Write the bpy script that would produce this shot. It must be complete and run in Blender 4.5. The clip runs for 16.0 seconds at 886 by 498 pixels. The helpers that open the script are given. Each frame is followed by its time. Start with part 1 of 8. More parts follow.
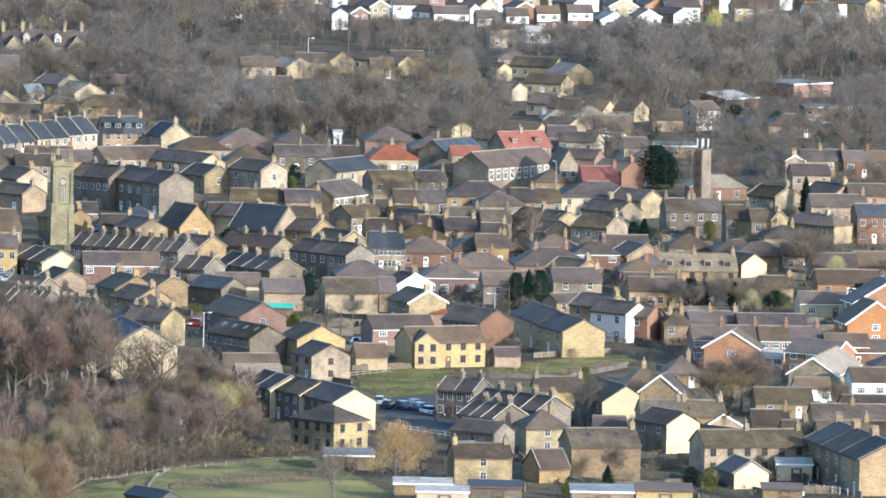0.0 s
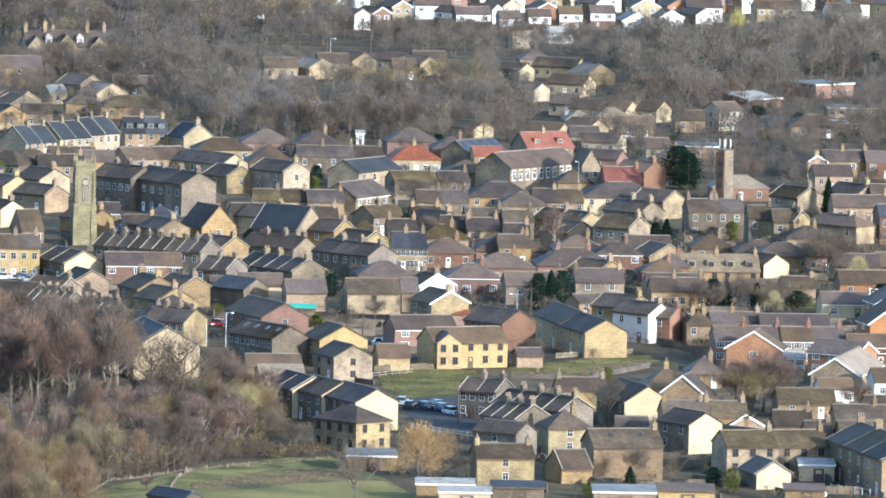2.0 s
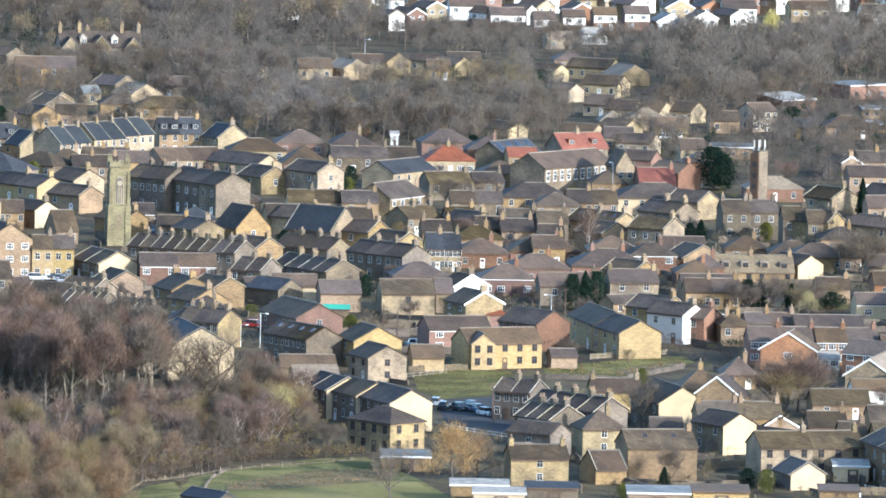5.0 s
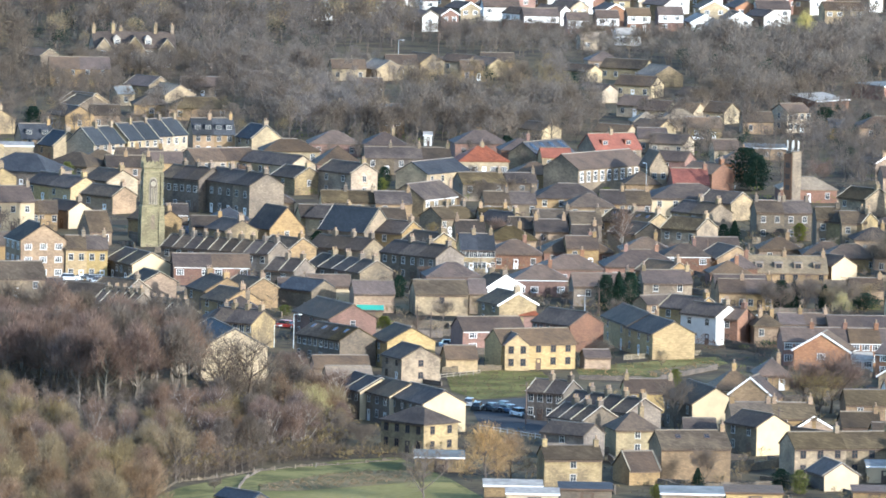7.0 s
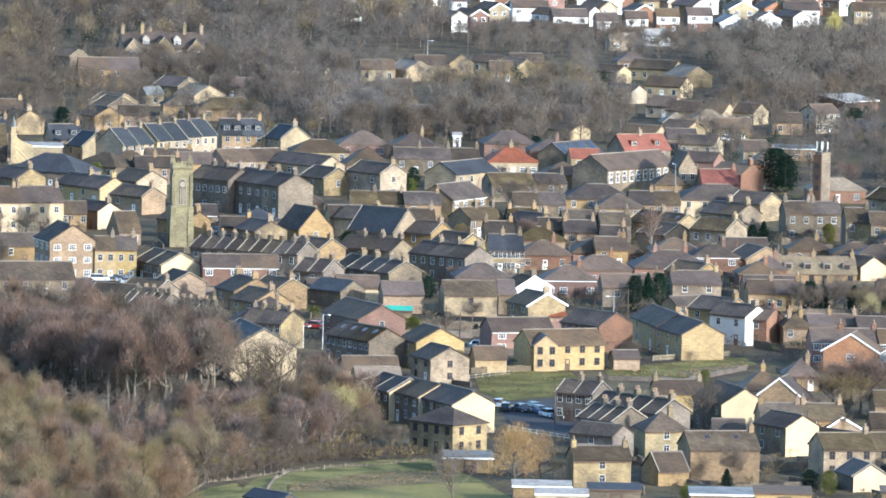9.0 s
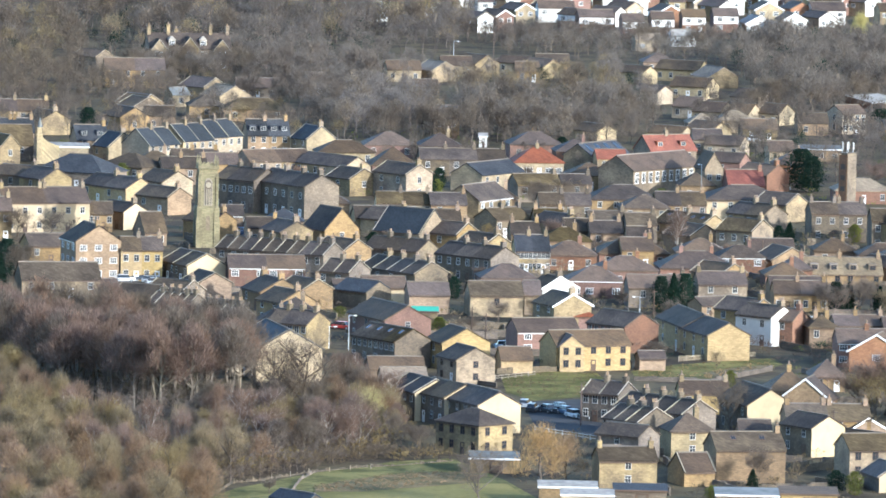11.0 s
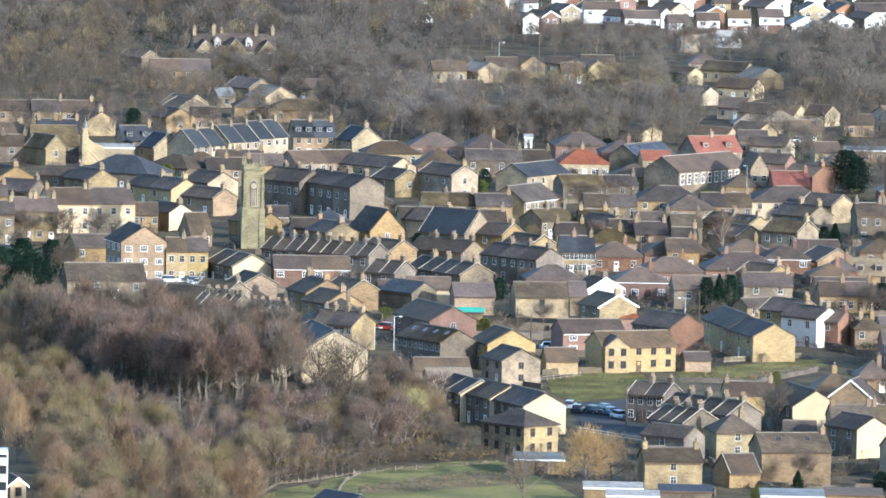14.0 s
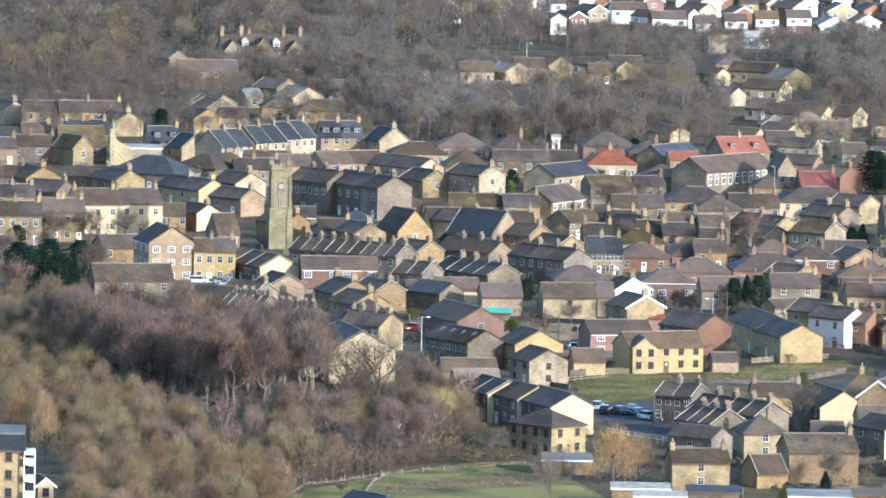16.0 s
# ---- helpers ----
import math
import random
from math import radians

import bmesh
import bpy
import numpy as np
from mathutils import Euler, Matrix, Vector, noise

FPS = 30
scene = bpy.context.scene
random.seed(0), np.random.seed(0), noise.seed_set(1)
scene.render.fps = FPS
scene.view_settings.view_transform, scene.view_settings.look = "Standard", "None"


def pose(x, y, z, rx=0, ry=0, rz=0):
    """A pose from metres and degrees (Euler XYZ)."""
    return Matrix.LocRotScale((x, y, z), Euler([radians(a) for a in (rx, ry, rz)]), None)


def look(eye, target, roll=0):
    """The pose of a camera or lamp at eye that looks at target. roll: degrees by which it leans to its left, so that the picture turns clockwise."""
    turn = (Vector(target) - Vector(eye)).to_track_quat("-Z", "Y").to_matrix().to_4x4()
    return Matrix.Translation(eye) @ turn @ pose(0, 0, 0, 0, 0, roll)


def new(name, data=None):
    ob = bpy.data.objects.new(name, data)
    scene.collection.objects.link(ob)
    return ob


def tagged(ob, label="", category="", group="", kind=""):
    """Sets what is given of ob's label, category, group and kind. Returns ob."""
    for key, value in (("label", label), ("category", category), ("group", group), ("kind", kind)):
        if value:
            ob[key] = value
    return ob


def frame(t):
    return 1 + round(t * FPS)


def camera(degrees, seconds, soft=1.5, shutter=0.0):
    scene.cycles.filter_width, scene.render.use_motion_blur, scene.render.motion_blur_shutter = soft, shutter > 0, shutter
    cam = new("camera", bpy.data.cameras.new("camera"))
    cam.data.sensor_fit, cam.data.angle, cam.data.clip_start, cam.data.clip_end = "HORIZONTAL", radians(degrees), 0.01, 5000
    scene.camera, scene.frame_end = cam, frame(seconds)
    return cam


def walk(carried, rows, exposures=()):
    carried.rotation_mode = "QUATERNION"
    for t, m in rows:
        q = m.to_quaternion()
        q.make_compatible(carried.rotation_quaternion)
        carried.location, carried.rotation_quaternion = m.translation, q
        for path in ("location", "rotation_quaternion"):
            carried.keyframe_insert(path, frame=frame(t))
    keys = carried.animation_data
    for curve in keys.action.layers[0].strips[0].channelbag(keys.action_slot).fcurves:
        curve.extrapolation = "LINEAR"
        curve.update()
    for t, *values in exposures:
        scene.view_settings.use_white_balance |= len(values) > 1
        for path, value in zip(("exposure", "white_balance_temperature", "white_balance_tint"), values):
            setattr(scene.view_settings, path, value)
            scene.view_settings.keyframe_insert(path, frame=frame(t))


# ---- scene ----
# Camera: stands on a hillside and pans slowly to the left with a long lens.
cam = camera(5.281, 16.0, soft=1.7)
EYE = 175.0
PITCH, LEAN = -4.962, 1.28
TURNS = [
    (0, 0.0000),
    (0.5, 0.0328),
    (1, 0.0677),
    (1.5, 0.1015),
    (2, 0.1336),
    (2.5, 0.1664),
    (3, 0.1982),
    (3.5, 0.2280),
    (4, 0.2595),
    (6.5, 0.4882),
    (7, 0.5396),
    (7.5, 0.5853),
    (8, 0.6326),
    (8.5, 0.6732),
    (9, 0.7138),
    (11.5, 0.9124),
    (12, 0.9587),
    (12.5, 1.0027),
    (13, 1.0487),
    (13.5, 1.0947),
    (14, 1.1408),
    (14.5, 1.1841),
    (15, 1.2297),
    (15.5, 1.2686),
    (16, 1.3058),
]
walk(cam, [(t, pose(0, 0, EYE, 90 + PITCH, 0, yaw) @ pose(0, 0, 0, 0, 0, LEAN)) for t, yaw in TURNS],
     exposures=[(0, 1.97, 5160, 5), (16, 1.97, 5130, 5)])

# ---- light ----
SUN_FROM, SUN_UP = 50.0, 16.5   # degrees round from behind the camera to its right; degrees above the horizon
sx = math.sin(radians(SUN_FROM)) * math.cos(radians(SUN_UP))
sy = -math.cos(radians(SUN_FROM)) * math.cos(radians(SUN_UP))
sz = math.sin(radians(SUN_UP))
sun = new("sun", bpy.data.lights.new("sun", "SUN"))
sun.data.energy, sun.data.angle, sun.data.color = 2.7, radians(0.6), (1.0, 0.88, 0.73)
sun.matrix_world = look((sx * 400, sy * 400, sz * 400), (0, 0, 0))
world = bpy.data.worlds.new("sky")
scene.world = world
world.use_nodes = True
sky = world.node_tree.nodes.new("ShaderNodeTexSky")
sky.sky_type, sky.sun_disc = "NISHITA", False
sky.sun_elevation, sky.sun_rotation = radians(SUN_UP), math.atan2(sx, sy)
sky.dust_density = 1.0
back = world.node_tree.nodes["Background"]
world.node_tree.links.new(sky.outputs[0], back.inputs[0])
back.inputs[1].default_value = 0.15


# ---- materials ----
def material(name, base, second, rough=0.85, grain=2.5, patch=0.25, bump=0.25, stones=None, spread=0.25, metal=0.0, mottle=0.55):
    """Two noises, fine grain and broad patches, mix base and second; each object differs a little in lightness."""
    m = bpy.data.materials.new(name)
    m.use_nodes = True
    nt = m.node_tree
    n, ln = nt.nodes, nt.links
    p = n["Principled BSDF"]
    p.inputs["Specular IOR Level"].default_value = 0.5 if rough < 0.6 else 0.2 if rough < 0.9 else 0.03
    p.inputs["Roughness"].default_value, p.inputs["Metallic"].default_value = rough, metal
    co = n.new("ShaderNodeTexCoord")
    info = n.new("ShaderNodeObjectInfo")
    shift = n.new("ShaderNodeVectorMath")
    shift.operation = "MULTIPLY_ADD"
    ln.new(info.outputs["Random"], shift.inputs[0])
    shift.inputs[1].default_value = (61, 37, 53)
    ln.new(co.outputs["Object"], shift.inputs[2])
    fine, broad = n.new("ShaderNodeTexNoise"), n.new("ShaderNodeTexNoise")
    for tex, scale, detail in ((fine, grain, 4), (broad, patch, 3)):
        tex.inputs["Scale"].default_value, tex.inputs["Detail"].default_value = scale, detail
        ln.new(shift.outputs[0], tex.inputs["Vector"])
    add = n.new("ShaderNodeMath")
    add.operation = "MULTIPLY_ADD"
    ln.new(fine.outputs["Fac"], add.inputs[0])
    add.inputs[1].default_value = 0.4
    ln.new(broad.outputs["Fac"], add.inputs[2])
    ramp = n.new("ShaderNodeMapRange")
    ramp.inputs["From Min"].default_value, ramp.inputs["From Max"].default_value = 0.7 - mottle / 2.6, 0.7 + mottle / 2.6
    ln.new(add.outputs[0], ramp.inputs["Value"])
    mix = n.new("ShaderNodeMix")
    mix.data_type = "RGBA"
    mix.inputs["A"].default_value, mix.inputs["B"].default_value = (*base, 1), (*second, 1)
    ln.new(ramp.outputs[0], mix.inputs["Factor"])
    colour = mix.outputs["Result"]
    height = fine.outputs["Fac"]
    if stones:
        brick = n.new("ShaderNodeTexBrick")
        turn = n.new("ShaderNodeCombineXYZ")
        split = n.new("ShaderNodeSeparateXYZ")
        both = n.new("ShaderNodeMath")
        both.operation = "ADD"
        ln.new(co.outputs["Object"], split.inputs[0])
        ln.new(split.outputs[0], both.inputs[0])
        ln.new(split.outputs[1], both.inputs[1])
        ln.new(both.outputs[0], turn.inputs[0])
        ln.new(split.outputs[2], turn.inputs[1])
        ln.new(turn.outputs[0], brick.inputs["Vector"])
        brick.inputs["Scale"].default_value = 1.0
        brick.inputs["Brick Width"].default_value, brick.inputs["Row Height"].default_value = stones
        brick.inputs["Mortar Size"].default_value = 0.02
        brick.inputs["Color1"].default_value, brick.inputs["Color2"].default_value = (1, 1, 1, 1), (0.56, 0.56, 0.58, 1)
        brick.inputs["Mortar"].default_value = (0.62, 0.6, 0.58, 1)
        times = n.new("ShaderNodeMix")
        times.data_type, times.blend_type = "RGBA", "MULTIPLY"
        times.inputs["Factor"].default_value = 0.72
        ln.new(colour, times.inputs["A"])
        ln.new(brick.outputs["Color"], times.inputs["B"])
        colour, height = times.outputs["Result"], brick.outputs["Fac"]
    tone = n.new("ShaderNodeHueSaturation")
    value = n.new("ShaderNodeMapRange")
    value.inputs["To Min"].default_value, value.inputs["To Max"].default_value = 1 - spread, 1 + spread
    ln.new(info.outputs["Random"], value.inputs["Value"])
    ln.new(value.outputs[0], tone.inputs["Value"])
    again = n.new("ShaderNodeMath")
    again.operation = "MULTIPLY"
    ln.new(info.outputs["Random"], again.inputs[0])
    again.inputs[1].default_value = 17.0
    part_of = n.new("ShaderNodeMath")
    part_of.operation = "FRACT"
    ln.new(again.outputs[0], part_of.inputs[0])
    for socket, least, most in (("Hue", 0.5 - 0.03 * spread, 0.5 + 0.03 * spread), ("Saturation", 1 - 0.8 * spread, 1 + 0.6 * spread)):
        span = n.new("ShaderNodeMapRange")
        span.inputs["To Min"].default_value, span.inputs["To Max"].default_value = least, most
        ln.new(part_of.outputs[0], span.inputs["Value"])
        ln.new(span.outputs[0], tone.inputs[socket])
    ln.new(colour, tone.inputs["Color"])
    ln.new(tone.outputs[0], p.inputs["Base Color"])
    if bump:
        b = n.new("ShaderNodeBump")
        b.inputs["Strength"].default_value, b.inputs["Distance"].default_value = bump, 0.06
        if stones:
            b.invert = True
        ln.new(height, b.inputs["Height"])
        ln.new(b.outputs[0], p.inputs["Normal"])
    return m


STONE, BRICK = (0.55, 0.24), (0.45, 0.15)
WALLS = {
    "s": ("weathered sandstone", material("sandstone", (0.285, 0.212, 0.122), (0.142, 0.108, 0.070), stones=STONE, mottle=0.4)),
    "p": ("pale stone", material("pale_stone", (0.36, 0.28, 0.17), (0.225, 0.176, 0.112), stones=STONE, spread=0.2, mottle=0.45)),
    # Sooty stone; also stands in for shade on long fronts of cream-gabled houses.
    "d": ("soot- and shade-darkened stone", material("dark_stone", (0.175, 0.135, 0.092), (0.088, 0.071, 0.055), stones=STONE)),
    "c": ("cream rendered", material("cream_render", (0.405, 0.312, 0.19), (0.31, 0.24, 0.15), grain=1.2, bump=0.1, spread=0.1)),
    "y": ("yellow stone", material("yellow_stone", (0.375, 0.268, 0.122), (0.285, 0.202, 0.094), stones=STONE, spread=0.12)),
    "o": ("orange brick", material("orange_brick", (0.33, 0.165, 0.075), (0.25, 0.12, 0.058), stones=BRICK, spread=0.12)),
    "r": ("red-brown brick", material("red_brick", (0.215, 0.115, 0.072), (0.14, 0.08, 0.056), stones=BRICK)),
    "b": ("brown stone", material("brown_stone", (0.275, 0.185, 0.100), (0.165, 0.114, 0.066), stones=STONE)),
    "w": ("white painted", material("white_render", (0.49, 0.465, 0.42), (0.40, 0.38, 0.345), grain=1.0, bump=0.08, spread=0.08)),
}
ROOFS = {
    "k": ("grey-brown slate roof", material("grey_slate", (0.090, 0.064, 0.042), (0.042, 0.031, 0.023), 0.85, stones=(0.45, 0.3), spread=0.34, bump=0.4)),
    "b": ("blue-grey slate roof", material("blue_slate", (0.052, 0.052, 0.055), (0.027, 0.028, 0.031), 0.8, stones=(0.45, 0.3), spread=0.34, bump=0.35)),
    "n": ("brown tiled roof", material("brown_tile", (0.122, 0.081, 0.052), (0.070, 0.049, 0.034), 0.75, stones=(0.33, 0.3), spread=0.34, bump=0.5)),
    "m": ("mossy stone-slate roof", material("mossy_slate", (0.108, 0.080, 0.047), (0.056, 0.042, 0.028), 0.9, stones=(0.6, 0.35), spread=0.34, bump=0.6)),
    "r": ("red clay tiled roof", material("red_tile", (0.245, 0.082, 0.045), (0.165, 0.058, 0.034), 0.75, stones=(0.33, 0.3), bump=0.5, spread=0.12)),
    "d": ("dark red tiled roof", material("dark_red_tile", (0.165, 0.058, 0.042), (0.11, 0.042, 0.032), 0.8, stones=(0.33, 0.3), bump=0.5)),
    # Dark slate; on the steep-roofed chapel it also holds the roof's shade.
    "x": ("very dark slate roof", material("dark_and_shaded_slate", (0.036, 0.04, 0.045), (0.024, 0.026, 0.03), 0.8, stones=(0.45, 0.3), bump=0.3)),
    "t": ("tan tiled roof", material("tan_tile", (0.27, 0.205, 0.135), (0.175, 0.132, 0.09), 0.8, stones=(0.33, 0.3), bump=0.5)),
    "w": ("white sheet roof", material("white_sheet", (0.31, 0.28, 0.24), (0.2, 0.18, 0.155), 0.9, grain=1.0, patch=0.5, bump=0.1, spread=0.1)),
    "g": ("green sheet roof", material("green_sheet", (0.03, 0.30, 0.14), (0.02, 0.2, 0.1), 0.5, grain=1.0, bump=0.1)),
    "e": ("grey sheet roof", material("grey_sheet", (0.165, 0.165, 0.155), (0.105, 0.105, 0.10), 0.9, grain=1.0, bump=0.1)),
}
WHITE = material("white_paint", (0.62, 0.60, 0.56), (0.52, 0.50, 0.47), 0.5, bump=0.05, spread=0.08)
TIMBER = material("dark_timber", (0.10, 0.065, 0.045), (0.06, 0.04, 0.03), 0.6, grain=6)
COPING = material("stone_coping", (0.275, 0.235, 0.17), (0.18, 0.155, 0.12), 0.85)
RIDGE = material("ridge_tile", (0.17, 0.138, 0.108), (0.10, 0.083, 0.066), 0.8)
POT = material("clay_pot", (0.27, 0.185, 0.115), (0.18, 0.125, 0.08), 0.8)
FRAME_PAINT = material("weathered_white_paint", (0.43, 0.41, 0.37), (0.30, 0.285, 0.26), 0.6, bump=0.05, spread=0.3)
GLASS = bpy.data.materials.new("window_glass")
GLASS.use_nodes = True
gp = GLASS.node_tree.nodes["Principled BSDF"]
gp.inputs["Base Color"].default_value = (0.025, 0.028, 0.032, 1)
gp.inputs["Roughness"].default_value = 0.08
METAL = material("galvanised_metal", (0.42, 0.44, 0.44), (0.3, 0.31, 0.32), 0.45, metal=0.5)
GRASS = material("grass", (0.165, 0.140, 0.045), (0.080, 0.074, 0.024), 0.95, grain=1.2, patch=0.16, bump=0.8, spread=0.1, mottle=0.3)
PASTURE = material("dry_pasture", (0.205, 0.165, 0.062), (0.12, 0.104, 0.038), 0.95, grain=1.0, patch=0.05, bump=0.6, spread=0.1, mottle=0.4)
ROUGH = material("rough_bank", (0.20, 0.145, 0.075), (0.10, 0.085, 0.04), 0.95, grain=2.2, patch=0.2, bump=0.8, spread=0.1, mottle=0.5)
SOIL = material("garden_ground", (0.105, 0.083, 0.048), (0.060, 0.046, 0.032), 0.95, grain=0.6, patch=0.12, bump=0.6, spread=0.0, mottle=0.3)
ASPHALT = material("asphalt", (0.075, 0.072, 0.07), (0.05, 0.048, 0.048), 0.95, grain=4, patch=0.2, spread=0.1)
BARK = material("bark", (0.13, 0.10, 0.075), (0.07, 0.055, 0.045), 0.95, grain=5)
TRUNK = material("lichened_bark", (0.165, 0.135, 0.10), (0.085, 0.07, 0.054), 0.95, grain=3)
PALE_BARK = material("birch_bark", (0.42, 0.36, 0.30), (0.24, 0.205, 0.17), 0.9, grain=3)


# ---- building blocks ----
def mesh(name, verts, faces, mats, picks=None):
    me = bpy.data.meshes.new(name)
    me.from_pydata([tuple(v) for v in verts], [], faces)
    for m in mats:
        me.materials.append(m)
    if picks:
        me.polygons.foreach_set("material_index", picks)
    bm = bmesh.new()
    bm.from_mesh(me)
    bmesh.ops.recalc_face_normals(bm, faces=bm.faces)
    bm.to_mesh(me)
    bm.free()
    return me


class Solid:
    """Gathers boxes and prisms into one mesh."""

    def __init__(self):
        self.v, self.f, self.p = [], [], []

    def box(self, x0, y0, z0, x1, y1, z1, pick=0):
        return self.prism([(x0, y0), (x1, y0), (x1, y1), (x0, y1)], z0, z1, pick)

    def prism(self, outline, z0, z1, pick=0, top=1.0):
        n, k = len(outline), len(self.v)
        cx, cy = sum(q[0] for q in outline) / n, sum(q[1] for q in outline) / n
        self.v += [(x, y, z0) for x, y in outline] + [(cx + (x - cx) * top, cy + (y - cy) * top, z1) for x, y in outline]
        self.f += [tuple(range(k + n - 1, k - 1, -1)), tuple(range(k + n, k + 2 * n))]
        self.f += [(k + i, k + (i + 1) % n, k + n + (i + 1) % n, k + n + i) for i in range(n)]
        self.p += [pick] * (n + 2)
        return self

    def sweep(self, profile, x0, x1, pick=0):
        """An outline in y and z, drawn along x."""
        n, k = len(profile), len(self.v)
        self.v += [(x0, y, z) for y, z in profile] + [(x1, y, z) for y, z in profile]
        self.f += [tuple(range(k + n - 1, k - 1, -1)), tuple(range(k + n, k + 2 * n))]
        self.f += [(k + i, k + (i + 1) % n, k + n + (i + 1) % n, k + n + i) for i in range(n)]
        self.p += [pick] * (n + 2)
        return self

    def mesh(self, name, *mats):
        return mesh(name, self.v, self.f, mats, self.p)


def part(name, me, parent, label="", at=None):
    ob = new(name, me)
    ob.parent = parent
    if at is not None:
        ob.matrix_basis = at
    if label:
        ob["label"] = label
    return ob


def ring(r, n=8):
    return [(r * math.cos(2 * math.pi * i / n), r * math.sin(2 * math.pi * i / n)) for i in range(n)]


def plate(name, xs, zs, holes, y0, y1, mats, glazed=()):
    """A plate in x and z from a grid of lines, with some of its cells left open or glazed."""
    nx, nz = len(xs), len(zs)
    v = [(x, y, z) for y in (y0, y1) for z in zs for x in xs]
    at = lambda i, k, b: b * nx * nz + k * nx + i
    f, picks = [], []
    solid = lambda i, k: 0 <= i < nx - 1 and 0 <= k < nz - 1 and (i, k) not in holes
    for k in range(nz - 1):
        for i in range(nx - 1):
            if not solid(i, k):
                continue
            for b in (0, 1):
                f.append((at(i, k, b), at(i + 1, k, b), at(i + 1, k + 1, b), at(i, k + 1, b)))
                picks.append(1 if (i, k) in glazed else 0)
            for di, dk, p, q in ((-1, 0, (i, k), (i, k + 1)), (1, 0, (i + 1, k), (i + 1, k + 1)), (0, -1, (i, k), (i + 1, k)), (0, 1, (i, k + 1), (i + 1, k + 1))):
                if not solid(i + di, k + dk):
                    f.append((at(*p, 0), at(*q, 0), at(*q, 1), at(*p, 1)))
                    picks.append(0)
    return mesh(name, v, f, mats, picks)


def window_mesh(name, mat, lights, glazed=False):
    """A unit window, 1 wide and 1 high, its face towards -y: a frame with bars between its lights."""
    xs = [0.0]
    for i in range(lights):
        xs += [i / lights + (0.065 if i == 0 else 0.025), (i + 1) / lights - (0.065 if i == lights - 1 else 0.025)]
    xs.append(1.0)
    holes = {(2 * i + 1, k) for i in range(lights) for k in (1, 3)}
    return plate(name, xs, [0.0, 0.08, 0.59, 0.63, 0.94, 1.0], () if glazed else holes, -0.05, 0.05, [mat, GLASS], holes if glazed else ())


FRAMES = {"W": window_mesh("window", FRAME_PAINT, 2), "V": window_mesh("window", WHITE, 3), "D": window_mesh("window", TIMBER, 2)}
FAR_FRAMES = {k: window_mesh("window", TIMBER if k == "D" else FRAME_PAINT if k == "W" else WHITE, n, True) for k, n in (("W", 2), ("V", 3), ("D", 2))}
PANE = Solid().box(0.085, -0.02, 0.085, 0.915, 0.0, 0.925).mesh("pane", GLASS)
DOOR = plate("door", [0, 0.2, 0.8, 1], [0, 0.6, 0.9, 1], {(1, 1)}, -0.06, 0.04, [TIMBER])
WHITE_DOOR = plate("door", [0, 0.2, 0.8, 1], [0, 0.6, 0.9, 1], {(1, 1)}, -0.06, 0.04, [WHITE])
POT_MESH = Solid().prism(ring(0.15), 0, 0.15).prism(ring(0.12), 0.15, 0.55, top=0.85).prism(ring(0.14), 0.55, 0.62).mesh("chimney_pot", POT)


def stack_mesh(mat, h, w, d):
    return Solid().box(-w / 2, -d / 2, -1.2, w / 2, d / 2, h).box(-w / 2 - 0.07, -d / 2 - 0.07, h, w / 2 + 0.07, d / 2 + 0.07, h + 0.16).mesh("chimney", mat)


def chimney(parent, mat, x, y, z, pots=2, h=1.0, w=0.75, d=1.15):
    c = part("chimney", stack_mesh(mat, h, w, d), parent, at=pose(x, y, z))
    for i in range(pots):
        part("chimney_pot", POT_MESH, c, at=pose(0, (i - (pots - 1) / 2) * 0.42, h + 0.16))
    return c


def window(parent, style, m, w, h, pane=True):
    far = parent.matrix_basis.translation.y > FAR
    ob = part("window", (FAR_FRAMES if far else FRAMES)[style], parent, at=m @ Matrix.Diagonal((w, 1, h, 1)))
    if not far:
        part("pane", PANE, ob)
    return ob


FAR = 2150.0   # beyond this, panes stay in their frames
FOOT = []   # middles, angles and half sizes of the buildings
FRAME_WORDS = {"W": "white windows", "V": "wide white windows", "D": "dark windows"}


def roof_mesh(kind, L, W, h, rise, mats, o=0.35, verge=0.15, th=0.2, a0=True, a1=True):
    """The roof as a slab with thickness: a gable roof, or a hipped one; its ridge runs along x."""
    s = Solid()
    t = rise / (W / 2)
    x0, x1 = -(verge if a0 else 0), L + (verge if a1 else 0)
    if kind == "hip":
        x0, x1 = -o, L + o
        run = min(W / 2 + o, (L + 2 * o) / 2 - 0.1)
        base = [(x0, -o, h - o * t), (x1, -o, h - o * t), (x1, W + o, h - o * t), (x0, W + o, h - o * t)]
        top = [(x0 + run, W / 2, h + rise), (x1 - run, W / 2, h + rise)]
        v = base + [(x, y, z + th) for x, y, z in base] + [(x, y, z + th) for x, y, z in top]
        f = [(3, 2, 1, 0), (0, 1, 5, 4), (1, 2, 6, 5), (2, 3, 7, 6), (3, 0, 4, 7), (4, 5, 9, 8), (6, 7, 8, 9), (5, 6, 9), (7, 4, 8)]
        s.v, s.f, s.p = v, f, [0] * len(f)
    else:
        z0, z1 = h - o * t, h + rise
        s.sweep([(-o, z0), (-o, z0 + th), (W / 2, z1 + th), (W + o, z0 + th), (W + o, z0), (W / 2, z1)], x0, x1)
    return s.mesh("roof", *mats)


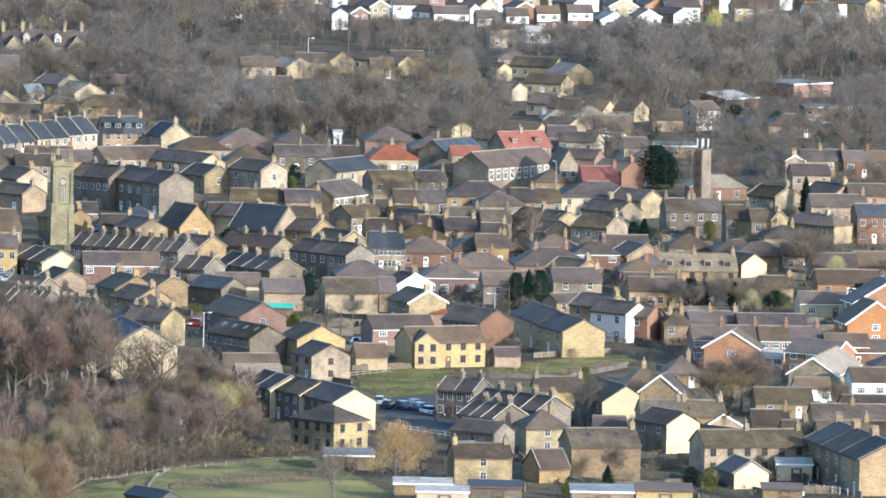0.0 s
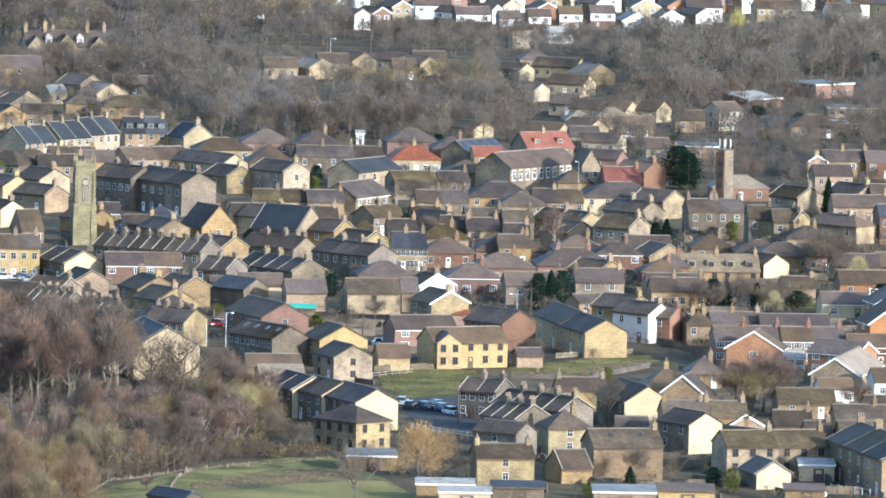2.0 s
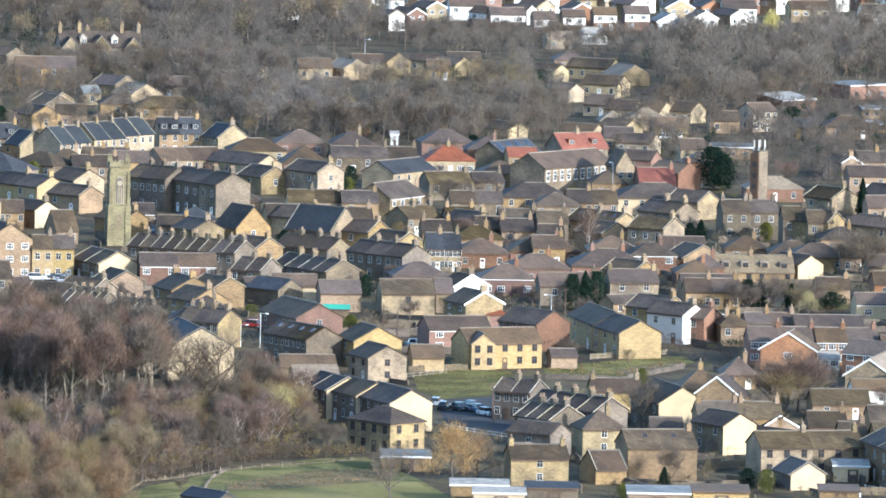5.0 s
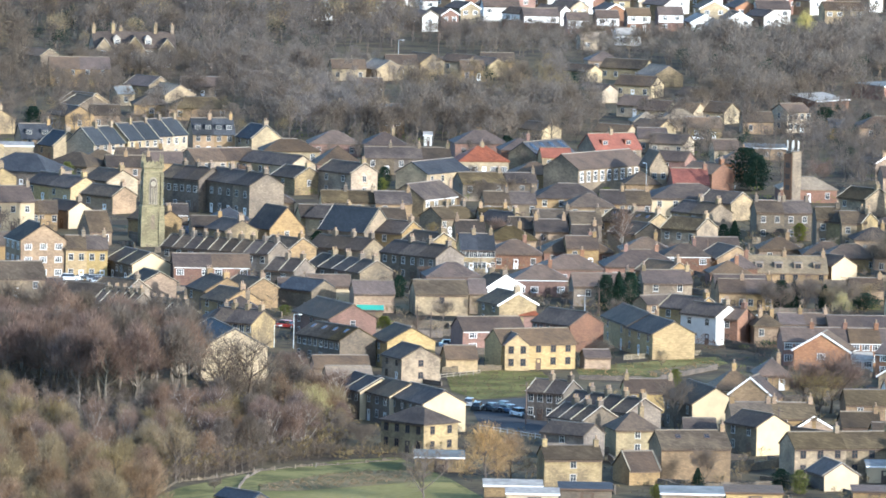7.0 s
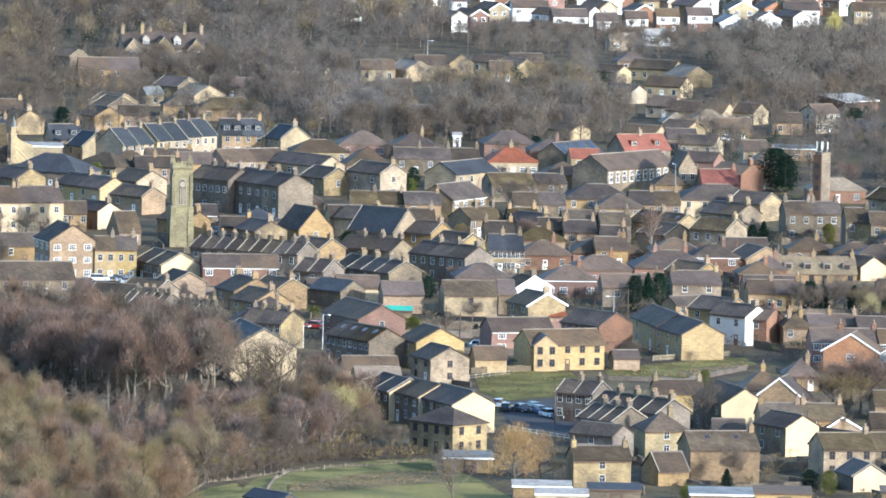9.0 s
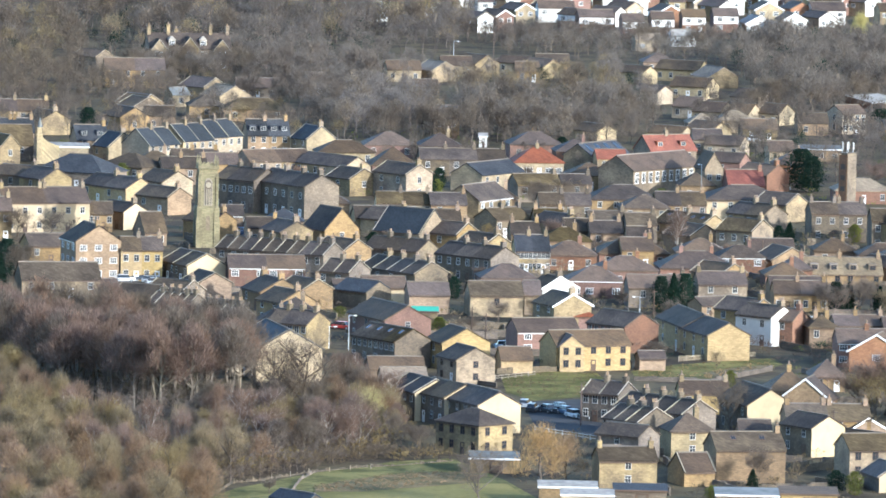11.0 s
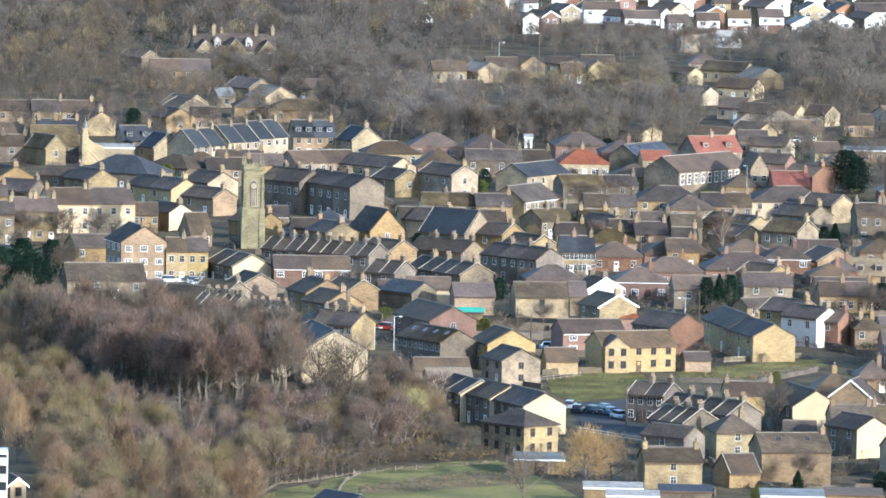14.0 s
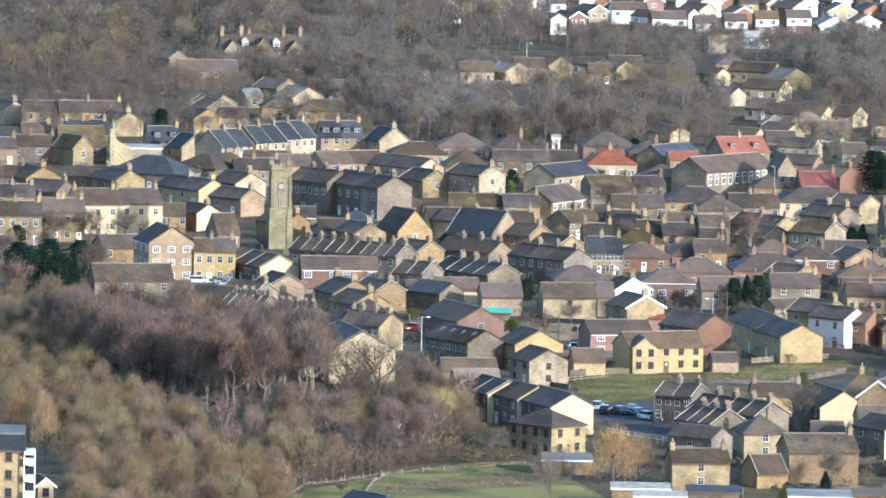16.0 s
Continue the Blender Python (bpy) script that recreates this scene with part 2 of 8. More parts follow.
def house(x, y, ang, L, W, h, wall="s", roof="k", pitch=28, shape="gable", front=2, side=0, end=1, frames="W", stacks=1, barge="", gable="",
          ends=(True, True), name="house", z0=-0.5, group="", cope=False, door=True, dormers=0, lights=0, panels=0, tall=False):
    """A house whose front runs L metres from (x, y) at the angle ang and whose depth is W. front, side: columns of windows in
    the front and in the gable at the end (1) or at the start (0). ends: which gables are free."""
    ob = new(name)
    ob.matrix_world = pose(x, y, 0, 0, 0, ang)
    word, wm = WALLS[wall]
    rword, rm = ROOFS[roof]
    rise = W / 2 * math.tan(radians(pitch))
    s = Solid()
    if shape == "gable":
        s.sweep([(0, z0), (W, z0), (W, h), (W / 2, h + rise), (0, h)], 0, L)
    else:
        s.box(0, 0, z0, L, W, h)
    # Gables keep the house's colour; the fronts' shade is put into darker walls.
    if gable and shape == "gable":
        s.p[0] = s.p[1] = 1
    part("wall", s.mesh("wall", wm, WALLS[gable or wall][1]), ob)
    part("roof", roof_mesh(shape, L, W, h, rise, (rm,), a0=ends[0], a1=ends[1]), ob)
    r0, r1 = (0.0, L) if shape == "gable" else (min(W / 2 + 0.3, L / 2), max(L - W / 2 - 0.3, L / 2 + 0.3))
    part("ridge", Solid().box(r0, W / 2 - 0.16, h + rise + 0.1, r1, W / 2 + 0.16, h + rise + 0.3).mesh("ridge", RIDGE), ob)
    if y < FAR:
        part("gutter", Solid().box(0.02, -0.42, h - 0.36, L - 0.02, -0.32, h - 0.22).mesh("gutter", WHITE if frames == "V" else TIMBER), ob)
    if wall == "r" and frames == "V" and y > 2700 and front >= 2:
        part("cladding", Solid().box(0.05, -0.05, h * 0.52, L - 0.05, -0.004, h - 0.1).mesh("cladding", WHITE), ob, "white boarded upper storey")
    if cope and shape == "gable":
        t = rise / (W / 2)
        for cx in ([0.0] if ends[0] else []) + [L]:
            c = Solid().sweep([(-0.4, h - 0.4 * t + 0.2), (-0.4, h - 0.4 * t + 0.34), (W / 2, h + rise + 0.36), (W + 0.4, h - 0.4 * t + 0.34),
                               (W + 0.4, h - 0.4 * t + 0.2), (W / 2, h + rise + 0.22)], cx - 0.08, cx + 0.08)
            part("coping", c.mesh("coping", COPING), ob, "pale stone coping")
    if barge:
        t = rise / (W / 2)
        gx = L + 0.16 if end else -0.22
        c = Solid().sweep([(-0.5, h - 0.5 * t - 0.12), (-0.5, h - 0.5 * t + 0.24), (W / 2, h + rise + 0.26), (W + 0.5, h - 0.5 * t + 0.24),
                           (W + 0.5, h - 0.5 * t - 0.12), (W / 2, h + rise - 0.12)], gx, gx + 0.06)
        part("bargeboard", c.mesh("bargeboard", WHITE), ob, "white bargeboard")
    rows = max(1, round((h - 0.3) / 2.7))
    step = (h - 0.2) / rows
    ww, wh = (1.5, 1.25) if frames == "V" else (1.05, 1.45)
    wh = min(wh, step - 0.9)
    sill = h - 0.55 - wh if rows == 1 and h > 3.7 else 0.85
    if tall:
        rows, ww, wh, sill = 1, 1.35, 2.5, h - 3.0
    for i in range(front):
        cx = L * (i + 0.5) / front
        for j in range(rows):
            if door and j == 0 and i == front // 2 and front > 1:
                part("door", WHITE_DOOR if (i + int(L)) % 2 else DOOR, ob, at=pose(cx - 0.5, -0.02, 0.02) @ Matrix.Diagonal((1, 1, 2.05, 1)))
            else:
                window(ob, frames, pose(cx - ww / 2, -0.03, sill + step * j), ww, wh)
    for i in range(side):
        cy = W * (i + 0.5) / side
        for j in range(rows):
            m = pose(L + 0.03, cy - ww / 2, sill + step * j, 0, 0, 90) if end else pose(-0.03, cy + ww / 2, sill + step * j, 0, 0, -90)
            window(ob, frames, m, ww, wh)
    t = rise / (W / 2)
    for i in range(dormers):
        cx = L * (i + 0.5) / dormers
        d = part("dormer", Solid().sweep([(0.9, h + 0.6 * t), (0.9, h + 0.9 * t + 1.35), (0.9 + 1.5 / t, h + 0.9 * t + 1.5), (1.2 + 1.5 / t, h + 1.1 * t + 1.2)], cx - 0.85, cx + 0.85).mesh("dormer", rm), ob)
        window(ob, frames, pose(cx - 0.6, 0.88, h + 0.9 * t + 0.28), 1.2, 0.95)
    for i in range(lights):
        cx = L * (i + 0.7) / (lights + 0.4)
        part("skylight", FAR_FRAMES["D"], ob, "small roof light", pose(cx - 0.45, W * 0.25, h + W * 0.25 * t + 0.24, pitch - 90, 0, 0) @ Matrix.Diagonal((0.9, 1, 1.2, 1)))
    for i in range(panels):
        cx = L * (i + 0.5) / panels
        part("solar_panel", PANE, ob, "dark blue solar panel", pose(cx - 0.9, W * 0.1, h + W * 0.1 * t + 0.27, pitch - 90, 0, 0) @ Matrix.Diagonal((1.9, 1, W * 0.4, 1)))
    spots = {0: [], 1: [L - 0.5], 2: [0.5, L - 0.5], 3: [L / 2]}[stacks]
    if shape == "hip":
        spots = [min(max(q, L * 0.3), L * 0.7) for q in spots]
    for q in spots:
        chimney(ob, wm if wall in "sdbr" else WALLS["s"][1], q, W / 2, h + rise, pots=2 + (int(x + y) % 2))
    ob.name = "terraced_house" if name == "house" and group else "bungalow" if name == "house" and h < 3.7 else name
    kind = "bungalow" if name == "house" and h < 3.7 else "house" if name == "house" else name.replace("_", " ")
    what = f"{word if not gable else word + ' and ' + WALLS[gable][0]} {'terraced ' if group else ''}{kind} with {rword}"
    if gable:
        pass
    elif barge:
        what += " and white bargeboards"
    elif front + side and not group:
        what += " and " + FRAME_WORDS[frames]
    FOOT.append((x + L / 2 * math.cos(radians(ang)) - W / 2 * math.sin(radians(ang)), y + L / 2 * math.sin(radians(ang)) + W / 2 * math.cos(radians(ang)), ang, L / 2, W / 2))
    return tagged(ob, what, name.split("_")[-1], group)


def terrace(n, x, y, ang, L, W, h, group="", front=2, side=0, end=1, barge="", **kw):
    """A row of n joined houses, each a thing of its own."""
    u = L / n
    for i in range(n):
        dx, dy = u * i * math.cos(radians(ang)), u * i * math.sin(radians(ang))
        last = i == (n - 1 if end else 0)
        house(x + dx, y + dy, ang, u - 0.006, W, h, front=front, side=side if last else 0, end=end, barge=barge if last else "", ends=(i == 0, i == n - 1),
              group=group, **kw)


def flat(x, y, ang, L, W, h, wall="s", roof="w", front=2, name="shed", fall=0.5, frames="W", words=""):
    """A flat-roofed or lean-to building: walls, an overhanging roof slab that falls towards the front, a fascia."""
    ob = new(name)
    ob.matrix_world = pose(x, y, 0, 0, 0, ang)
    word, wm = WALLS[wall]
    rword, rm = ROOFS[roof]
    part("wall", Solid().sweep([(0, -0.4), (W, -0.4), (W, h + fall), (0, h)], 0, L).mesh("wall", wm), ob)
    k = fall / W
    part("roof", Solid().sweep([(-0.3, h - 0.3 * k), (W + 0.3, h + fall + 0.3 * k), (W + 0.3, h + fall + 0.3 * k + 0.16), (-0.3, h - 0.3 * k + 0.16)], -0.25, L + 0.25).mesh("roof", rm), ob)
    part("fascia", Solid().box(-0.25, -0.36, h - 0.3 * k - 0.12, L + 0.25, -0.304, h - 0.3 * k + 0.18).mesh("fascia", WHITE if roof in "we" else TIMBER), ob)
    rows = max(1, round(h / 3))
    for i in range(front):
        for j in range(rows):
            window(ob, frames, pose(L * (i + 0.5) / front - 0.6, -0.03, h / rows * j + 0.9), 1.2, 1.1)
    if not front:
        part("door", DOOR, ob, at=pose(L * 0.4, -0.02, 0.02) @ Matrix.Diagonal((min(2.2, L * 0.3), 1, min(2.1, h - 0.3), 1)))
    return tagged(ob, words or f"low {word} {name.replace('_', ' ')} with a {rword}", name.split("_")[-1])


# ---- ground ----
def sheet(name, outline, z, mat, label, category):
    me = mesh(name, [(x, y, z) for x, y in outline], [tuple(range(len(outline)))], [mat])
    return tagged(new(name, me), label, category, kind="structure")


def ground():
    """One sheet: the valley floor, and the hillside on which the camera stands."""
    xs = [-4200, -1500, -700, -300, -100, 100, 300, 700, 1500, 4200]
    ys = [-400, -150, -40, 0, 40, 120, 240, 400, 600, 800, 1000, 1200, 1300, 1500, 2000, 2600, 3200, 4000, 4900]
    rise = lambda y: 173.0 * max(0.0, 1 - max(y, 0) / 1300) ** 1.5
    v = [(x, y, rise(y)) for y in ys for x in xs]
    n = len(xs)
    f = [(k * n + i, k * n + i + 1, (k + 1) * n + i + 1, (k + 1) * n + i) for k in range(len(ys) - 1) for i in range(n - 1)]
    return tagged(new("ground", mesh("ground", v, f, [SOIL])), "brown and green garden ground between the houses", "ground", kind="structure")


ground()


# ---- trees ----
def twig_material(name, base, second):
    """Fine twigs and needles: as much light passes them as they throw back."""
    m = material(name, base, second, 0.95, grain=0.8, patch=0.2, bump=0, spread=0.14)
    n, ln = m.node_tree.nodes, m.node_tree.links
    thin, both = n.new("ShaderNodeBsdfTranslucent"), n.new("ShaderNodeMixShader")
    p, out = n["Principled BSDF"], n["Material Output"]
    ln.new(p.inputs["Base Color"].links[0].from_socket, thin.inputs["Color"])
    both.inputs[0].default_value = 0.45
    ln.new(p.outputs[0], both.inputs[1])
    ln.new(thin.outputs[0], both.inputs[2])
    ln.new(both.outputs[0], out.inputs["Surface"])
    return m


TWIGS = {
    "grey": ("bare grey-brown", twig_material("grey_twigs", (0.172, 0.132, 0.096), (0.102, 0.080, 0.061))),
    "purple": ("bare purple-brown", twig_material("purple_twigs", (0.215, 0.140, 0.098), (0.128, 0.087, 0.066))),
    "olive": ("bare olive-brown", twig_material("olive_twigs", (0.245, 0.180, 0.092), (0.158, 0.118, 0.064))),
    # Far woods only: distance haze is put into this paler twig colour.
    "pale": ("bare haze-paled brown", twig_material("hazed_twigs", (0.185, 0.149, 0.118), (0.115, 0.096, 0.080))),
    "rust": ("bare reddish-brown", twig_material("rust_twigs", (0.250, 0.160, 0.092), (0.165, 0.108, 0.066))),
    "tan": ("bare tan-twigged", twig_material("tan_twigs", (0.40, 0.255, 0.125), (0.27, 0.175, 0.09))),
    "gold": ("yellow-twigged willow", twig_material("gold_twigs", (0.47, 0.385, 0.155), (0.32, 0.265, 0.11))),
    "green": ("dark evergreen", twig_material("evergreen_leaf", (0.027, 0.047, 0.030), (0.015, 0.028, 0.020))),
    "lime": ("yellow-green evergreen", twig_material("lime_leaf", (0.17, 0.17, 0.04), (0.09, 0.10, 0.03))),
}


def limb(v, f, a, b, r0, r1, n=5):
    """A tapered limb from a to b, added to the lists v and f."""
    d = (b - a).normalized()
    p = d.orthogonal().normalized()
    q = d.cross(p)
    k = len(v)
    for c, r in ((a, r0), (b, r1)):
        v.extend(c + r * (math.cos(2 * math.pi * i / n) * p + math.sin(2 * math.pi * i / n) * q) for i in range(n))
    f.extend((k + i, k + (i + 1) % n, k + n + (i + 1) % n, k + n + i) for i in range(n))
    f.append(tuple(range(k + n, k + 2 * n)))


def bare_tree(seed, twigs, wide=0.5, low=0.25, thin=0.05, long=1.2, droop=0.0, limbs=8, forks=5, sides=(6, 4)):
    """A bare tree 10 m high: arrays of its trunk with limbs, and of its twigs."""
    rnd = random.Random(seed)
    v, f, tv, tf = [], [], [], []
    tips = []
    p = Vector((0, 0, -0.3))
    r = 0.24
    spine = [p]
    for i in range(6):
        q = p + Vector((rnd.uniform(-0.3, 0.3), rnd.uniform(-0.3, 0.3), 1.45))
        limb(v, f, p, q, r, r * 0.74, sides[0])
        p, r = q, r * 0.74
        spine.append(p)
    for i in range(limbs):
        t = low + (0.85 - low) * (i + rnd.random()) / limbs
        a = spine[int(t * 6)].lerp(spine[int(t * 6) + 1], t * 6 % 1)
        turn = i * 2.4 + rnd.uniform(-0.5, 0.5)
        reach = 10 * wide * (1.05 - 0.55 * t) * rnd.uniform(0.75, 1.1)
        up = (10 - a.z) * rnd.uniform(0.4, 0.8)
        mid = a + Vector((math.cos(turn) * reach * 0.55, math.sin(turn) * reach * 0.55, up * 0.5))
        end = a + Vector((math.cos(turn) * reach, math.sin(turn) * reach, up))
        limb(v, f, a, mid, 0.11, 0.07, sides[1])
        limb(v, f, mid, end, 0.07, 0.025, sides[1])
        tips += [(mid, end)] * 2
        for j in range(forks):
            s = a.lerp(mid, rnd.uniform(0.4, 1)) if rnd.random() < 0.5 else mid.lerp(end, rnd.uniform(0, 0.8))
            e = s + Vector((rnd.gauss(0, 1), rnd.gauss(0, 1), rnd.gauss(0.9, 0.6))).normalized() * rnd.uniform(1.0, 2.4)
            limb(v, f, s, e, 0.045, 0.015, 3)
            tips.append((s, e))
    tips += [(spine[4], spine[6])] * 3
    for i in range(twigs):
        s, e = tips[rnd.randrange(len(tips))]
        a = s.lerp(e, rnd.uniform(0.2, 1.05)) + Vector((rnd.gauss(0, 0.5), rnd.gauss(0, 0.5), rnd.gauss(0, 0.45)))
        d = ((e - s).normalized() + Vector((rnd.gauss(0, 0.6), rnd.gauss(0, 0.6), rnd.gauss(0.3 - droop, 0.5)))).normalized() * long * rnd.uniform(0.5, 1.2)
        side = d.cross(Vector((rnd.gauss(0, 1), rnd.gauss(0, 1), rnd.gauss(0, 1)))).normalized() * thin * rnd.uniform(0.6, 1.3)
        k = len(tv)
        tv += [a - side, a + side, a + d]
        tf.append((k, k + 1, k + 2))
    return v, f, tv, tf


def dome_tree(seed, twigs, wide=0.4, base=0.1, thin=0.03, long=0.8, lobes=10, rise=0.6, sides=(6, 4)):
    """A bare tree 10 m high whose fine twigs gather in rounded lobes at the ends of its limbs."""
    rnd = random.Random(seed)
    v, f, tv, tf = [], [], [], []
    z0 = 10 * base
    a = Vector((0, 0, -0.3))
    spine = [a]
    for i in range(5):
        b = Vector((rnd.uniform(-0.25, 0.25), rnd.uniform(-0.25, 0.25), (i + 1) * 1.5))
        limb(v, f, a, b, 0.2 - 0.03 * i, 0.17 - 0.03 * i, sides[0])
        a = b
        spine.append(b)
    puffs = [(Vector((0, 0, 10 - 2.4 * wide / 0.4)), 2.4 * wide / 0.4)]
    for i in range(lobes):
        u = (i + rnd.uniform(0.2, 0.8)) / lobes
        size = 10 * wide * rnd.uniform(0.36, 0.5)
        z = z0 + size * 0.8 + (10 - size * 1.1 - z0 - size * 0.8) * u ** 0.8
        away = max(0.0, 10 * wide * (1 - 0.75 * u * u) - size * 0.75)
        turn = i * 2.4 + rnd.uniform(-0.4, 0.4)
        puffs.append((Vector((math.cos(turn) * away, math.sin(turn) * away, z)), size))
    for c, size in puffs:
        start = spine[max(1, min(4, int(c.z / 1.5) - 1))]
        bend = start.lerp(c, 0.5) + Vector((rnd.gauss(0, 0.2), rnd.gauss(0, 0.2), -0.25))
        limb(v, f, start, bend, 0.09, 0.06, sides[1])
        limb(v, f, bend, c, 0.06, 0.03, sides[1])
        for j in range(4 if sides[0] > 3 else 1):
            e = c + Vector((rnd.gauss(0, 1), rnd.gauss(0, 1), rnd.gauss(0.6, 0.6))).normalized() * size * 0.8
            limb(v, f, bend.lerp(c, rnd.uniform(0.4, 1)), e, 0.035, 0.012, 3)
    total = sum(size ** 2 for _, size in puffs)
    for c, size in puffs:
        for i in range(int(twigs * size ** 2 / total)):
            way = Vector((rnd.gauss(0, 1), rnd.gauss(0, 1), rnd.gauss(0.25, 0.9))).normalized()
            p = c + way * size * rnd.random() ** 0.45 * rnd.uniform(0.9, 1.06)
            d = (way * 0.7 + Vector((rnd.gauss(0, 0.4), rnd.gauss(0, 0.4), rise + rnd.gauss(0, 0.4)))).normalized() * long * rnd.uniform(0.5, 1.2)
            side = d.cross(Vector((rnd.gauss(0, 1), rnd.gauss(0, 1), rnd.gauss(0, 1)))).normalized() * thin * rnd.uniform(0.6, 1.3)
            k = len(tv)
            tv += [p - d * 0.5 - side, p - d * 0.5 + side, p + d * 0.5]
            tf.append((k, k + 1, k + 2))
    return v, f, tv, tf


def leafy_tree(seed, leaves, cone=True, wide=0.28):
    """An evergreen 10 m high: a straight trunk, and a crown of small clumps on drooping boughs."""
    rnd = random.Random(seed)
    v, f, tv, tf = [], [], [], []
    limb(v, f, Vector((0, 0, -0.3)), Vector((0, 0, 8.5)), 0.2, 0.05, 6)
    lump = [rnd.uniform(0.7, 1.15) for _ in range(24)]
    for i in range(leaves):
        t = rnd.random() ** 0.8
        turn = rnd.uniform(0, 2 * math.pi)
        edge = (1 - t) ** 0.8 if cone else math.sin(math.pi * min(0.97, 0.12 + 0.83 * t)) ** 0.6
        rad = 10 * wide * edge * rnd.uniform(0.4, 1.0) * lump[int(turn * 24 / 6.284) % 24] * lump[int(t * 23)]
        a = Vector((rad * math.cos(turn), rad * math.sin(turn), 0.4 + 9.4 * t))
        for q in range(2):
            d = Vector((rnd.gauss(0, 1), rnd.gauss(0, 1), rnd.gauss(0, 0.7))).normalized() * rnd.uniform(0.15, 0.36)
            s = d.cross(Vector((rnd.gauss(0, 1), rnd.gauss(0, 1), rnd.gauss(0, 1)))).normalized() * 0.12
            k = len(tv)
            tv += [a - d, a + s, a + d, a - s]
            tf.append((k, k + 1, k + 2, k + 3))
    return v, f, tv, tf


def tree_meshes(arrays, bark, leaf):
    v, f, tv, tf = arrays
    one, two = bpy.data.meshes.new("trunk"), bpy.data.meshes.new("crown")
    one.from_pydata(v, [], f), two.from_pydata(tv, [], tf)
    one.materials.append(bark), two.materials.append(leaf)
    return one, two


ROUND = [bare_tree(s, 2500, wide=0.48, low=0.2, thin=0.034) for s in (1, 2, 3)]
SLIM = [bare_tree(s, 2200, wide=0.3, low=0.15, limbs=10, thin=0.034) for s in (4, 5)]
BUSHY = [bare_tree(s, 2500, wide=0.55, low=0.08, limbs=11, droop=0.15, thin=0.034) for s in (6, 7)]
TALL = [dome_tree(s, 3000, wide=0.33, base=0.34, thin=0.03, long=0.8, lobes=11, rise=0.9) for s in (31, 32, 33)]
SOFT = [dome_tree(s, 3000, wide=0.44, base=0.04, thin=0.028, long=0.9, lobes=12, rise=0.8) for s in (34, 35, 36)]
OPEN = [bare_tree(s, 1700, wide=0.62, low=0.12, thin=0.03, limbs=12, forks=9) for s in (8,)]
CONE = [leafy_tree(s, 2200) for s in (9, 10)]
DOME = [leafy_tree(s, 2600, cone=False, wide=0.42) for s in (11, 12)]
KINDS = {}
for word, forms, bark, twig in (
        ("grey", ROUND, BARK, "grey"), ("purple", ROUND + SLIM[:1], BARK, "purple"), ("birch", SLIM, PALE_BARK, "purple"), ("olive", BUSHY + ROUND[:1], BARK, "olive"),
        ("tan", SOFT[:1], BARK, "tan"), ("gold", SOFT[1:2], BARK, "gold"), ("open", OPEN, BARK, "grey"), ("tall", TALL, TRUNK, "purple"), ("tallgrey", TALL, TRUNK, "grey"), ("soft", SOFT, BARK, "olive"), ("softtan", SOFT, BARK, "rust"), ("cone", CONE, BARK, "green"), ("dome", DOME, BARK, "green"), ("lime", DOME, BARK, "lime")):
    KINDS[word] = [(*tree_meshes(a, bark, TWIGS[twig][1]), TWIGS[twig][0] + (" tree with pale trunk" if word == "birch" else " tree")) for a in forms]
dice = random.Random(7)


def tree(kind, x, y, h, spread=1.0, where="among the houses", group=""):
    trunk, crown, words = dice.choice(KINDS[kind])
    ob = new("evergreen_tree" if kind in ("cone", "dome", "lime") else "birch_tree" if kind == "birch" else "small_tree" if h < 6.2 else "tree")
    ob.matrix_world = pose(x, y, 0, 0, 0, dice.uniform(0, 360)) @ Matrix.Diagonal((h / 10 * spread, h / 10 * spread, h / 10, 1))
    part("trunk", trunk, ob)
    part("crown", crown, ob)
    return tagged(ob, f"{words} {where}", "tree", group)


def inside(x, y, poly):
    hit = False
    for (ax, ay), (bx, by) in zip(poly, poly[1:] + poly[:1]):
        if (ay > y) != (by > y) and x < (bx - ax) * (y - ay) / (by - ay) + ax:
            hit = not hit
    return hit


def free(x, y, gap):
    for cx, cy, ang, a, b in FOOT:
        dx, dy = x - cx, y - cy
        if abs(dx) + abs(dy) > 120:
            continue
        c, s = math.cos(radians(ang)), math.sin(radians(ang))
        if abs(dx * c + dy * s) < a + gap and abs(dy * c - dx * s) < b + gap:
            return False
    return True


def spots(poly, step, gap, rnd):
    xs, ys = [p[0] for p in poly], [p[1] for p in poly]
    x0, y0 = min(xs), min(ys)
    for i in range(int((max(xs) - x0) / step) + 1):
        for j in range(int((max(ys) - y0) / step) + 1):
            x, y = x0 + (i + rnd.uniform(0.05, 0.95)) * step, y0 + (j + rnd.uniform(0.05, 0.95)) * step
            if inside(x, y, poly) and free(x, y, gap):
                yield x, y


def grove(poly, step, kinds, low, high, where, seed, gap=2.0):
    """Single trees strewn over a piece of ground, clear of the buildings."""
    rnd = random.Random(seed)
    for x, y in spots(poly, step, gap, rnd):
        tree(rnd.choice(kinds), x, y, rnd.uniform(low, high), rnd.uniform(0.85, 1.2), where, "trees " + where)


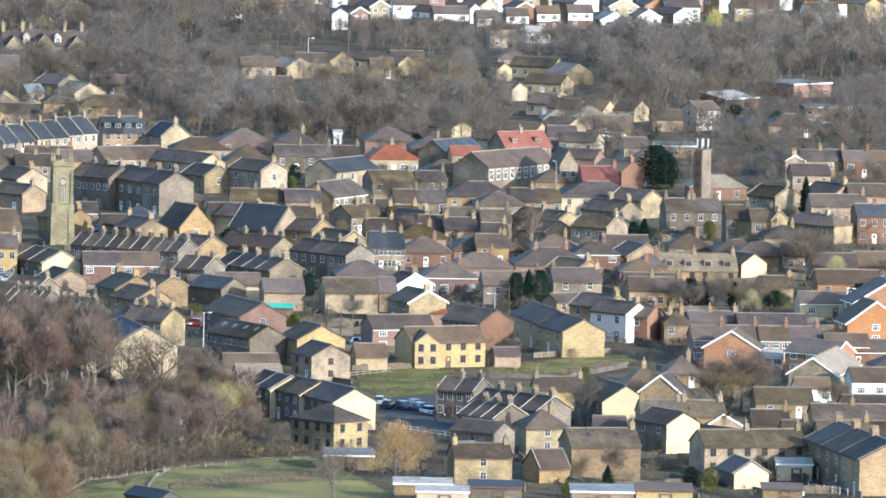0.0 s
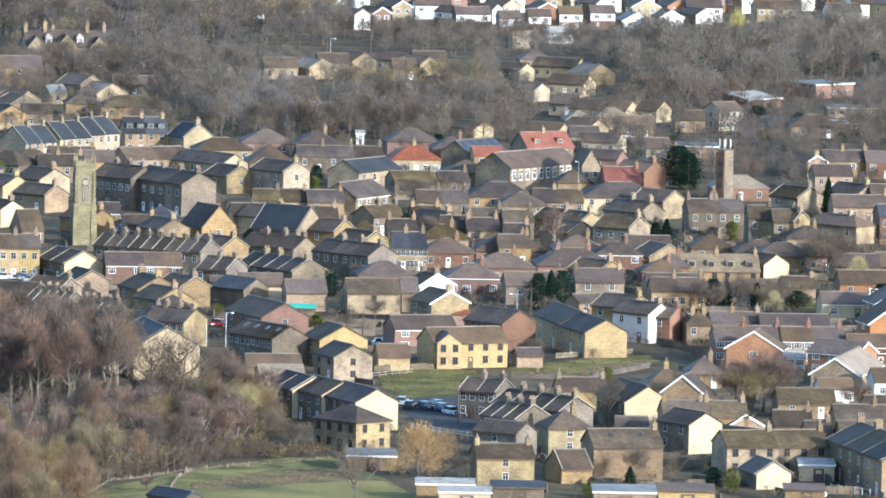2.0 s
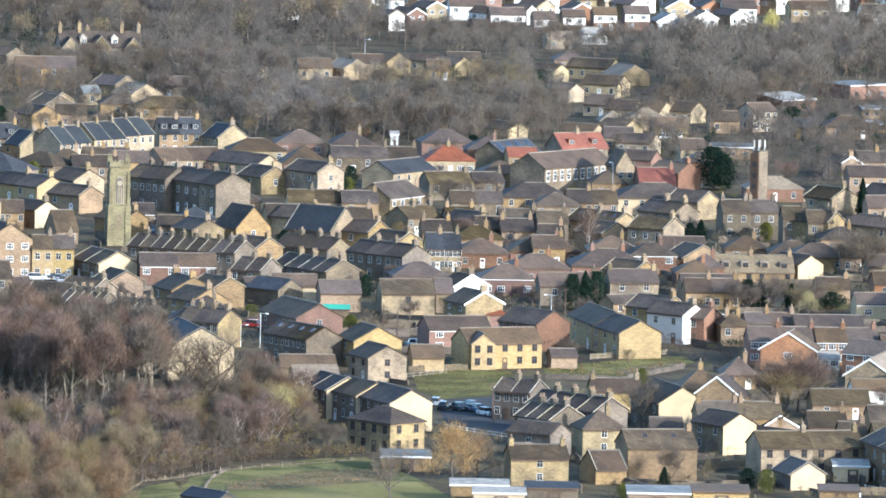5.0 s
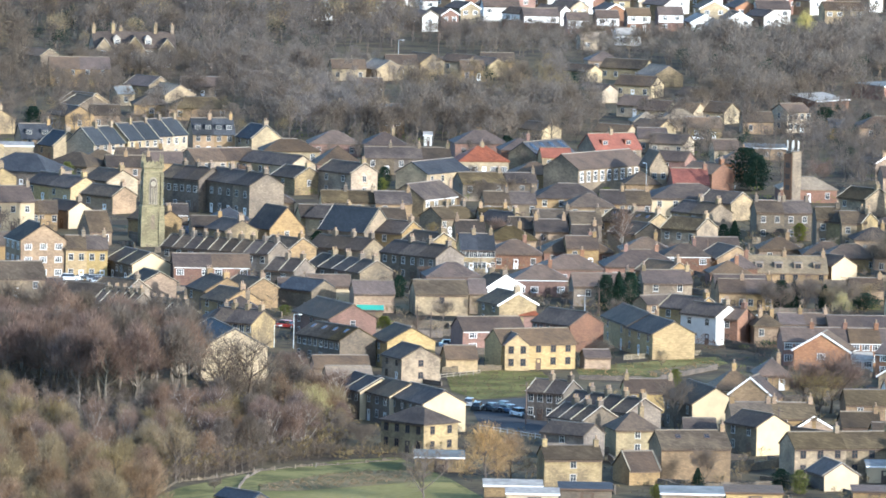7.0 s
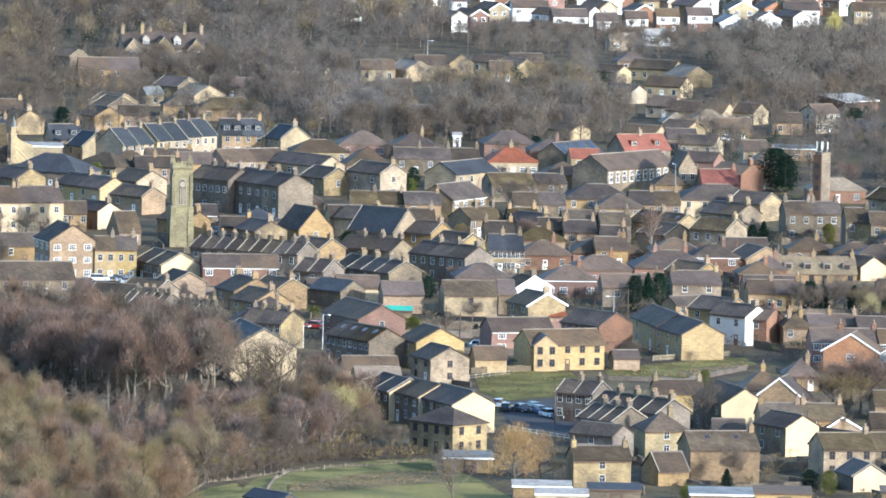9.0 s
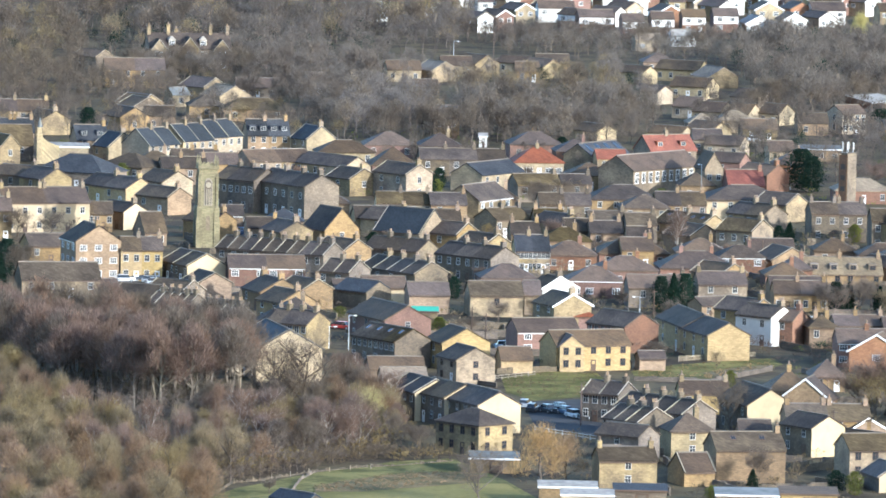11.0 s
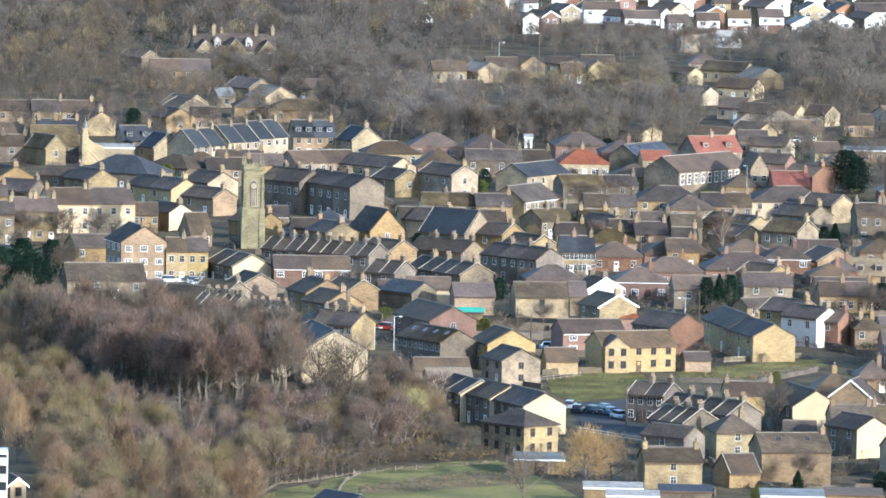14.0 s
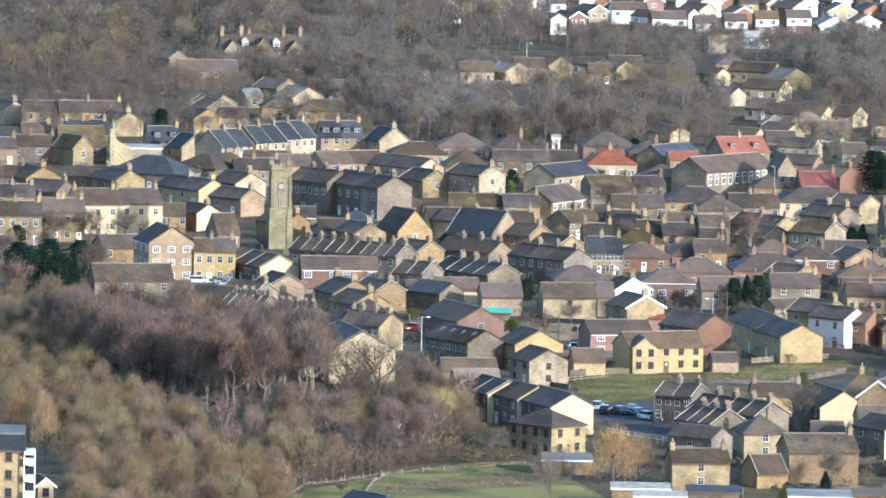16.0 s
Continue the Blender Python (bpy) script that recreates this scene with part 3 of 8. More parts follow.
def far_wood(poly, step, twig, low, high, seed, gap=2.0, twigs=400, name="far_wood", wide=0.42, thin=0.068, limbs=7, forks=2, long=1.0, low_limb=0.3):
    """A wood too far off to count: many trees joined."""
    rnd = random.Random(seed)
    forms = []
    for s in (21, 22, 23):
        if name == "far_wood":
            v, f, tv, tf = dome_tree(s, twigs, wide=wide, base=low_limb, thin=thin, long=long, lobes=limbs, sides=(3, 3))
        else:
            v, f, tv, tf = bare_tree(s, twigs, wide=wide, low=0.04, thin=thin, long=long, limbs=limbs, forks=forks, sides=(3, 3))
        f3 = [(q[0], q[i], q[i + 1]) for q in f for i in range(1, len(q) - 1)]
        forms.append((np.array([tuple(p) for p in v + tv]), np.array(f3 + [tuple(len(v) + i for i in t) for t in tf]), len(f3)))
    vs, fs, picks, k = [], [], [], 0
    for x, y in spots(poly, step, gap, rnd):
        v, f, nb = rnd.choice(forms)
        h, w, turn = rnd.uniform(low, high) / 10, rnd.uniform(0.8, 1.25), rnd.uniform(0, 6.28)
        c, s = math.cos(turn) * h * w, math.sin(turn) * h * w
        vs.append(np.stack([v[:, 0] * c - v[:, 1] * s + x, v[:, 0] * s + v[:, 1] * c + y, v[:, 2] * h], 1))
        fs.append(f + k)
        picks.append(np.array([0] * nb + [1] * (len(f) - nb)))
        k += len(v)
    if not vs:
        return
    vs, fs, picks = np.concatenate(vs), np.concatenate(fs), np.concatenate(picks)
    me = bpy.data.meshes.new(name)
    me.vertices.add(len(vs)), me.loops.add(3 * len(fs)), me.polygons.add(len(fs))
    me.vertices.foreach_set("co", vs.astype(np.float32).ravel())
    me.loops.foreach_set("vertex_index", fs.astype(np.int32).ravel())
    me.polygons.foreach_set("loop_start", np.arange(0, 3 * len(fs), 3, dtype=np.int32))
    me.materials.append(BARK), me.materials.append(TWIGS[twig][1])
    me.polygons.foreach_set("material_index", picks.astype(np.int32))
    me.update(calc_edges=True)
    words, sort = {"hedge": ("clipped garden hedge between the houses", "hedge"), "garden_shrubs": ("low shrubs in the gardens between the houses", "shrubs"), "undergrowth": ("tangled scrub under the winter trees", "undergrowth"),
                   "rough_grass": ("tufts of rough grass on the bank", "grass")}.get(name, ("winter woodland beside the houses", "woodland"))
    tagged(new(name, me), f"{TWIGS[twig][0]} {words}", sort, kind="stuff")

# ---- buildings ----
# bottom row
house(-49.9, 1527.1, -49.5, 9.0, 4.0, 2, wall="d", roof="x", name="shed", front=0, stacks=0, end=1, door=False)
flat(-7.0, 1543.3, 1.7, 9.3, 4.0, 2.8, wall="b", roof="w", name="shed", front=0)
flat(-3.3, 1534.4, 1.7, 8.3, 3.5, 2.6, wall="c", roof="w", name="shed", front=0)
flat(5.2, 1542.6, 1.7, 8.4, 5.0, 2.6, wall="d", roof="b", name="shed", front=0)
flat(21.6, 1539.3, 1.7, 10.0, 6.0, 2.6, wall="b", roof="e", name="shed", front=0)
flat(32.1, 1543.1, 1.7, 9.1, 6.0, 2.6, wall="y", roof="n", name="shed", front=0)
house(2.7, 1568.5, 9.9, 9.6, 7.0, 4.6, wall="s", roof="m", pitch=27, front=1, stacks=2, end=0)
house(14.8, 1617.0, 14.7, 7.5, 7.5, 4.6, shape="hip", wall="p", roof="k", pitch=34, front=1, stacks=1, end=0)
house(16.7, 1573.4, 19.6, 5.4, 8.0, 2.5, wall="b", roof="n", name="garage", pitch=33, front=0, stacks=0, end=0, cope=True, door=False)
house(22.0, 1579.7, 13.1, 11.8, 9.0, 5.6, wall="b", roof="m", pitch=28, front=0, stacks=1, lights=2, end=0)
terrace(2, 44.3, 1589.9, 16.0, 18.0, 8.5, 5, wall="s", roof="m", frames="D", pitch=27, front=3, stacks=1, end=0, group="terraced row Aa")
house(46.1, 1580.0, -72.9, 9.0, 6.0, 2.6, wall="d", gable="c", roof="n", name="garage", pitch=32, front=0, stacks=0, end=1, cope=True, door=False)
flat(56.3, 1585.7, 1.7, 5.8, 5.0, 2.7, wall="c", roof="w", name="garage", front=0)
flat(52.9, 1552.5, 1.7, 6.4, 4.0, 2.2, wall="b", roof="n", name="shed", front=0)
terrace(3, 61.2, 1596.3, -75.9, 32.2, 11.2, 6, wall="b", roof="k", pitch=26, front=2, stacks=2, end=1, cope=True, group="terraced row Ab")
house(33.5, 1630.2, -54.9, 9.0, 7.0, 5, wall="d", gable="c", roof="k", front=2, stacks=0, end=1)
terrace(2, 34.7, 1637.7, 6.9, 14.6, 8.0, 5, wall="b", roof="m", front=2, stacks=2, end=0, group="terraced row Ac")
house(41.1, 1645.7, -63.1, 9.0, 8.0, 3, wall="b", roof="k", front=1, stacks=0, end=1, barge="white")
house(43.0, 1633.3, -46.3, 9.0, 4.5, 2.6, wall="s", roof="k", front=0, stacks=0, end=1, barge="white")
house(53.8, 1641.3, 4.8, 6.6, 8.0, 3.4, wall="b", roof="k", front=2, stacks=1, end=0)
house(58.8, 1627.6, 6.3, 4.6, 7.0, 3.4, wall="b", roof="k", front=1, stacks=1, end=0)
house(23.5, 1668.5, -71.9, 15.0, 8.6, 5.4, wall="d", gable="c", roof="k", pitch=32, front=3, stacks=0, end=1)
house(43.3, 1690.6, 76.5, 6.8, 8.9, 3, wall="b", roof="n", pitch=38, front=1, side=1, stacks=0, end=0, barge="white")
house(32.9, 1708.1, 6.4, 8.1, 9.0, 2.7, shape="hip", wall="b", roof="n", pitch=35, front=2, stacks=3, end=0)
house(41.1, 1735.3, 4.4, 6.1, 8.0, 2.7, shape="hip", wall="b", roof="n", pitch=33, front=2, stacks=1, end=0)
house(16.9, 1686.7, 6.5, 8.8, 7.0, 4, wall="y", roof="n", front=3, stacks=2, end=0)
terrace(2, -0.6, 1674.1, -28.5, 7.4, 7.0, 5, wall="d", roof="k", front=2, stacks=1, end=1, cope=True, group="terraced row Ad")
terrace(4, 5.1, 1652.8, -46.4, 17.1, 8.0, 5, wall="d", roof="k", front=2, stacks=1, end=1, cope=True, group="terraced row Ae")
terrace(3, 3.2, 1632.5, -47.8, 9.1, 8.0, 5, wall="d", roof="k", front=2, stacks=1, end=1, cope=True, group="terraced row Af")
house(2.0, 1611.2, -36.7, 9.0, 6.0, 4.6, wall="d", roof="k", front=1, stacks=0, end=1)
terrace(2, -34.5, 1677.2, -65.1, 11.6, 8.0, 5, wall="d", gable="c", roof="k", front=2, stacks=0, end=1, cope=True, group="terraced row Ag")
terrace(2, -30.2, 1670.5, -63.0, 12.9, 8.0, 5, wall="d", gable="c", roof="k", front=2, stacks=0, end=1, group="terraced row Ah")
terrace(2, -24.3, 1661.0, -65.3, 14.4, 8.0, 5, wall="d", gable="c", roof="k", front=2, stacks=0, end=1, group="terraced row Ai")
house(-25.1, 1620.1, -45.4, 10.5, 8.0, 5.2, shape="hip", wall="s", roof="k", frames="D", pitch=28, front=4, side=2, stacks=0, end=1)
house(-27.0, 1738.8, -65.6, 8.9, 7.6, 4.6, wall="s", roof="k", frames="D", front=2, side=1, stacks=0, end=1)
house(-29.6, 1766.2, -69.2, 9.0, 9.4, 5, wall="y", roof="k", pitch=28, front=1, stacks=0, end=1)
house(-15.5, 1754.9, 10.8, 5.9, 5.5, 2.6, wall="y", roof="n", name="garage", pitch=35, front=0, stacks=0, end=0, door=False)
house(-5.4, 1760.4, 22.9, 14.8, 8.0, 4.8, wall="y", roof="n", frames="D", pitch=30, front=5, stacks=0, end=0)
house(-7.0, 1768.2, -75.4, 9.0, 4.6, 4.8, wall="y", roof="n", frames="D", pitch=38, front=0, side=2, stacks=0, end=1)
house(-12.8, 1789.2, 16.8, 12.1, 8.0, 4.4, wall="r", roof="n", frames="V", front=3, stacks=0, end=0)
terrace(2, 0.1, 1805.8, -48.3, 10.8, 8.5, 5, wall="r", roof="k", front=3, stacks=0, end=1, group="terraced row Aj")
house(13.3, 1820.1, -75.9, 20.4, 8.3, 5, wall="y", roof="k", front=2, stacks=0, end=1)
house(17.7, 1802.0, -71.8, 16.1, 8.3, 4.8, wall="y", roof="k", pitch=28, front=3, stacks=0, end=1)
house(10.0, 1765.0, 12.0, 4.9, 4.0, 2.4, wall="b", roof="n", name="shed", front=0, stacks=0, end=0, door=False)
terrace(2, 46.9, 1781.2, 6.0, 12.6, 8.0, 4.6, wall="r", roof="n", frames="V", front=3, stacks=1, end=0, group="terraced row Ak")
house(58.8, 1770.5, 78.7, 6.4, 10.2, 4, wall="o", roof="n", frames="V", pitch=31, front=1, side=1, stacks=0, end=0, barge="white")
terrace(2, 59.5, 1781.9, 6.0, 11.6, 8.0, 4.6, wall="r", roof="n", frames="V", front=3, stacks=1, end=0, group="terraced row Al")
house(63.6, 1764.4, -31.6, 10.5, 7.5, 4.4, wall="o", roof="n", frames="V", front=3, stacks=0, end=1, barge="white")
house(71.7, 1731.1, 76.6, 22.9, 8.8, 3.4, wall="s", roof="t", frames="V", pitch=33, front=1, side=1, stacks=0, end=0, barge="white")
house(63.9, 1710.9, 7.7, 6.3, 6.0, 2.8, wall="w", roof="n", frames="V", front=3, stacks=0, end=0)
house(74.3, 1723.4, 7.3, 13.5, 8.0, 3, wall="w", roof="n", frames="V", front=4, stacks=0, end=0)
house(71.2, 1686.9, 6.8, 7.8, 5.0, 2.6, wall="c", roof="k", frames="V", front=4, stacks=0, end=0)
house(77.2, 1780.7, 6.9, 7.0, 7.0, 3, wall="r", roof="k", frames="V", front=2, stacks=0, end=0)
house(75.2, 1830.6, -75.9, 9.0, 11.3, 4.4, wall="o", roof="n", frames="V", pitch=35, front=1, side=1, stacks=0, end=1, barge="white")
house(78.3, 1871.3, -75.9, 9.0, 14.2, 4.6, wall="r", roof="n", frames="V", pitch=30, side=2, stacks=0, end=1, barge="white")
house(71.7, 1780.0, 6.0, 8.2, 7.0, 4, wall="r", roof="n", frames="V", front=2, stacks=0, end=0)
house(59.7, 1773.1, 6.0, 3.8, 4.0, 2.3, wall="w", roof="w", frames="V", name="garage", front=2, stacks=0, end=0, door=False)
terrace(2, 47.4, 1821.3, 7.7, 9.7, 8.0, 4, wall="b", roof="n", pitch=22, front=3, stacks=1, end=0, group="terraced row Am")
terrace(2, 56.6, 1818.9, 6.1, 13.1, 8.0, 4, wall="b", roof="n", pitch=22, front=4, stacks=0, end=0, group="terraced row An")
house(42.4, 1816.6, 8.8, 5.4, 7.0, 4, shape="hip", wall="b", roof="k", front=2, stacks=2, end=0)
house(28.4, 1823.4, -42.2, 9.0, 7.0, 5.6, wall="w", roof="k", front=2, stacks=1, end=1)
house(24.5, 1839.2, -39.3, 9.0, 7.5, 5.2, wall="b", roof="k", front=2, stacks=1, end=1, cope=True)
house(31.3, 1822.2, -29.3, 9.0, 7.0, 5, wall="r", roof="n", front=2, stacks=1, end=1)
house(22.0, 1891.3, 8.0, 9.7, 8.0, 5, wall="s", roof="n", front=2, side=0, stacks=2, end=0)
house(22.5, 1872.4, 33.4, 10.2, 5.0, 2.5, wall="b", roof="k", name="shed", front=3, stacks=0, end=0, door=False)
house(8.2, 1891.5, 6.4, 11.6, 8.0, 4, wall="d", roof="n", front=2, stacks=1, end=0)
terrace(2, 37.0, 1890.7, 4.8, 10.7, 8.0, 3.6, wall="b", roof="n", front=3, stacks=1, end=0, group="terraced row Ao")
house(-22.7, 1864.5, 8.4, 10.4, 9.0, 4.2, wall="s", roof="m", frames="D", pitch=27, front=1, stacks=0, end=0)
house(-12.2, 1870.5, 5.6, 3.3, 9.0, 4, wall="s", roof="n", pitch=27, front=0, stacks=0, end=0)
house(-34.7, 1867.2, 7.9, 8.0, 8.0, 3.8, wall="b", roof="n", pitch=27, front=0, stacks=0, end=0)
house(-44.0, 1878.6, 7.3, 8.5, 7.0, 4, wall="c", roof="n", front=1, stacks=0, end=0)
house(-49.7, 1880.6, -43.9, 9.0, 7.0, 3.4, wall="d", roof="b", front=0, stacks=0, end=1)
house(-11.9, 1891.2, -59.3, 6.1, 8.0, 3.9, wall="d", gable="w", roof="k", front=2, stacks=2, end=1, barge="white")
house(-10.4, 1849.7, -63.3, 9.2, 8.0, 4.6, wall="s", roof="k", front=2, stacks=1, end=1, barge="white")
house(-4.7, 1843.4, 8.3, 6.1, 6.0, 2.6, shape="hip", wall="r", roof="r", pitch=36, front=0, stacks=0, end=0)
house(-45.2, 1814.7, -64.7, 16.9, 9.6, 5, wall="r", roof="n", front=3, side=1, stacks=0, end=1)
flat(-33.6, 1847.9, 1.7, 4.8, 4.0, 2.3, wall="s", roof="g", name="shed", front=0)
terrace(4, -43.4, 1770.1, -55.8, 14.7, 8.0, 5, wall="d", roof="m", front=2, stacks=0, lights=1, end=1, group="terraced row Ap")
house(-39.0, 1728.7, 8.4, 10.1, 7.0, 2.8, wall="s", roof="n", name="barn", front=0, stacks=0, end=0, door=False)
house(-36.4, 1716.8, 9.7, 8.2, 6.0, 2.4, wall="c", roof="t", name="barn", front=0, stacks=0, end=0, door=False)
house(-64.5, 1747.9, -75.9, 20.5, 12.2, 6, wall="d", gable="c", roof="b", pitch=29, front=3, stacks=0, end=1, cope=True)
house(-72.3, 1754.0, -17.5, 9.0, 8.6, 5, wall="d", roof="b", front=2, stacks=0, end=1, cope=True)
# left terraces
terrace(5, -84.0, 1820.5, -32.3, 9.4, 8.0, 5, wall="d", roof="k", front=2, stacks=1, end=1, cope=True, group="terraced row Aq")
terrace(5, -74.4, 1799.8, -33.7, 9.0, 8.0, 5, wall="d", roof="k", front=2, stacks=1, end=1, cope=True, group="terraced row Ar")
terrace(3, -77.5, 1777.0, -44.7, 8.2, 8.0, 5, wall="d", roof="k", front=2, stacks=1, end=1, cope=True, group="terraced row As")
house(-61.6, 1793.5, 6.1, 6.6, 8.0, 4.6, shape="hip", wall="s", roof="k", front=2, stacks=1, end=0)
terrace(3, -59.9, 1791.7, -31.7, 9.0, 8.0, 5, wall="s", roof="k", front=2, stacks=1, end=1, group="terraced row At")
house(-67.6, 1872.7, -66.1, 9.7, 9.0, 3.9, wall="b", roof="k", front=2, stacks=2, end=1)
house(-63.7, 1842.2, -56.8, 9.0, 8.0, 4.6, wall="b", roof="k", front=2, stacks=1, end=1)
house(-60.7, 1876.9, -54.8, 9.0, 7.0, 3.9, wall="b", roof="k", front=1, stacks=1, end=1, cope=True)
terrace(2, -71.9, 1916.7, 6.5, 15.4, 8.0, 3.9, wall="r", roof="n", frames="V", front=3, stacks=0, end=0, group="terraced row Au")
terrace(2, -86.0, 1929.1, -64.2, 13.2, 8.4, 3.9, wall="d", gable="c", roof="k", front=3, stacks=0, end=1, cope=True, group="terraced row Av")
house(-80.1, 1890.6, -66.7, 9.0, 7.0, 3.6, wall="b", roof="k", front=0, stacks=0, end=1, cope=True)
terrace(9, -76.3, 1962.3, -31.1, 26.2, 8.0, 3.9, wall="d", roof="k", front=1, stacks=1, end=1, cope=True, group="terraced row Aw")
terrace(2, -53.6, 1913.7, -30.4, 7.0, 8.0, 3.9, wall="d", roof="k", front=2, stacks=1, end=1, cope=True, group="terraced row Ax")
house(-50.0, 1886.7, 6.4, 6.0, 6.0, 2.8, wall="b", roof="n", front=1, stacks=0, end=0)
terrace(3, -46.3, 1970.4, -33.3, 13.5, 8.0, 3.9, wall="d", roof="k", front=2, stacks=1, end=1, group="terraced row Ay")
terrace(4, -45.7, 1926.7, -54.6, 19.4, 8.0, 3.9, wall="d", roof="k", front=2, stacks=1, end=1, cope=True, group="terraced row Az")
terrace(3, -31.0, 1944.0, -45.3, 16.2, 8.0, 5.4, wall="d", roof="k", front=2, stacks=1, end=1, group="terraced row Ba")
flat(-28.5, 1956.6, 1.7, 1.3, 3.0, 3.9, wall="w", roof="w", name="house_extension", front=0)
terrace(2, -14.8, 1960.5, 5.9, 7.0, 9.0, 4.8, wall="s", roof="b", pitch=32, front=4, stacks=1, end=0, group="terraced row Bb")
house(-27.7, 1986.5, -46.7, 9.0, 8.0, 3.9, wall="s", roof="k", front=2, stacks=1, end=1, cope=True)
house(-21.1, 1912.2, 7.2, 10.9, 9.0, 3.4, shape="hip", wall="r", roof="n", front=4, stacks=0, end=0)
house(-3.5, 1909.3, 5.7, 10.6, 9.0, 3.6, shape="hip", wall="r", roof="n", frames="V", front=4, stacks=1, end=0)
# This roof turns from the sun; its shade is put into the slate colour.
house(-45.2, 2013.9, -36.2, 12.1, 10.0, 3.9, wall="s", roof="x", name="chapel", pitch=43, front=0, stacks=0, end=1, cope=True, door=False)
house(-60.2, 2017.5, -57.7, 9.0, 8.4, 3.9, wall="b", roof="k", pitch=46, front=0, side=1, stacks=0, end=1)
house(-49.8, 2042.9, 8.6, 7.3, 8.0, 3.9, wall="s", roof="k", front=2, stacks=0, end=0)
terrace(2, -46.2, 2082.4, 5.3, 11.8, 8.0, 3.9, wall="c", roof="m", front=4, stacks=1, end=0, group="terraced row Bc")
house(-34.4, 2081.4, 7.0, 7.9, 8.0, 4, wall="b", roof="k", front=2, stacks=1, end=0)
terrace(3, -82.4, 2102.4, -41.1, 11.8, 9.0, 7, wall="d", roof="k", front=2, stacks=1, end=1, group="terraced row Bd")
terrace(3, -73.5, 2098.7, -54.8, 20.0, 9.0, 7, wall="d", roof="k", front=2, stacks=1, end=1, group="terraced row Be")
house(-78.5, 2041.0, 3.9, 4.8, 7.0, 3.9, wall="b", roof="k", frames="V", front=1, stacks=0, end=0)
house(-68.8, 2008.5, -60.2, 9.0, 7.6, 4, wall="s", roof="k", front=1, stacks=1, end=1)
house(-68.5, 2030.6, 5.1, 7.9, 8.0, 3.9, shape="hip", wall="b", roof="b", front=2, stacks=0, end=0)
house(-60.9, 2089.4, 4.7, 8.6, 9.0, 3, shape="hip", wall="s", roof="k", front=1, stacks=0, end=0)
house(-71.9, 2014.7, 7.8, 6.7, 7.0, 3.6, wall="b", roof="k", front=2, stacks=1, end=0)
# middle right
terrace(2, 13.9, 2051.4, -46.1, 14.5, 8.0, 3.9, wall="s", roof="m", front=3, stacks=1, lights=2, end=1, cope=True, group="terraced row Bf")
house(26.8, 2011.0, -34.1, 9.0, 8.0, 6, wall="s", roof="m", front=3, stacks=1, end=1, cope=True)
terrace(2, 29.9, 2079.7, -44.5, 10.6, 8.0, 3.9, wall="s", roof="k", front=2, stacks=1, end=1, group="terraced row Bg")
house(25.9, 2112.9, 8.3, 17.8, 12.0, 3.9, shape="hip", wall="c", roof="k", pitch=24, front=5, stacks=0, end=0)
house(36.2, 2107.9, -38.2, 9.0, 8.0, 3.9, wall="s", roof="k", front=1, stacks=0, end=1, cope=True)
house(9.8, 2161.4, 53.5, 26.1, 9.8, 6, wall="s", roof="n", frames="V", name="school", pitch=32, front=10, stacks=0, end=0, door=False, tall=True)
house(23.7, 2170.1, -75.6, 9.0, 4.2, 7, wall="s", roof="k", name="school_wing", pitch=58, front=0, side=2, stacks=0, end=1, door=False)
house(14.1, 2250.6, 28.2, 12.3, 8.4, 3.9, wall="s", roof="r", pitch=38, front=3, stacks=3, dormers=2, end=0)
house(1.6, 2221.5, 8.6, 6.9, 7.0, 4, wall="s", roof="r", front=2, stacks=0, end=0)
house(-17.4, 2213.5, 7.9, 11.4, 9.5, 3.4, shape="hip", wall="p", roof="r", frames="V", pitch=32, front=5, stacks=3, end=0)
house(0.3, 2229.3, 57.2, 16.0, 7.8, 3.9, wall="s", roof="b", pitch=34, front=2, stacks=0, panels=4, end=0)
house(31.2, 2153.6, 9.1, 8.2, 8.0, 3.9, wall="r", roof="d", pitch=38, front=2, stacks=1, end=0)
house(26.3, 2223.8, -21.9, 9.0, 7.0, 3.9, wall="r", roof="n", front=1, stacks=0, end=1)
house(-24.4, 2165.3, 58.1, 17.6, 8.4, 3.9, wall="p", roof="b", pitch=30, front=4, side=0, stacks=0, end=0)
house(-24.2, 2093.3, 61.1, 14.8, 9.0, 4, wall="s", roof="k", frames="V", pitch=34, front=4, stacks=0, end=0)
terrace(2, -19.7, 2045.1, 37.0, 9.0, 8.0, 3.9, wall="d", roof="m", front=3, stacks=1, end=0, group="terraced row Bh")
house(-11.5, 2047.3, 6.9, 6.3, 8.0, 3.9, wall="b", roof="m", front=2, stacks=2, end=0)
house(-12.0, 2045.6, -47.6, 9.0, 6.5, 4, wall="s", roof="k", front=0, side=1, stacks=1, end=1)
house(-16.0, 2140.3, 18.3, 10.1, 8.0, 3.9, wall="d", roof="m", front=3, stacks=1, end=0)
house(-6.2, 2146.3, 10.4, 6.9, 7.0, 3.9, wall="d", roof="k", front=1, stacks=1, end=0)
house(-48.6, 2149.5, -49.7, 11.7, 7.6, 5.6, wall="s", roof="k", front=2, side=1, stacks=1, end=1, cope=True)
house(-59.3, 2152.7, -52.1, 9.0, 8.0, 3.9, wall="s", roof="k", front=1, side=1, stacks=1, end=1, cope=True)
terrace(3, -39.1, 2209.3, 7.5, 19.9, 8.0, 3.9, wall="d", roof="k", front=2, stacks=1, end=0, group="terraced row Bi")
house(-53.1, 2260.3, 6.1, 11.8, 10.0, 3, shape="hip", wall="r", roof="n", front=3, stacks=0, end=0)
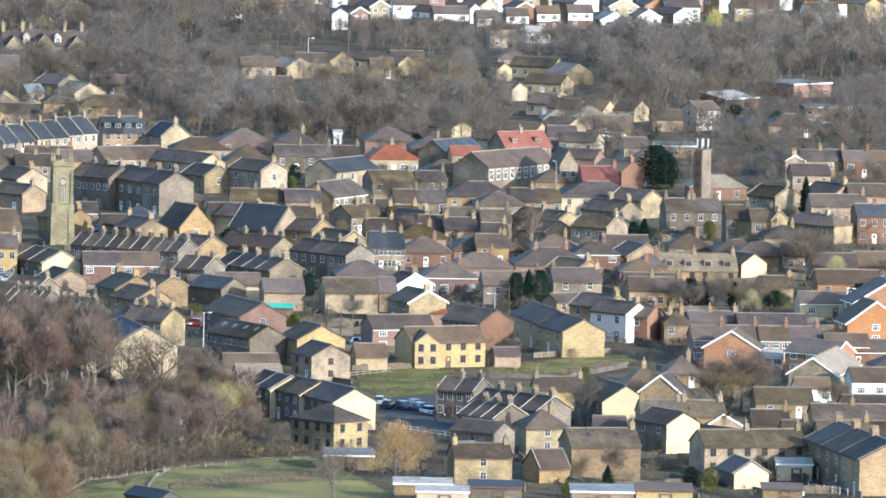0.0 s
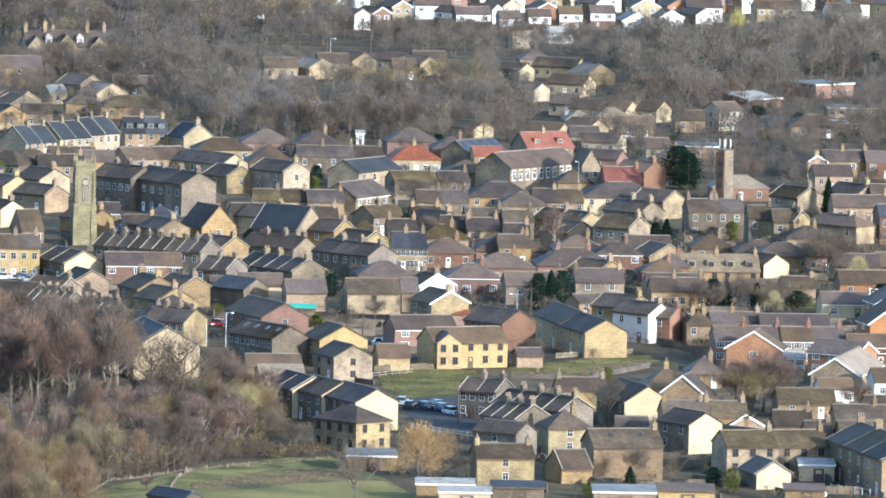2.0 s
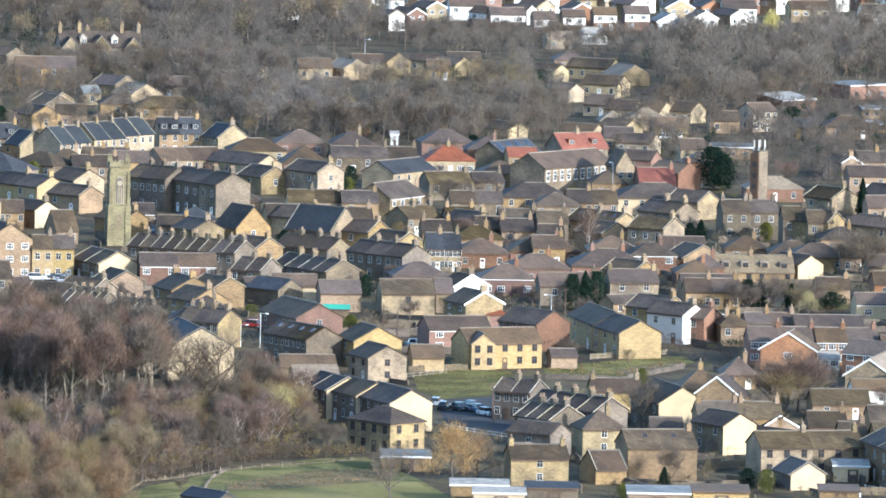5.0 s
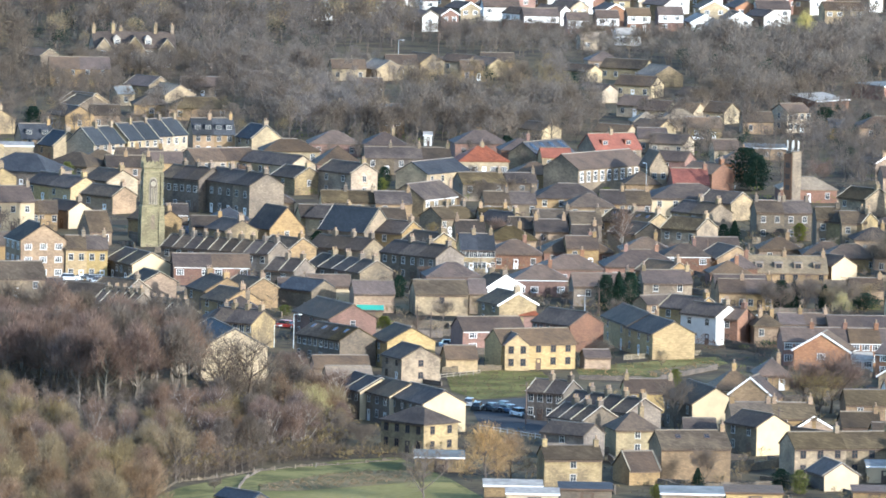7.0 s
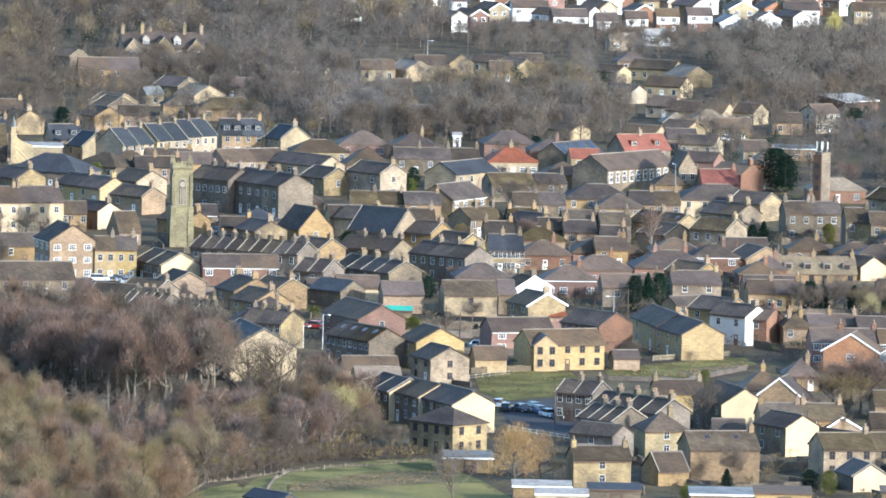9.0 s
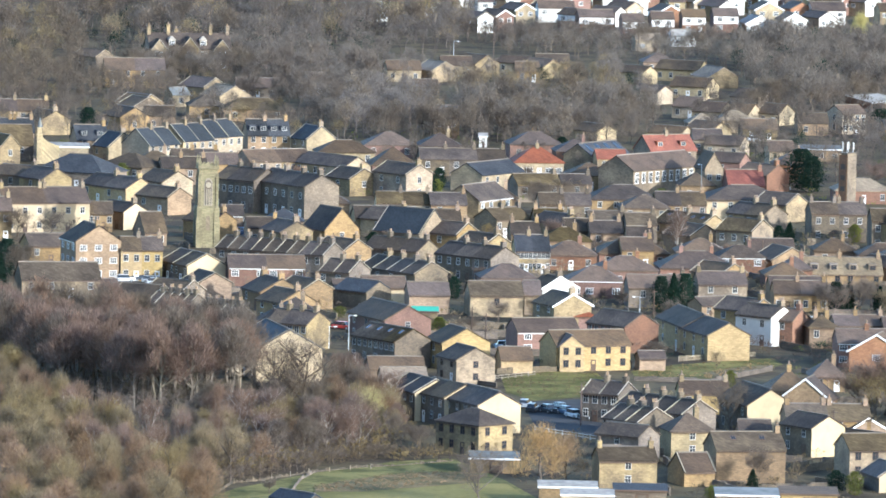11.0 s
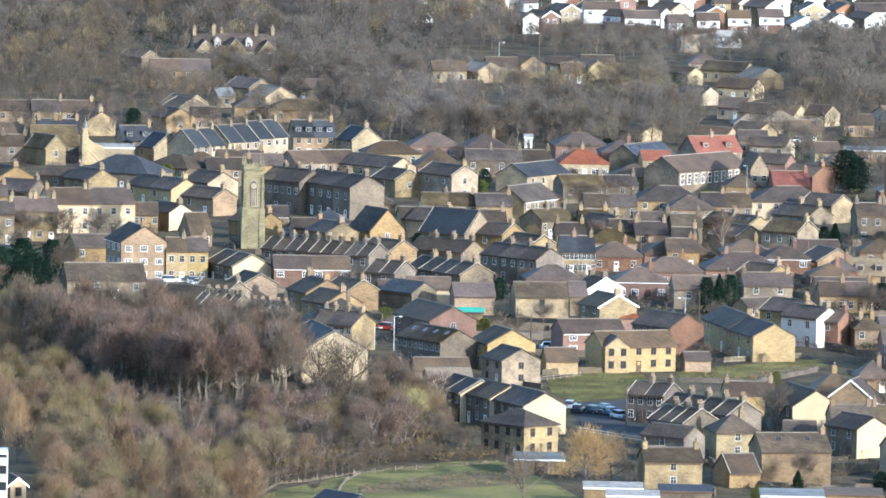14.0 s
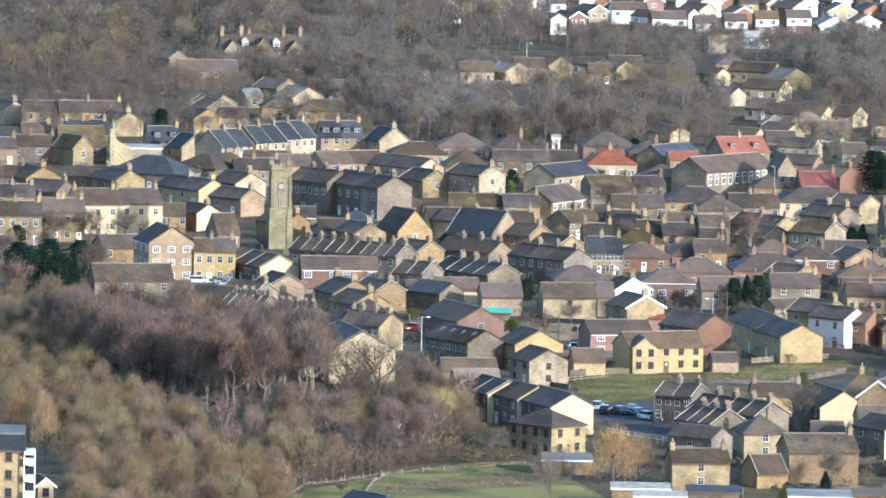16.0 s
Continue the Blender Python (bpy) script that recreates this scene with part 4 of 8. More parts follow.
house(-40.2, 2255.3, 6.1, 10.1, 10.0, 3.4, shape="hip", wall="p", roof="n", front=3, stacks=1, end=0)
house(-49.9, 2194.1, 6.7, 10.4, 11.0, 3.4, shape="hip", wall="r", roof="n", pitch=34, front=3, stacks=0, end=0)
terrace(2, -77.6, 2186.7, 27.2, 15.9, 9.0, 4, wall="s", roof="n", front=4, stacks=0, end=0, group="terraced row Bj")
terrace(2, -67.5, 2191.8, -47.5, 17.1, 8.0, 3.9, wall="p", roof="k", front=3, stacks=0, end=1, group="terraced row Bk")
house(-63.1, 2221.4, 8.4, 13.2, 9.0, 4, shape="hip", wall="p", roof="n", front=4, stacks=0, end=0)
for k, (along, aside, high) in enumerate(((0.0, 0.0, 4.7), (11.6, 0.5, 5.2), (23.0, -0.4, 5.6))):
    terrace(2, -102.4 + along * 0.62 + aside * 0.78, 2219.8 + along * 0.785 - aside * 0.62, 51.7, 11.0, 8.4, high, wall="p", roof="x", pitch=40, front=2, stacks=1, end=0, cope=True, group="stepped slate terrace")
terrace(2, -80.7, 2255.6, 11.5, 10.0, 8.0, 5, wall="b", roof="b", pitch=40, front=2, stacks=1, dormers=2, end=0, group="terraced row Bm")
house(-70.7, 2257.2, -57.6, 7.4, 8.0, 4.6, wall="p", roof="b", pitch=36, front=2, stacks=1, end=1, cope=True)
terrace(2, -96.8, 2165.9, 9.2, 10.3, 8.0, 3.9, wall="b", roof="k", front=2, stacks=1, end=0, group="terraced row Bn")
house(-100.5, 2131.5, -50.8, 9.0, 8.4, 3.9, wall="p", roof="k", front=2, side=1, stacks=1, end=1)
house(-99.1, 2090.7, -44.5, 10.3, 7.0, 3.9, wall="b", roof="k", front=2, stacks=1, end=1, cope=True)
house(2.3, 1980.3, 6.7, 14.5, 10.0, 3, shape="hip", wall="r", roof="n", front=4, stacks=1, end=0)
house(1.9, 1935.9, 7.3, 12.4, 9.0, 3.4, shape="hip", wall="r", roof="n", front=4, stacks=1, end=0)
house(14.8, 1944.4, 6.0, 15.6, 11.0, 3.4, shape="hip", wall="r", roof="n", front=4, stacks=2, end=0)
house(27.0, 1966.9, 8.3, 9.6, 8.0, 3.9, shape="hip", wall="r", roof="k", frames="V", front=3, stacks=1, end=0)
house(18.4, 1975.6, 4.4, 10.3, 9.0, 4, shape="hip", wall="b", roof="n", front=3, stacks=1, end=0)
house(0.4, 2019.0, 6.8, 6.9, 8.0, 3.9, wall="b", roof="k", front=2, stacks=2, end=0)
house(8.1, 2041.0, 6.9, 6.5, 8.0, 3.9, wall="d", roof="m", front=2, stacks=1, end=0)
house(8.2, 2005.9, 5.1, 5.4, 8.0, 4, wall="b", roof="k", front=2, stacks=1, end=0)
house(15.8, 2021.9, -50.4, 9.0, 8.0, 4, wall="b", roof="k", front=1, stacks=0, end=1, cope=True)
house(0.1, 2044.7, 6.9, 8.0, 8.0, 3.9, wall="d", roof="m", front=2, stacks=1, end=0)
house(7.2, 2083.7, 6.3, 10.4, 9.0, 4, shape="hip", wall="s", roof="k", front=3, stacks=0, end=0)
house(0.5, 2106.2, 7.1, 14.7, 10.0, 4, shape="hip", wall="b", roof="k", front=4, stacks=0, end=0)
terrace(2, 14.8, 2094.9, 6.3, 10.9, 9.0, 4, wall="b", roof="k", front=3, stacks=1, end=0, group="terraced row Bo")
terrace(2, 44.3, 1949.3, 4.9, 15.9, 10.0, 2.5, wall="b", roof="t", frames="D", pitch=30, front=3, stacks=1, dormers=2, end=0, group="terraced row Bp")
house(55.2, 1962.9, -49.2, 9.0, 7.0, 3.4, wall="d", gable="c", roof="k", front=1, stacks=0, end=1)
house(34.1, 1980.1, -64.5, 9.0, 9.0, 3, wall="b", roof="n", front=1, stacks=0, end=1, cope=True)
house(39.6, 1948.1, 6.6, 6.2, 8.0, 3.4, shape="hip", wall="r", roof="n", front=2, stacks=1, end=0)
house(47.2, 1998.7, 5.1, 9.0, 8.0, 3, shape="hip", wall="b", roof="n", front=2, stacks=1, end=0)
house(56.4, 1990.2, 5.0, 10.1, 8.0, 3, shape="hip", wall="b", roof="n", front=2, stacks=0, end=0)
terrace(2, 47.8, 2055.6, 8.7, 12.0, 8.0, 6, wall="d", roof="k", front=2, stacks=2, end=0, group="terraced row Bq")
house(60.2, 2036.7, 5.2, 5.3, 8.0, 6.4, wall="d", roof="m", front=2, stacks=1, end=0)
house(65.4, 2032.7, 6.9, 5.3, 8.0, 6, wall="d", roof="k", front=2, stacks=1, end=0)
house(61.9, 2037.1, -30.8, 9.0, 7.0, 6, wall="s", roof="k", front=1, stacks=1, end=1, cope=True)
house(72.0, 2058.2, -40.9, 15.3, 7.0, 3.9, shape="hip", wall="s", roof="n", front=3, stacks=1, end=1)
terrace(3, 88.7, 2052.0, 8.7, 14.9, 8.0, 6, wall="r", roof="b", front=2, stacks=1, end=0, group="terraced row Br")
house(80.9, 2108.1, 7.1, 12.5, 8.0, 3.4, wall="b", roof="n", front=4, stacks=1, end=0)
house(67.4, 2128.1, -48.5, 9.0, 8.0, 3.9, wall="s", roof="m", front=2, stacks=1, end=1, cope=True)
house(75.0, 2234.6, -63.0, 9.0, 5.0, 3.9, wall="b", roof="k", front=0, side=1, stacks=1, end=1, barge="white")
terrace(2, 83.2, 2231.1, 7.5, 10.6, 8.0, 3.9, wall="b", roof="k", frames="V", front=2, stacks=1, end=0, group="terraced row Bs")
terrace(3, 92.9, 2230.5, 5.7, 19.3, 8.0, 3.9, wall="r", roof="n", frames="V", front=2, stacks=1, end=0, group="terraced row Bt")
house(90.2, 2132.5, 7.2, 14.8, 8.0, 4, wall="b", roof="k", front=3, stacks=0, end=0)
house(75.8, 1961.8, 6.6, 9.5, 8.0, 3, wall="b", roof="n", front=2, stacks=0, end=0)
house(84.5, 1964.0, 5.2, 14.9, 9.0, 3, wall="r", roof="n", front=4, stacks=0, end=0)
house(63.6, 1910.0, 5.5, 6.6, 7.0, 3, wall="b", roof="n", front=1, stacks=1, end=0)
house(70.3, 1877.4, 7.3, 9.4, 7.0, 3, wall="c", roof="n", frames="V", front=2, stacks=0, end=0)
flat(50.0, 2279.7, 1.7, 9.7, 6.0, 2.9, wall="b", roof="e", name="bungalow", front=3)
house(55.4, 2157.3, 6.5, 12.8, 9.0, 3, shape="hip", wall="r", roof="t", pitch=28, front=3, stacks=0, end=0)
house(62.1, 2370.0, 33.9, 7.1, 7.0, 5, wall="p", roof="n", front=4, side=1, stacks=0, end=0)
flat(90.2, 2491.7, 42.2, 13.7, 12.0, 3.6, wall="r", roof="e", name="clinic_building", front=3, fall=0.2)
flat(71.3, 2443.2, 46.0, 12.4, 9.0, 2.8, wall="r", roof="w", name="hall", front=0, fall=1.2)
flat(90.8, 2423.9, 5.8, 12.5, 7.0, 2.6, wall="b", roof="e", name="house_extension", front=5, fall=0.3)
flat(89.1, 2376.3, 5.7, 7.7, 7.0, 2.2, wall="b", roof="w", name="house_extension", front=4, fall=0.3)
house(79.2, 2352.9, 8.9, 12.6, 9.0, 3, shape="hip", wall="b", roof="n", front=2, stacks=0, end=0)
house(72.2, 2350.8, 11.4, 4.2, 7.0, 3, wall="b", roof="b", front=1, stacks=0, end=0)
flat(-18.8, 1586.9, 1.7, 8.1, 6.0, 2.4, wall="b", roof="e", name="shed", front=0)
house(-16.2, 2011.8, 6.8, 6.2, 8.0, 3.9, wall="b", roof="k", front=2, stacks=2, end=0)
house(-10.0, 2004.9, 4.5, 10.6, 9.0, 3.2, shape="hip", wall="b", roof="m", front=3, stacks=1, end=0)
house(-8.8, 1971.1, 5.9, 10.7, 9.0, 3.2, shape="hip", wall="r", roof="n", front=3, stacks=1, end=0)
house(-5.1, 2022.0, 6.0, 6.9, 8.0, 4, wall="d", roof="k", front=2, stacks=1, end=0)
house(-48.7, 2042.0, -36.8, 9.0, 8.0, 4, wall="s", roof="k", front=1, stacks=1, end=1)
house(-33.4, 2038.6, 6.9, 6.3, 8.0, 3.9, wall="b", roof="k", front=2, stacks=1, end=0)
house(-35.0, 2011.0, -34.1, 9.0, 8.0, 3.9, wall="b", roof="k", front=1, stacks=1, end=1, cope=True)
house(-23.4, 2106.1, 6.3, 7.7, 9.0, 3.6, shape="hip", wall="b", roof="k", front=2, stacks=1, end=0)
terrace(2, -10.8, 2089.1, 7.1, 11.4, 8.0, 3.9, wall="d", roof="k", front=3, stacks=1, end=0, group="terraced row Bu")
house(-4.8, 2177.2, 8.2, 10.4, 9.0, 3.4, shape="hip", wall="b", roof="n", front=3, stacks=0, end=0)
house(-8.0, 2249.0, 6.8, 9.6, 9.0, 3.4, shape="hip", wall="r", roof="n", front=2, stacks=1, end=0)
house(-19.0, 2266.9, 7.7, 12.6, 10.0, 3.4, shape="hip", wall="r", roof="n", front=3, stacks=0, end=0)
house(7.0, 1978.1, 6.7, 6.6, 8.0, 4, wall="b", roof="n", front=2, stacks=1, end=0)
house(33.4, 1991.0, 6.0, 9.7, 9.0, 3, wall="b", roof="n", front=2, stacks=0, end=0)
house(36.0, 1938.7, 6.5, 8.3, 8.0, 3, shape="hip", wall="r", roof="n", front=2, stacks=1, end=0)
house(36.6, 1907.1, 6.4, 10.4, 8.0, 3, wall="b", roof="n", front=2, stacks=0, end=0)
house(60.2, 1981.7, 6.0, 12.0, 9.0, 3, shape="hip", wall="b", roof="n", front=3, stacks=0, end=0)
house(70.6, 1979.8, 6.7, 6.1, 8.0, 3.4, wall="b", roof="k", front=2, stacks=1, end=0)
house(75.5, 1923.1, 6.5, 12.8, 8.0, 3, wall="r", roof="n", front=3, stacks=0, end=0)
house(20.8, 1931.7, -46.7, 9.0, 7.0, 4, wall="b", roof="n", front=1, stacks=1, end=1, cope=True)
house(67.9, 2023.0, 6.8, 9.2, 8.0, 3.4, shape="hip", wall="b", roof="k", front=2, stacks=1, end=0)
house(80.3, 2139.0, -43.7, 9.0, 8.0, 3.9, wall="s", roof="k", front=1, stacks=1, end=1)
house(79.5, 2186.6, 7.4, 8.7, 8.0, 3.9, wall="b", roof="n", front=3, stacks=0, end=0)
house(20.5, 2156.9, 6.5, 7.9, 9.0, 3.4, shape="hip", wall="b", roof="k", front=2, stacks=0, end=0)
house(33.4, 2188.2, -39.9, 9.0, 8.0, 4, wall="r", roof="n", front=1, stacks=1, end=1)
house(43.1, 2224.3, 6.7, 8.4, 9.0, 3.4, shape="hip", wall="r", roof="n", front=2, stacks=1, end=0)
house(-58.6, 1824.7, 6.2, 6.7, 8.0, 4, shape="hip", wall="s", roof="k", front=2, stacks=1, end=0)
house(-86.0, 2029.5, -42.9, 9.0, 7.0, 3.9, wall="b", roof="k", front=1, stacks=1, end=1)
house(-56.5, 1965.3, -43.8, 9.0, 8.0, 3.9, wall="b", roof="k", front=1, stacks=1, end=1, cope=True)
house(49.7, 1798.5, 8.1, 8.8, 6.0, 3, wall="w", roof="n", frames="V", front=2, stacks=0, end=0)
house(79.5, 1751.4, 5.3, 9.5, 9.0, 3, shape="hip", wall="b", roof="n", front=2, stacks=0, end=0)
house(55.8, 1685.5, 5.7, 10.2, 8.0, 2.8, wall="b", roof="m", front=2, stacks=0, end=0)
terrace(2, 64.7, 1650.1, 6.2, 15.6, 9.0, 3.4, wall="b", roof="m", front=3, stacks=1, end=0, group="terraced row Bv")
terrace(2, 64.6, 1622.5, 6.1, 18.3, 9.0, 3.4, wall="b", roof="m", front=3, stacks=1, end=0, group="terraced row Bw")
house(26.6, 1635.7, 4.7, 5.6, 7.0, 2.6, wall="b", roof="k", front=1, stacks=0, end=0)
house(3.0, 1596.6, 8.6, 3.6, 5.0, 2.4, wall="b", roof="t", name="shed", front=0, stacks=0, end=0, door=False)
house(-103.6, 2175.8, 8.2, 10.4, 9.0, 4, shape="hip", wall="b", roof="k", front=2, stacks=1, end=0)
terrace(2, -95.5, 2188.2, 7.4, 10.7, 8.0, 4, wall="b", roof="k", front=2, stacks=1, end=0, group="terraced row Bx")
house(-88.3, 2178.6, 9.2, 8.4, 8.0, 4, wall="b", roof="n", front=2, stacks=0, end=0)
flat(-26.8, 2300.4, 1.7, 1.9, 2.5, 2.6, wall="w", roof="w", name="hut", front=0)
# far, middle
house(20.2, 2413.6, -29.8, 6.9, 8.0, 3, wall="p", roof="n", front=2, stacks=0, end=1)
house(25.2, 2397.5, -25.0, 7.8, 8.0, 3, wall="p", roof="n", front=3, stacks=0, end=1)
house(33.6, 2393.2, -25.0, 6.2, 8.0, 3, wall="p", roof="n", front=2, stacks=0, end=1)
house(41.6, 2396.0, -29.5, 6.1, 8.0, 3, wall="p", roof="n", front=2, stacks=0, end=1)
house(20.1, 2484.5, -24.8, 10.4, 8.0, 3.2, wall="p", roof="n", front=3, stacks=0, end=1)
house(10.1, 2464.0, -42.4, 9.0, 6.0, 3, wall="p", roof="n", stacks=0, end=1)
house(6.4, 2534.3, -40.1, 9.0, 6.0, 3.2, wall="p", roof="n", stacks=0, end=1)
house(16.6, 2549.6, -24.3, 12.5, 8.0, 3.2, wall="p", roof="k", front=4, stacks=0, end=1)
house(26.1, 2529.6, -59.0, 9.0, 9.0, 3, wall="s", roof="t", stacks=0, end=1)
house(13.7, 2576.4, 7.6, 8.9, 8.0, 3, shape="hip", wall="b", roof="n", front=2, stacks=0, end=0)
house(24.6, 2296.0, 5.8, 7.1, 8.0, 3.4, wall="s", roof="n", front=3, stacks=0, end=0)
house(13.9, 2316.0, -29.9, 9.0, 6.0, 3.4, wall="p", roof="n", stacks=0, end=1)
house(22.8, 2331.2, -44.7, 9.0, 7.0, 3.4, wall="p", roof="n", side=1, stacks=0, end=1)
house(27.1, 2287.9, -20.2, 9.0, 7.0, 3, wall="p", roof="n", front=3, stacks=0, end=1)
house(-4.2, 2322.5, -50.5, 9.0, 6.0, 3.2, wall="p", roof="n", stacks=0, end=1)
house(31.1, 2366.7, 6.0, 9.5, 8.0, 3, shape="hip", wall="s", roof="t", front=2, stacks=0, end=0)
house(24.0, 2355.0, 7.0, 7.4, 8.0, 3, shape="hip", wall="s", roof="t", front=2, stacks=0, end=0)
house(37.1, 2340.1, 7.9, 8.6, 8.0, 3, wall="s", roof="n", front=2, stacks=0, end=0)
house(42.3, 2263.8, 9.6, 6.1, 8.0, 3.4, wall="p", roof="n", front=2, stacks=0, end=0)
house(35.5, 2453.2, -38.1, 9.0, 7.0, 3, wall="s", roof="n", stacks=0, end=1)
house(51.1, 2363.3, 6.0, 7.5, 8.0, 3, wall="b", roof="k", front=2, stacks=0, end=0)
house(-53.9, 2519.6, 8.5, 9.0, 8.0, 3.2, wall="p", roof="n", front=3, stacks=0, end=0)
house(-40.1, 2541.9, 6.4, 8.4, 8.0, 3.2, wall="p", roof="n", front=3, stacks=0, end=0)
house(-36.7, 2556.4, -51.9, 9.0, 8.0, 3.2, wall="s", roof="n", stacks=0, end=1)
house(-46.8, 2529.7, -58.6, 9.0, 8.0, 3, wall="s", roof="t", stacks=0, end=1, cope=True)
house(-20.1, 2529.3, 6.4, 6.3, 8.0, 3, wall="b", roof="n", front=2, stacks=0, end=0)
house(-19.3, 2551.5, -46.6, 9.0, 7.0, 3, wall="p", roof="n", stacks=0, end=1)
house(-15.0, 2562.2, 6.5, 9.1, 8.0, 3, wall="b", roof="k", front=2, stacks=0, end=0)
house(-25.8, 2563.5, -30.1, 9.0, 6.0, 3, wall="p", roof="n", stacks=0, end=1)
house(-90.6, 2442.2, 7.2, 10.9, 8.0, 3, wall="s", roof="n", front=3, stacks=0, end=0)
house(-105.2, 2442.9, -43.0, 9.0, 8.0, 3.2, wall="s", roof="n", front=1, stacks=0, end=1, cope=True)
house(-98.6, 2415.9, -55.0, 9.0, 9.0, 3, wall="s", roof="t", stacks=0, end=1)
house(-105.5, 2410.8, 22.2, 4.6, 6.0, 3, wall="p", roof="e", front=1, stacks=0, end=0)
house(-99.7, 2374.7, 7.1, 8.7, 9.0, 3, shape="hip", wall="b", roof="m", front=1, stacks=0, end=0)
house(-118.4, 2381.3, -47.2, 9.0, 8.0, 3, wall="s", roof="n", stacks=0, end=1, cope=True)
house(-90.6, 2365.8, 8.9, 15.8, 9.0, 3, shape="hip", wall="b", roof="m", front=3, stacks=0, end=0)
house(-70.6, 2516.0, -31.2, 7.9, 8.0, 3.2, wall="p", roof="n", front=2, stacks=0, end=1)
house(-74.9, 2468.2, 8.4, 6.5, 8.0, 3, wall="s", roof="n", front=2, stacks=0, end=0)
house(-38.2, 2335.6, 11.3, 6.2, 7.0, 4, wall="b", roof="b", name="lodge", pitch=40, front=2, stacks=0, end=0, door=False)
house(-47.1, 2407.3, -42.7, 9.0, 5.0, 3, wall="p", roof="n", stacks=0, end=1)
house(-45.3, 2456.8, 9.5, 6.2, 7.0, 3, wall="p", roof="n", front=3, stacks=0, end=0)
# top white estate
house(-69.7, 2777.3, -75.9, 9.0, 9.4, 4.3, wall="b", gable="w", roof="n", frames="V", side=2, stacks=0, end=1, cope=True)
house(-38.2, 2735.7, -54.8, 9.0, 5.5, 4.3, wall="b", gable="w", roof="n", frames="V", front=1, side=1, stacks=0, end=1, cope=True)
house(-33.0, 2745.4, -53.6, 9.0, 6.0, 4.3, wall="r", roof="n", frames="V", front=1, side=2, stacks=0, end=1, barge="white")
house(-27.2, 2776.7, -58.4, 9.0, 6.5, 4.3, wall="p", roof="n", frames="V", side=2, stacks=0, end=1, barge="white")
house(-16.0, 2782.1, 8.1, 10.6, 7.0, 4.3, wall="w", roof="n", frames="V", front=3, stacks=0, end=0)
house(-18.4, 2795.6, -48.6, 9.0, 7.0, 4.3, wall="b", gable="w", roof="n", frames="V", side=2, stacks=0, end=1, cope=True)
house(-4.1, 2744.0, 10.6, 10.2, 7.0, 4.3, wall="r", roof="n", frames="V", front=3, stacks=0, end=0)
house(-10.4, 2761.1, -42.5, 9.0, 6.0, 4, wall="r", roof="n", frames="V", side=1, stacks=0, end=1, barge="white")
house(-1.0, 2774.2, -35.9, 9.0, 5.0, 4.3, wall="b", gable="w", roof="n", frames="V", side=1, stacks=0, end=1)
house(3.3, 2792.8, -48.5, 9.0, 7.0, 4.3, wall="p", roof="n", frames="V", side=2, stacks=0, end=1)
house(8.3, 2720.6, 9.2, 6.3, 7.0, 4.8, wall="r", roof="n", frames="V", front=2, stacks=0, end=0)
house(16.6, 2733.9, 7.9, 6.5, 7.0, 4.8, wall="r", roof="n", frames="V", front=2, stacks=0, end=0)
house(15.7, 2777.8, -68.6, 9.0, 7.0, 4.6, wall="r", roof="n", frames="V", side=1, stacks=0, end=1, barge="white")
house(25.5, 2747.5, 8.0, 6.7, 7.0, 4.8, wall="r", roof="n", frames="V", front=2, stacks=0, end=0)
house(34.5, 2756.0, 8.0, 7.2, 7.0, 4.8, wall="r", roof="n", frames="V", front=2, stacks=0, end=0)
house(30.3, 2805.8, -45.5, 9.0, 6.0, 4.8, wall="b", gable="w", roof="n", frames="V", stacks=0, end=1)
house(41.8, 2766.8, -75.9, 9.0, 8.0, 2.6, wall="b", gable="w", roof="w", frames="V", side=2, stacks=0, end=1, barge="white")
house(47.0, 2751.2, -66.1, 9.0, 6.0, 2.4, wall="b", gable="w", roof="w", frames="V", side=1, stacks=0, end=1, barge="white")
house(45.0, 2805.9, -75.9, 9.0, 8.1, 4.3, wall="p", roof="n", frames="V", side=2, stacks=0, end=1, barge="white")
house(52.6, 2786.3, -75.9, 9.0, 7.1, 2.6, wall="b", gable="w", roof="n", frames="V", side=2, stacks=0, end=1, barge="white")
house(54.5, 2812.2, -70.5, 9.0, 7.0, 4.3, wall="o", roof="n", frames="V", side=2, stacks=0, end=1)
house(63.7, 2800.6, 9.5, 10.0, 8.0, 4.3, wall="w", roof="n", frames="V", front=3, stacks=0, end=0)
house(60.3, 2792.9, -55.0, 9.0, 6.0, 3, wall="b", gable="w", roof="n", frames="V", side=2, stacks=0, end=1)
house(83.8, 2808.0, 11.9, 11.8, 8.0, 4, wall="s", roof="n", frames="V", front=4, stacks=0, end=0)
house(104.3, 2799.3, 9.5, 10.0, 8.0, 4, wall="w", roof="k", frames="V", front=3, stacks=0, end=0)
house(116.9, 2813.0, -55.7, 9.0, 6.0, 6, wall="y", roof="n", front=1, side=1, stacks=0, end=1)
house(88.5, 2757.2, 10.7, 10.2, 7.0, 3, wall="s", roof="n", frames="V", front=2, stacks=0, end=0)
house(22.1, 2688.4, 10.6, 6.9, 6.0, 3, wall="w", roof="w", frames="V", front=2, stacks=0, end=0)
house(11.9, 2665.2, 12.1, 7.5, 6.0, 3, wall="p", roof="t", frames="V", front=2, stacks=0, end=0)
house(112.6, 2834.8, 9.6, 16.9, 8.0, 4.3, wall="w", roof="n", frames="V", front=4, stacks=0, end=0)
house(-82.1, 2803.3, -31.2, 9.0, 7.0, 4.3, wall="p", roof="n", frames="V", front=1, side=1, stacks=0, end=1, barge="white")
house(-75.2, 2806.8, -41.2, 9.0, 7.0, 4.3, wall="b", gable="w", roof="n", frames="V", front=1, side=1, stacks=0, end=1, barge="white")
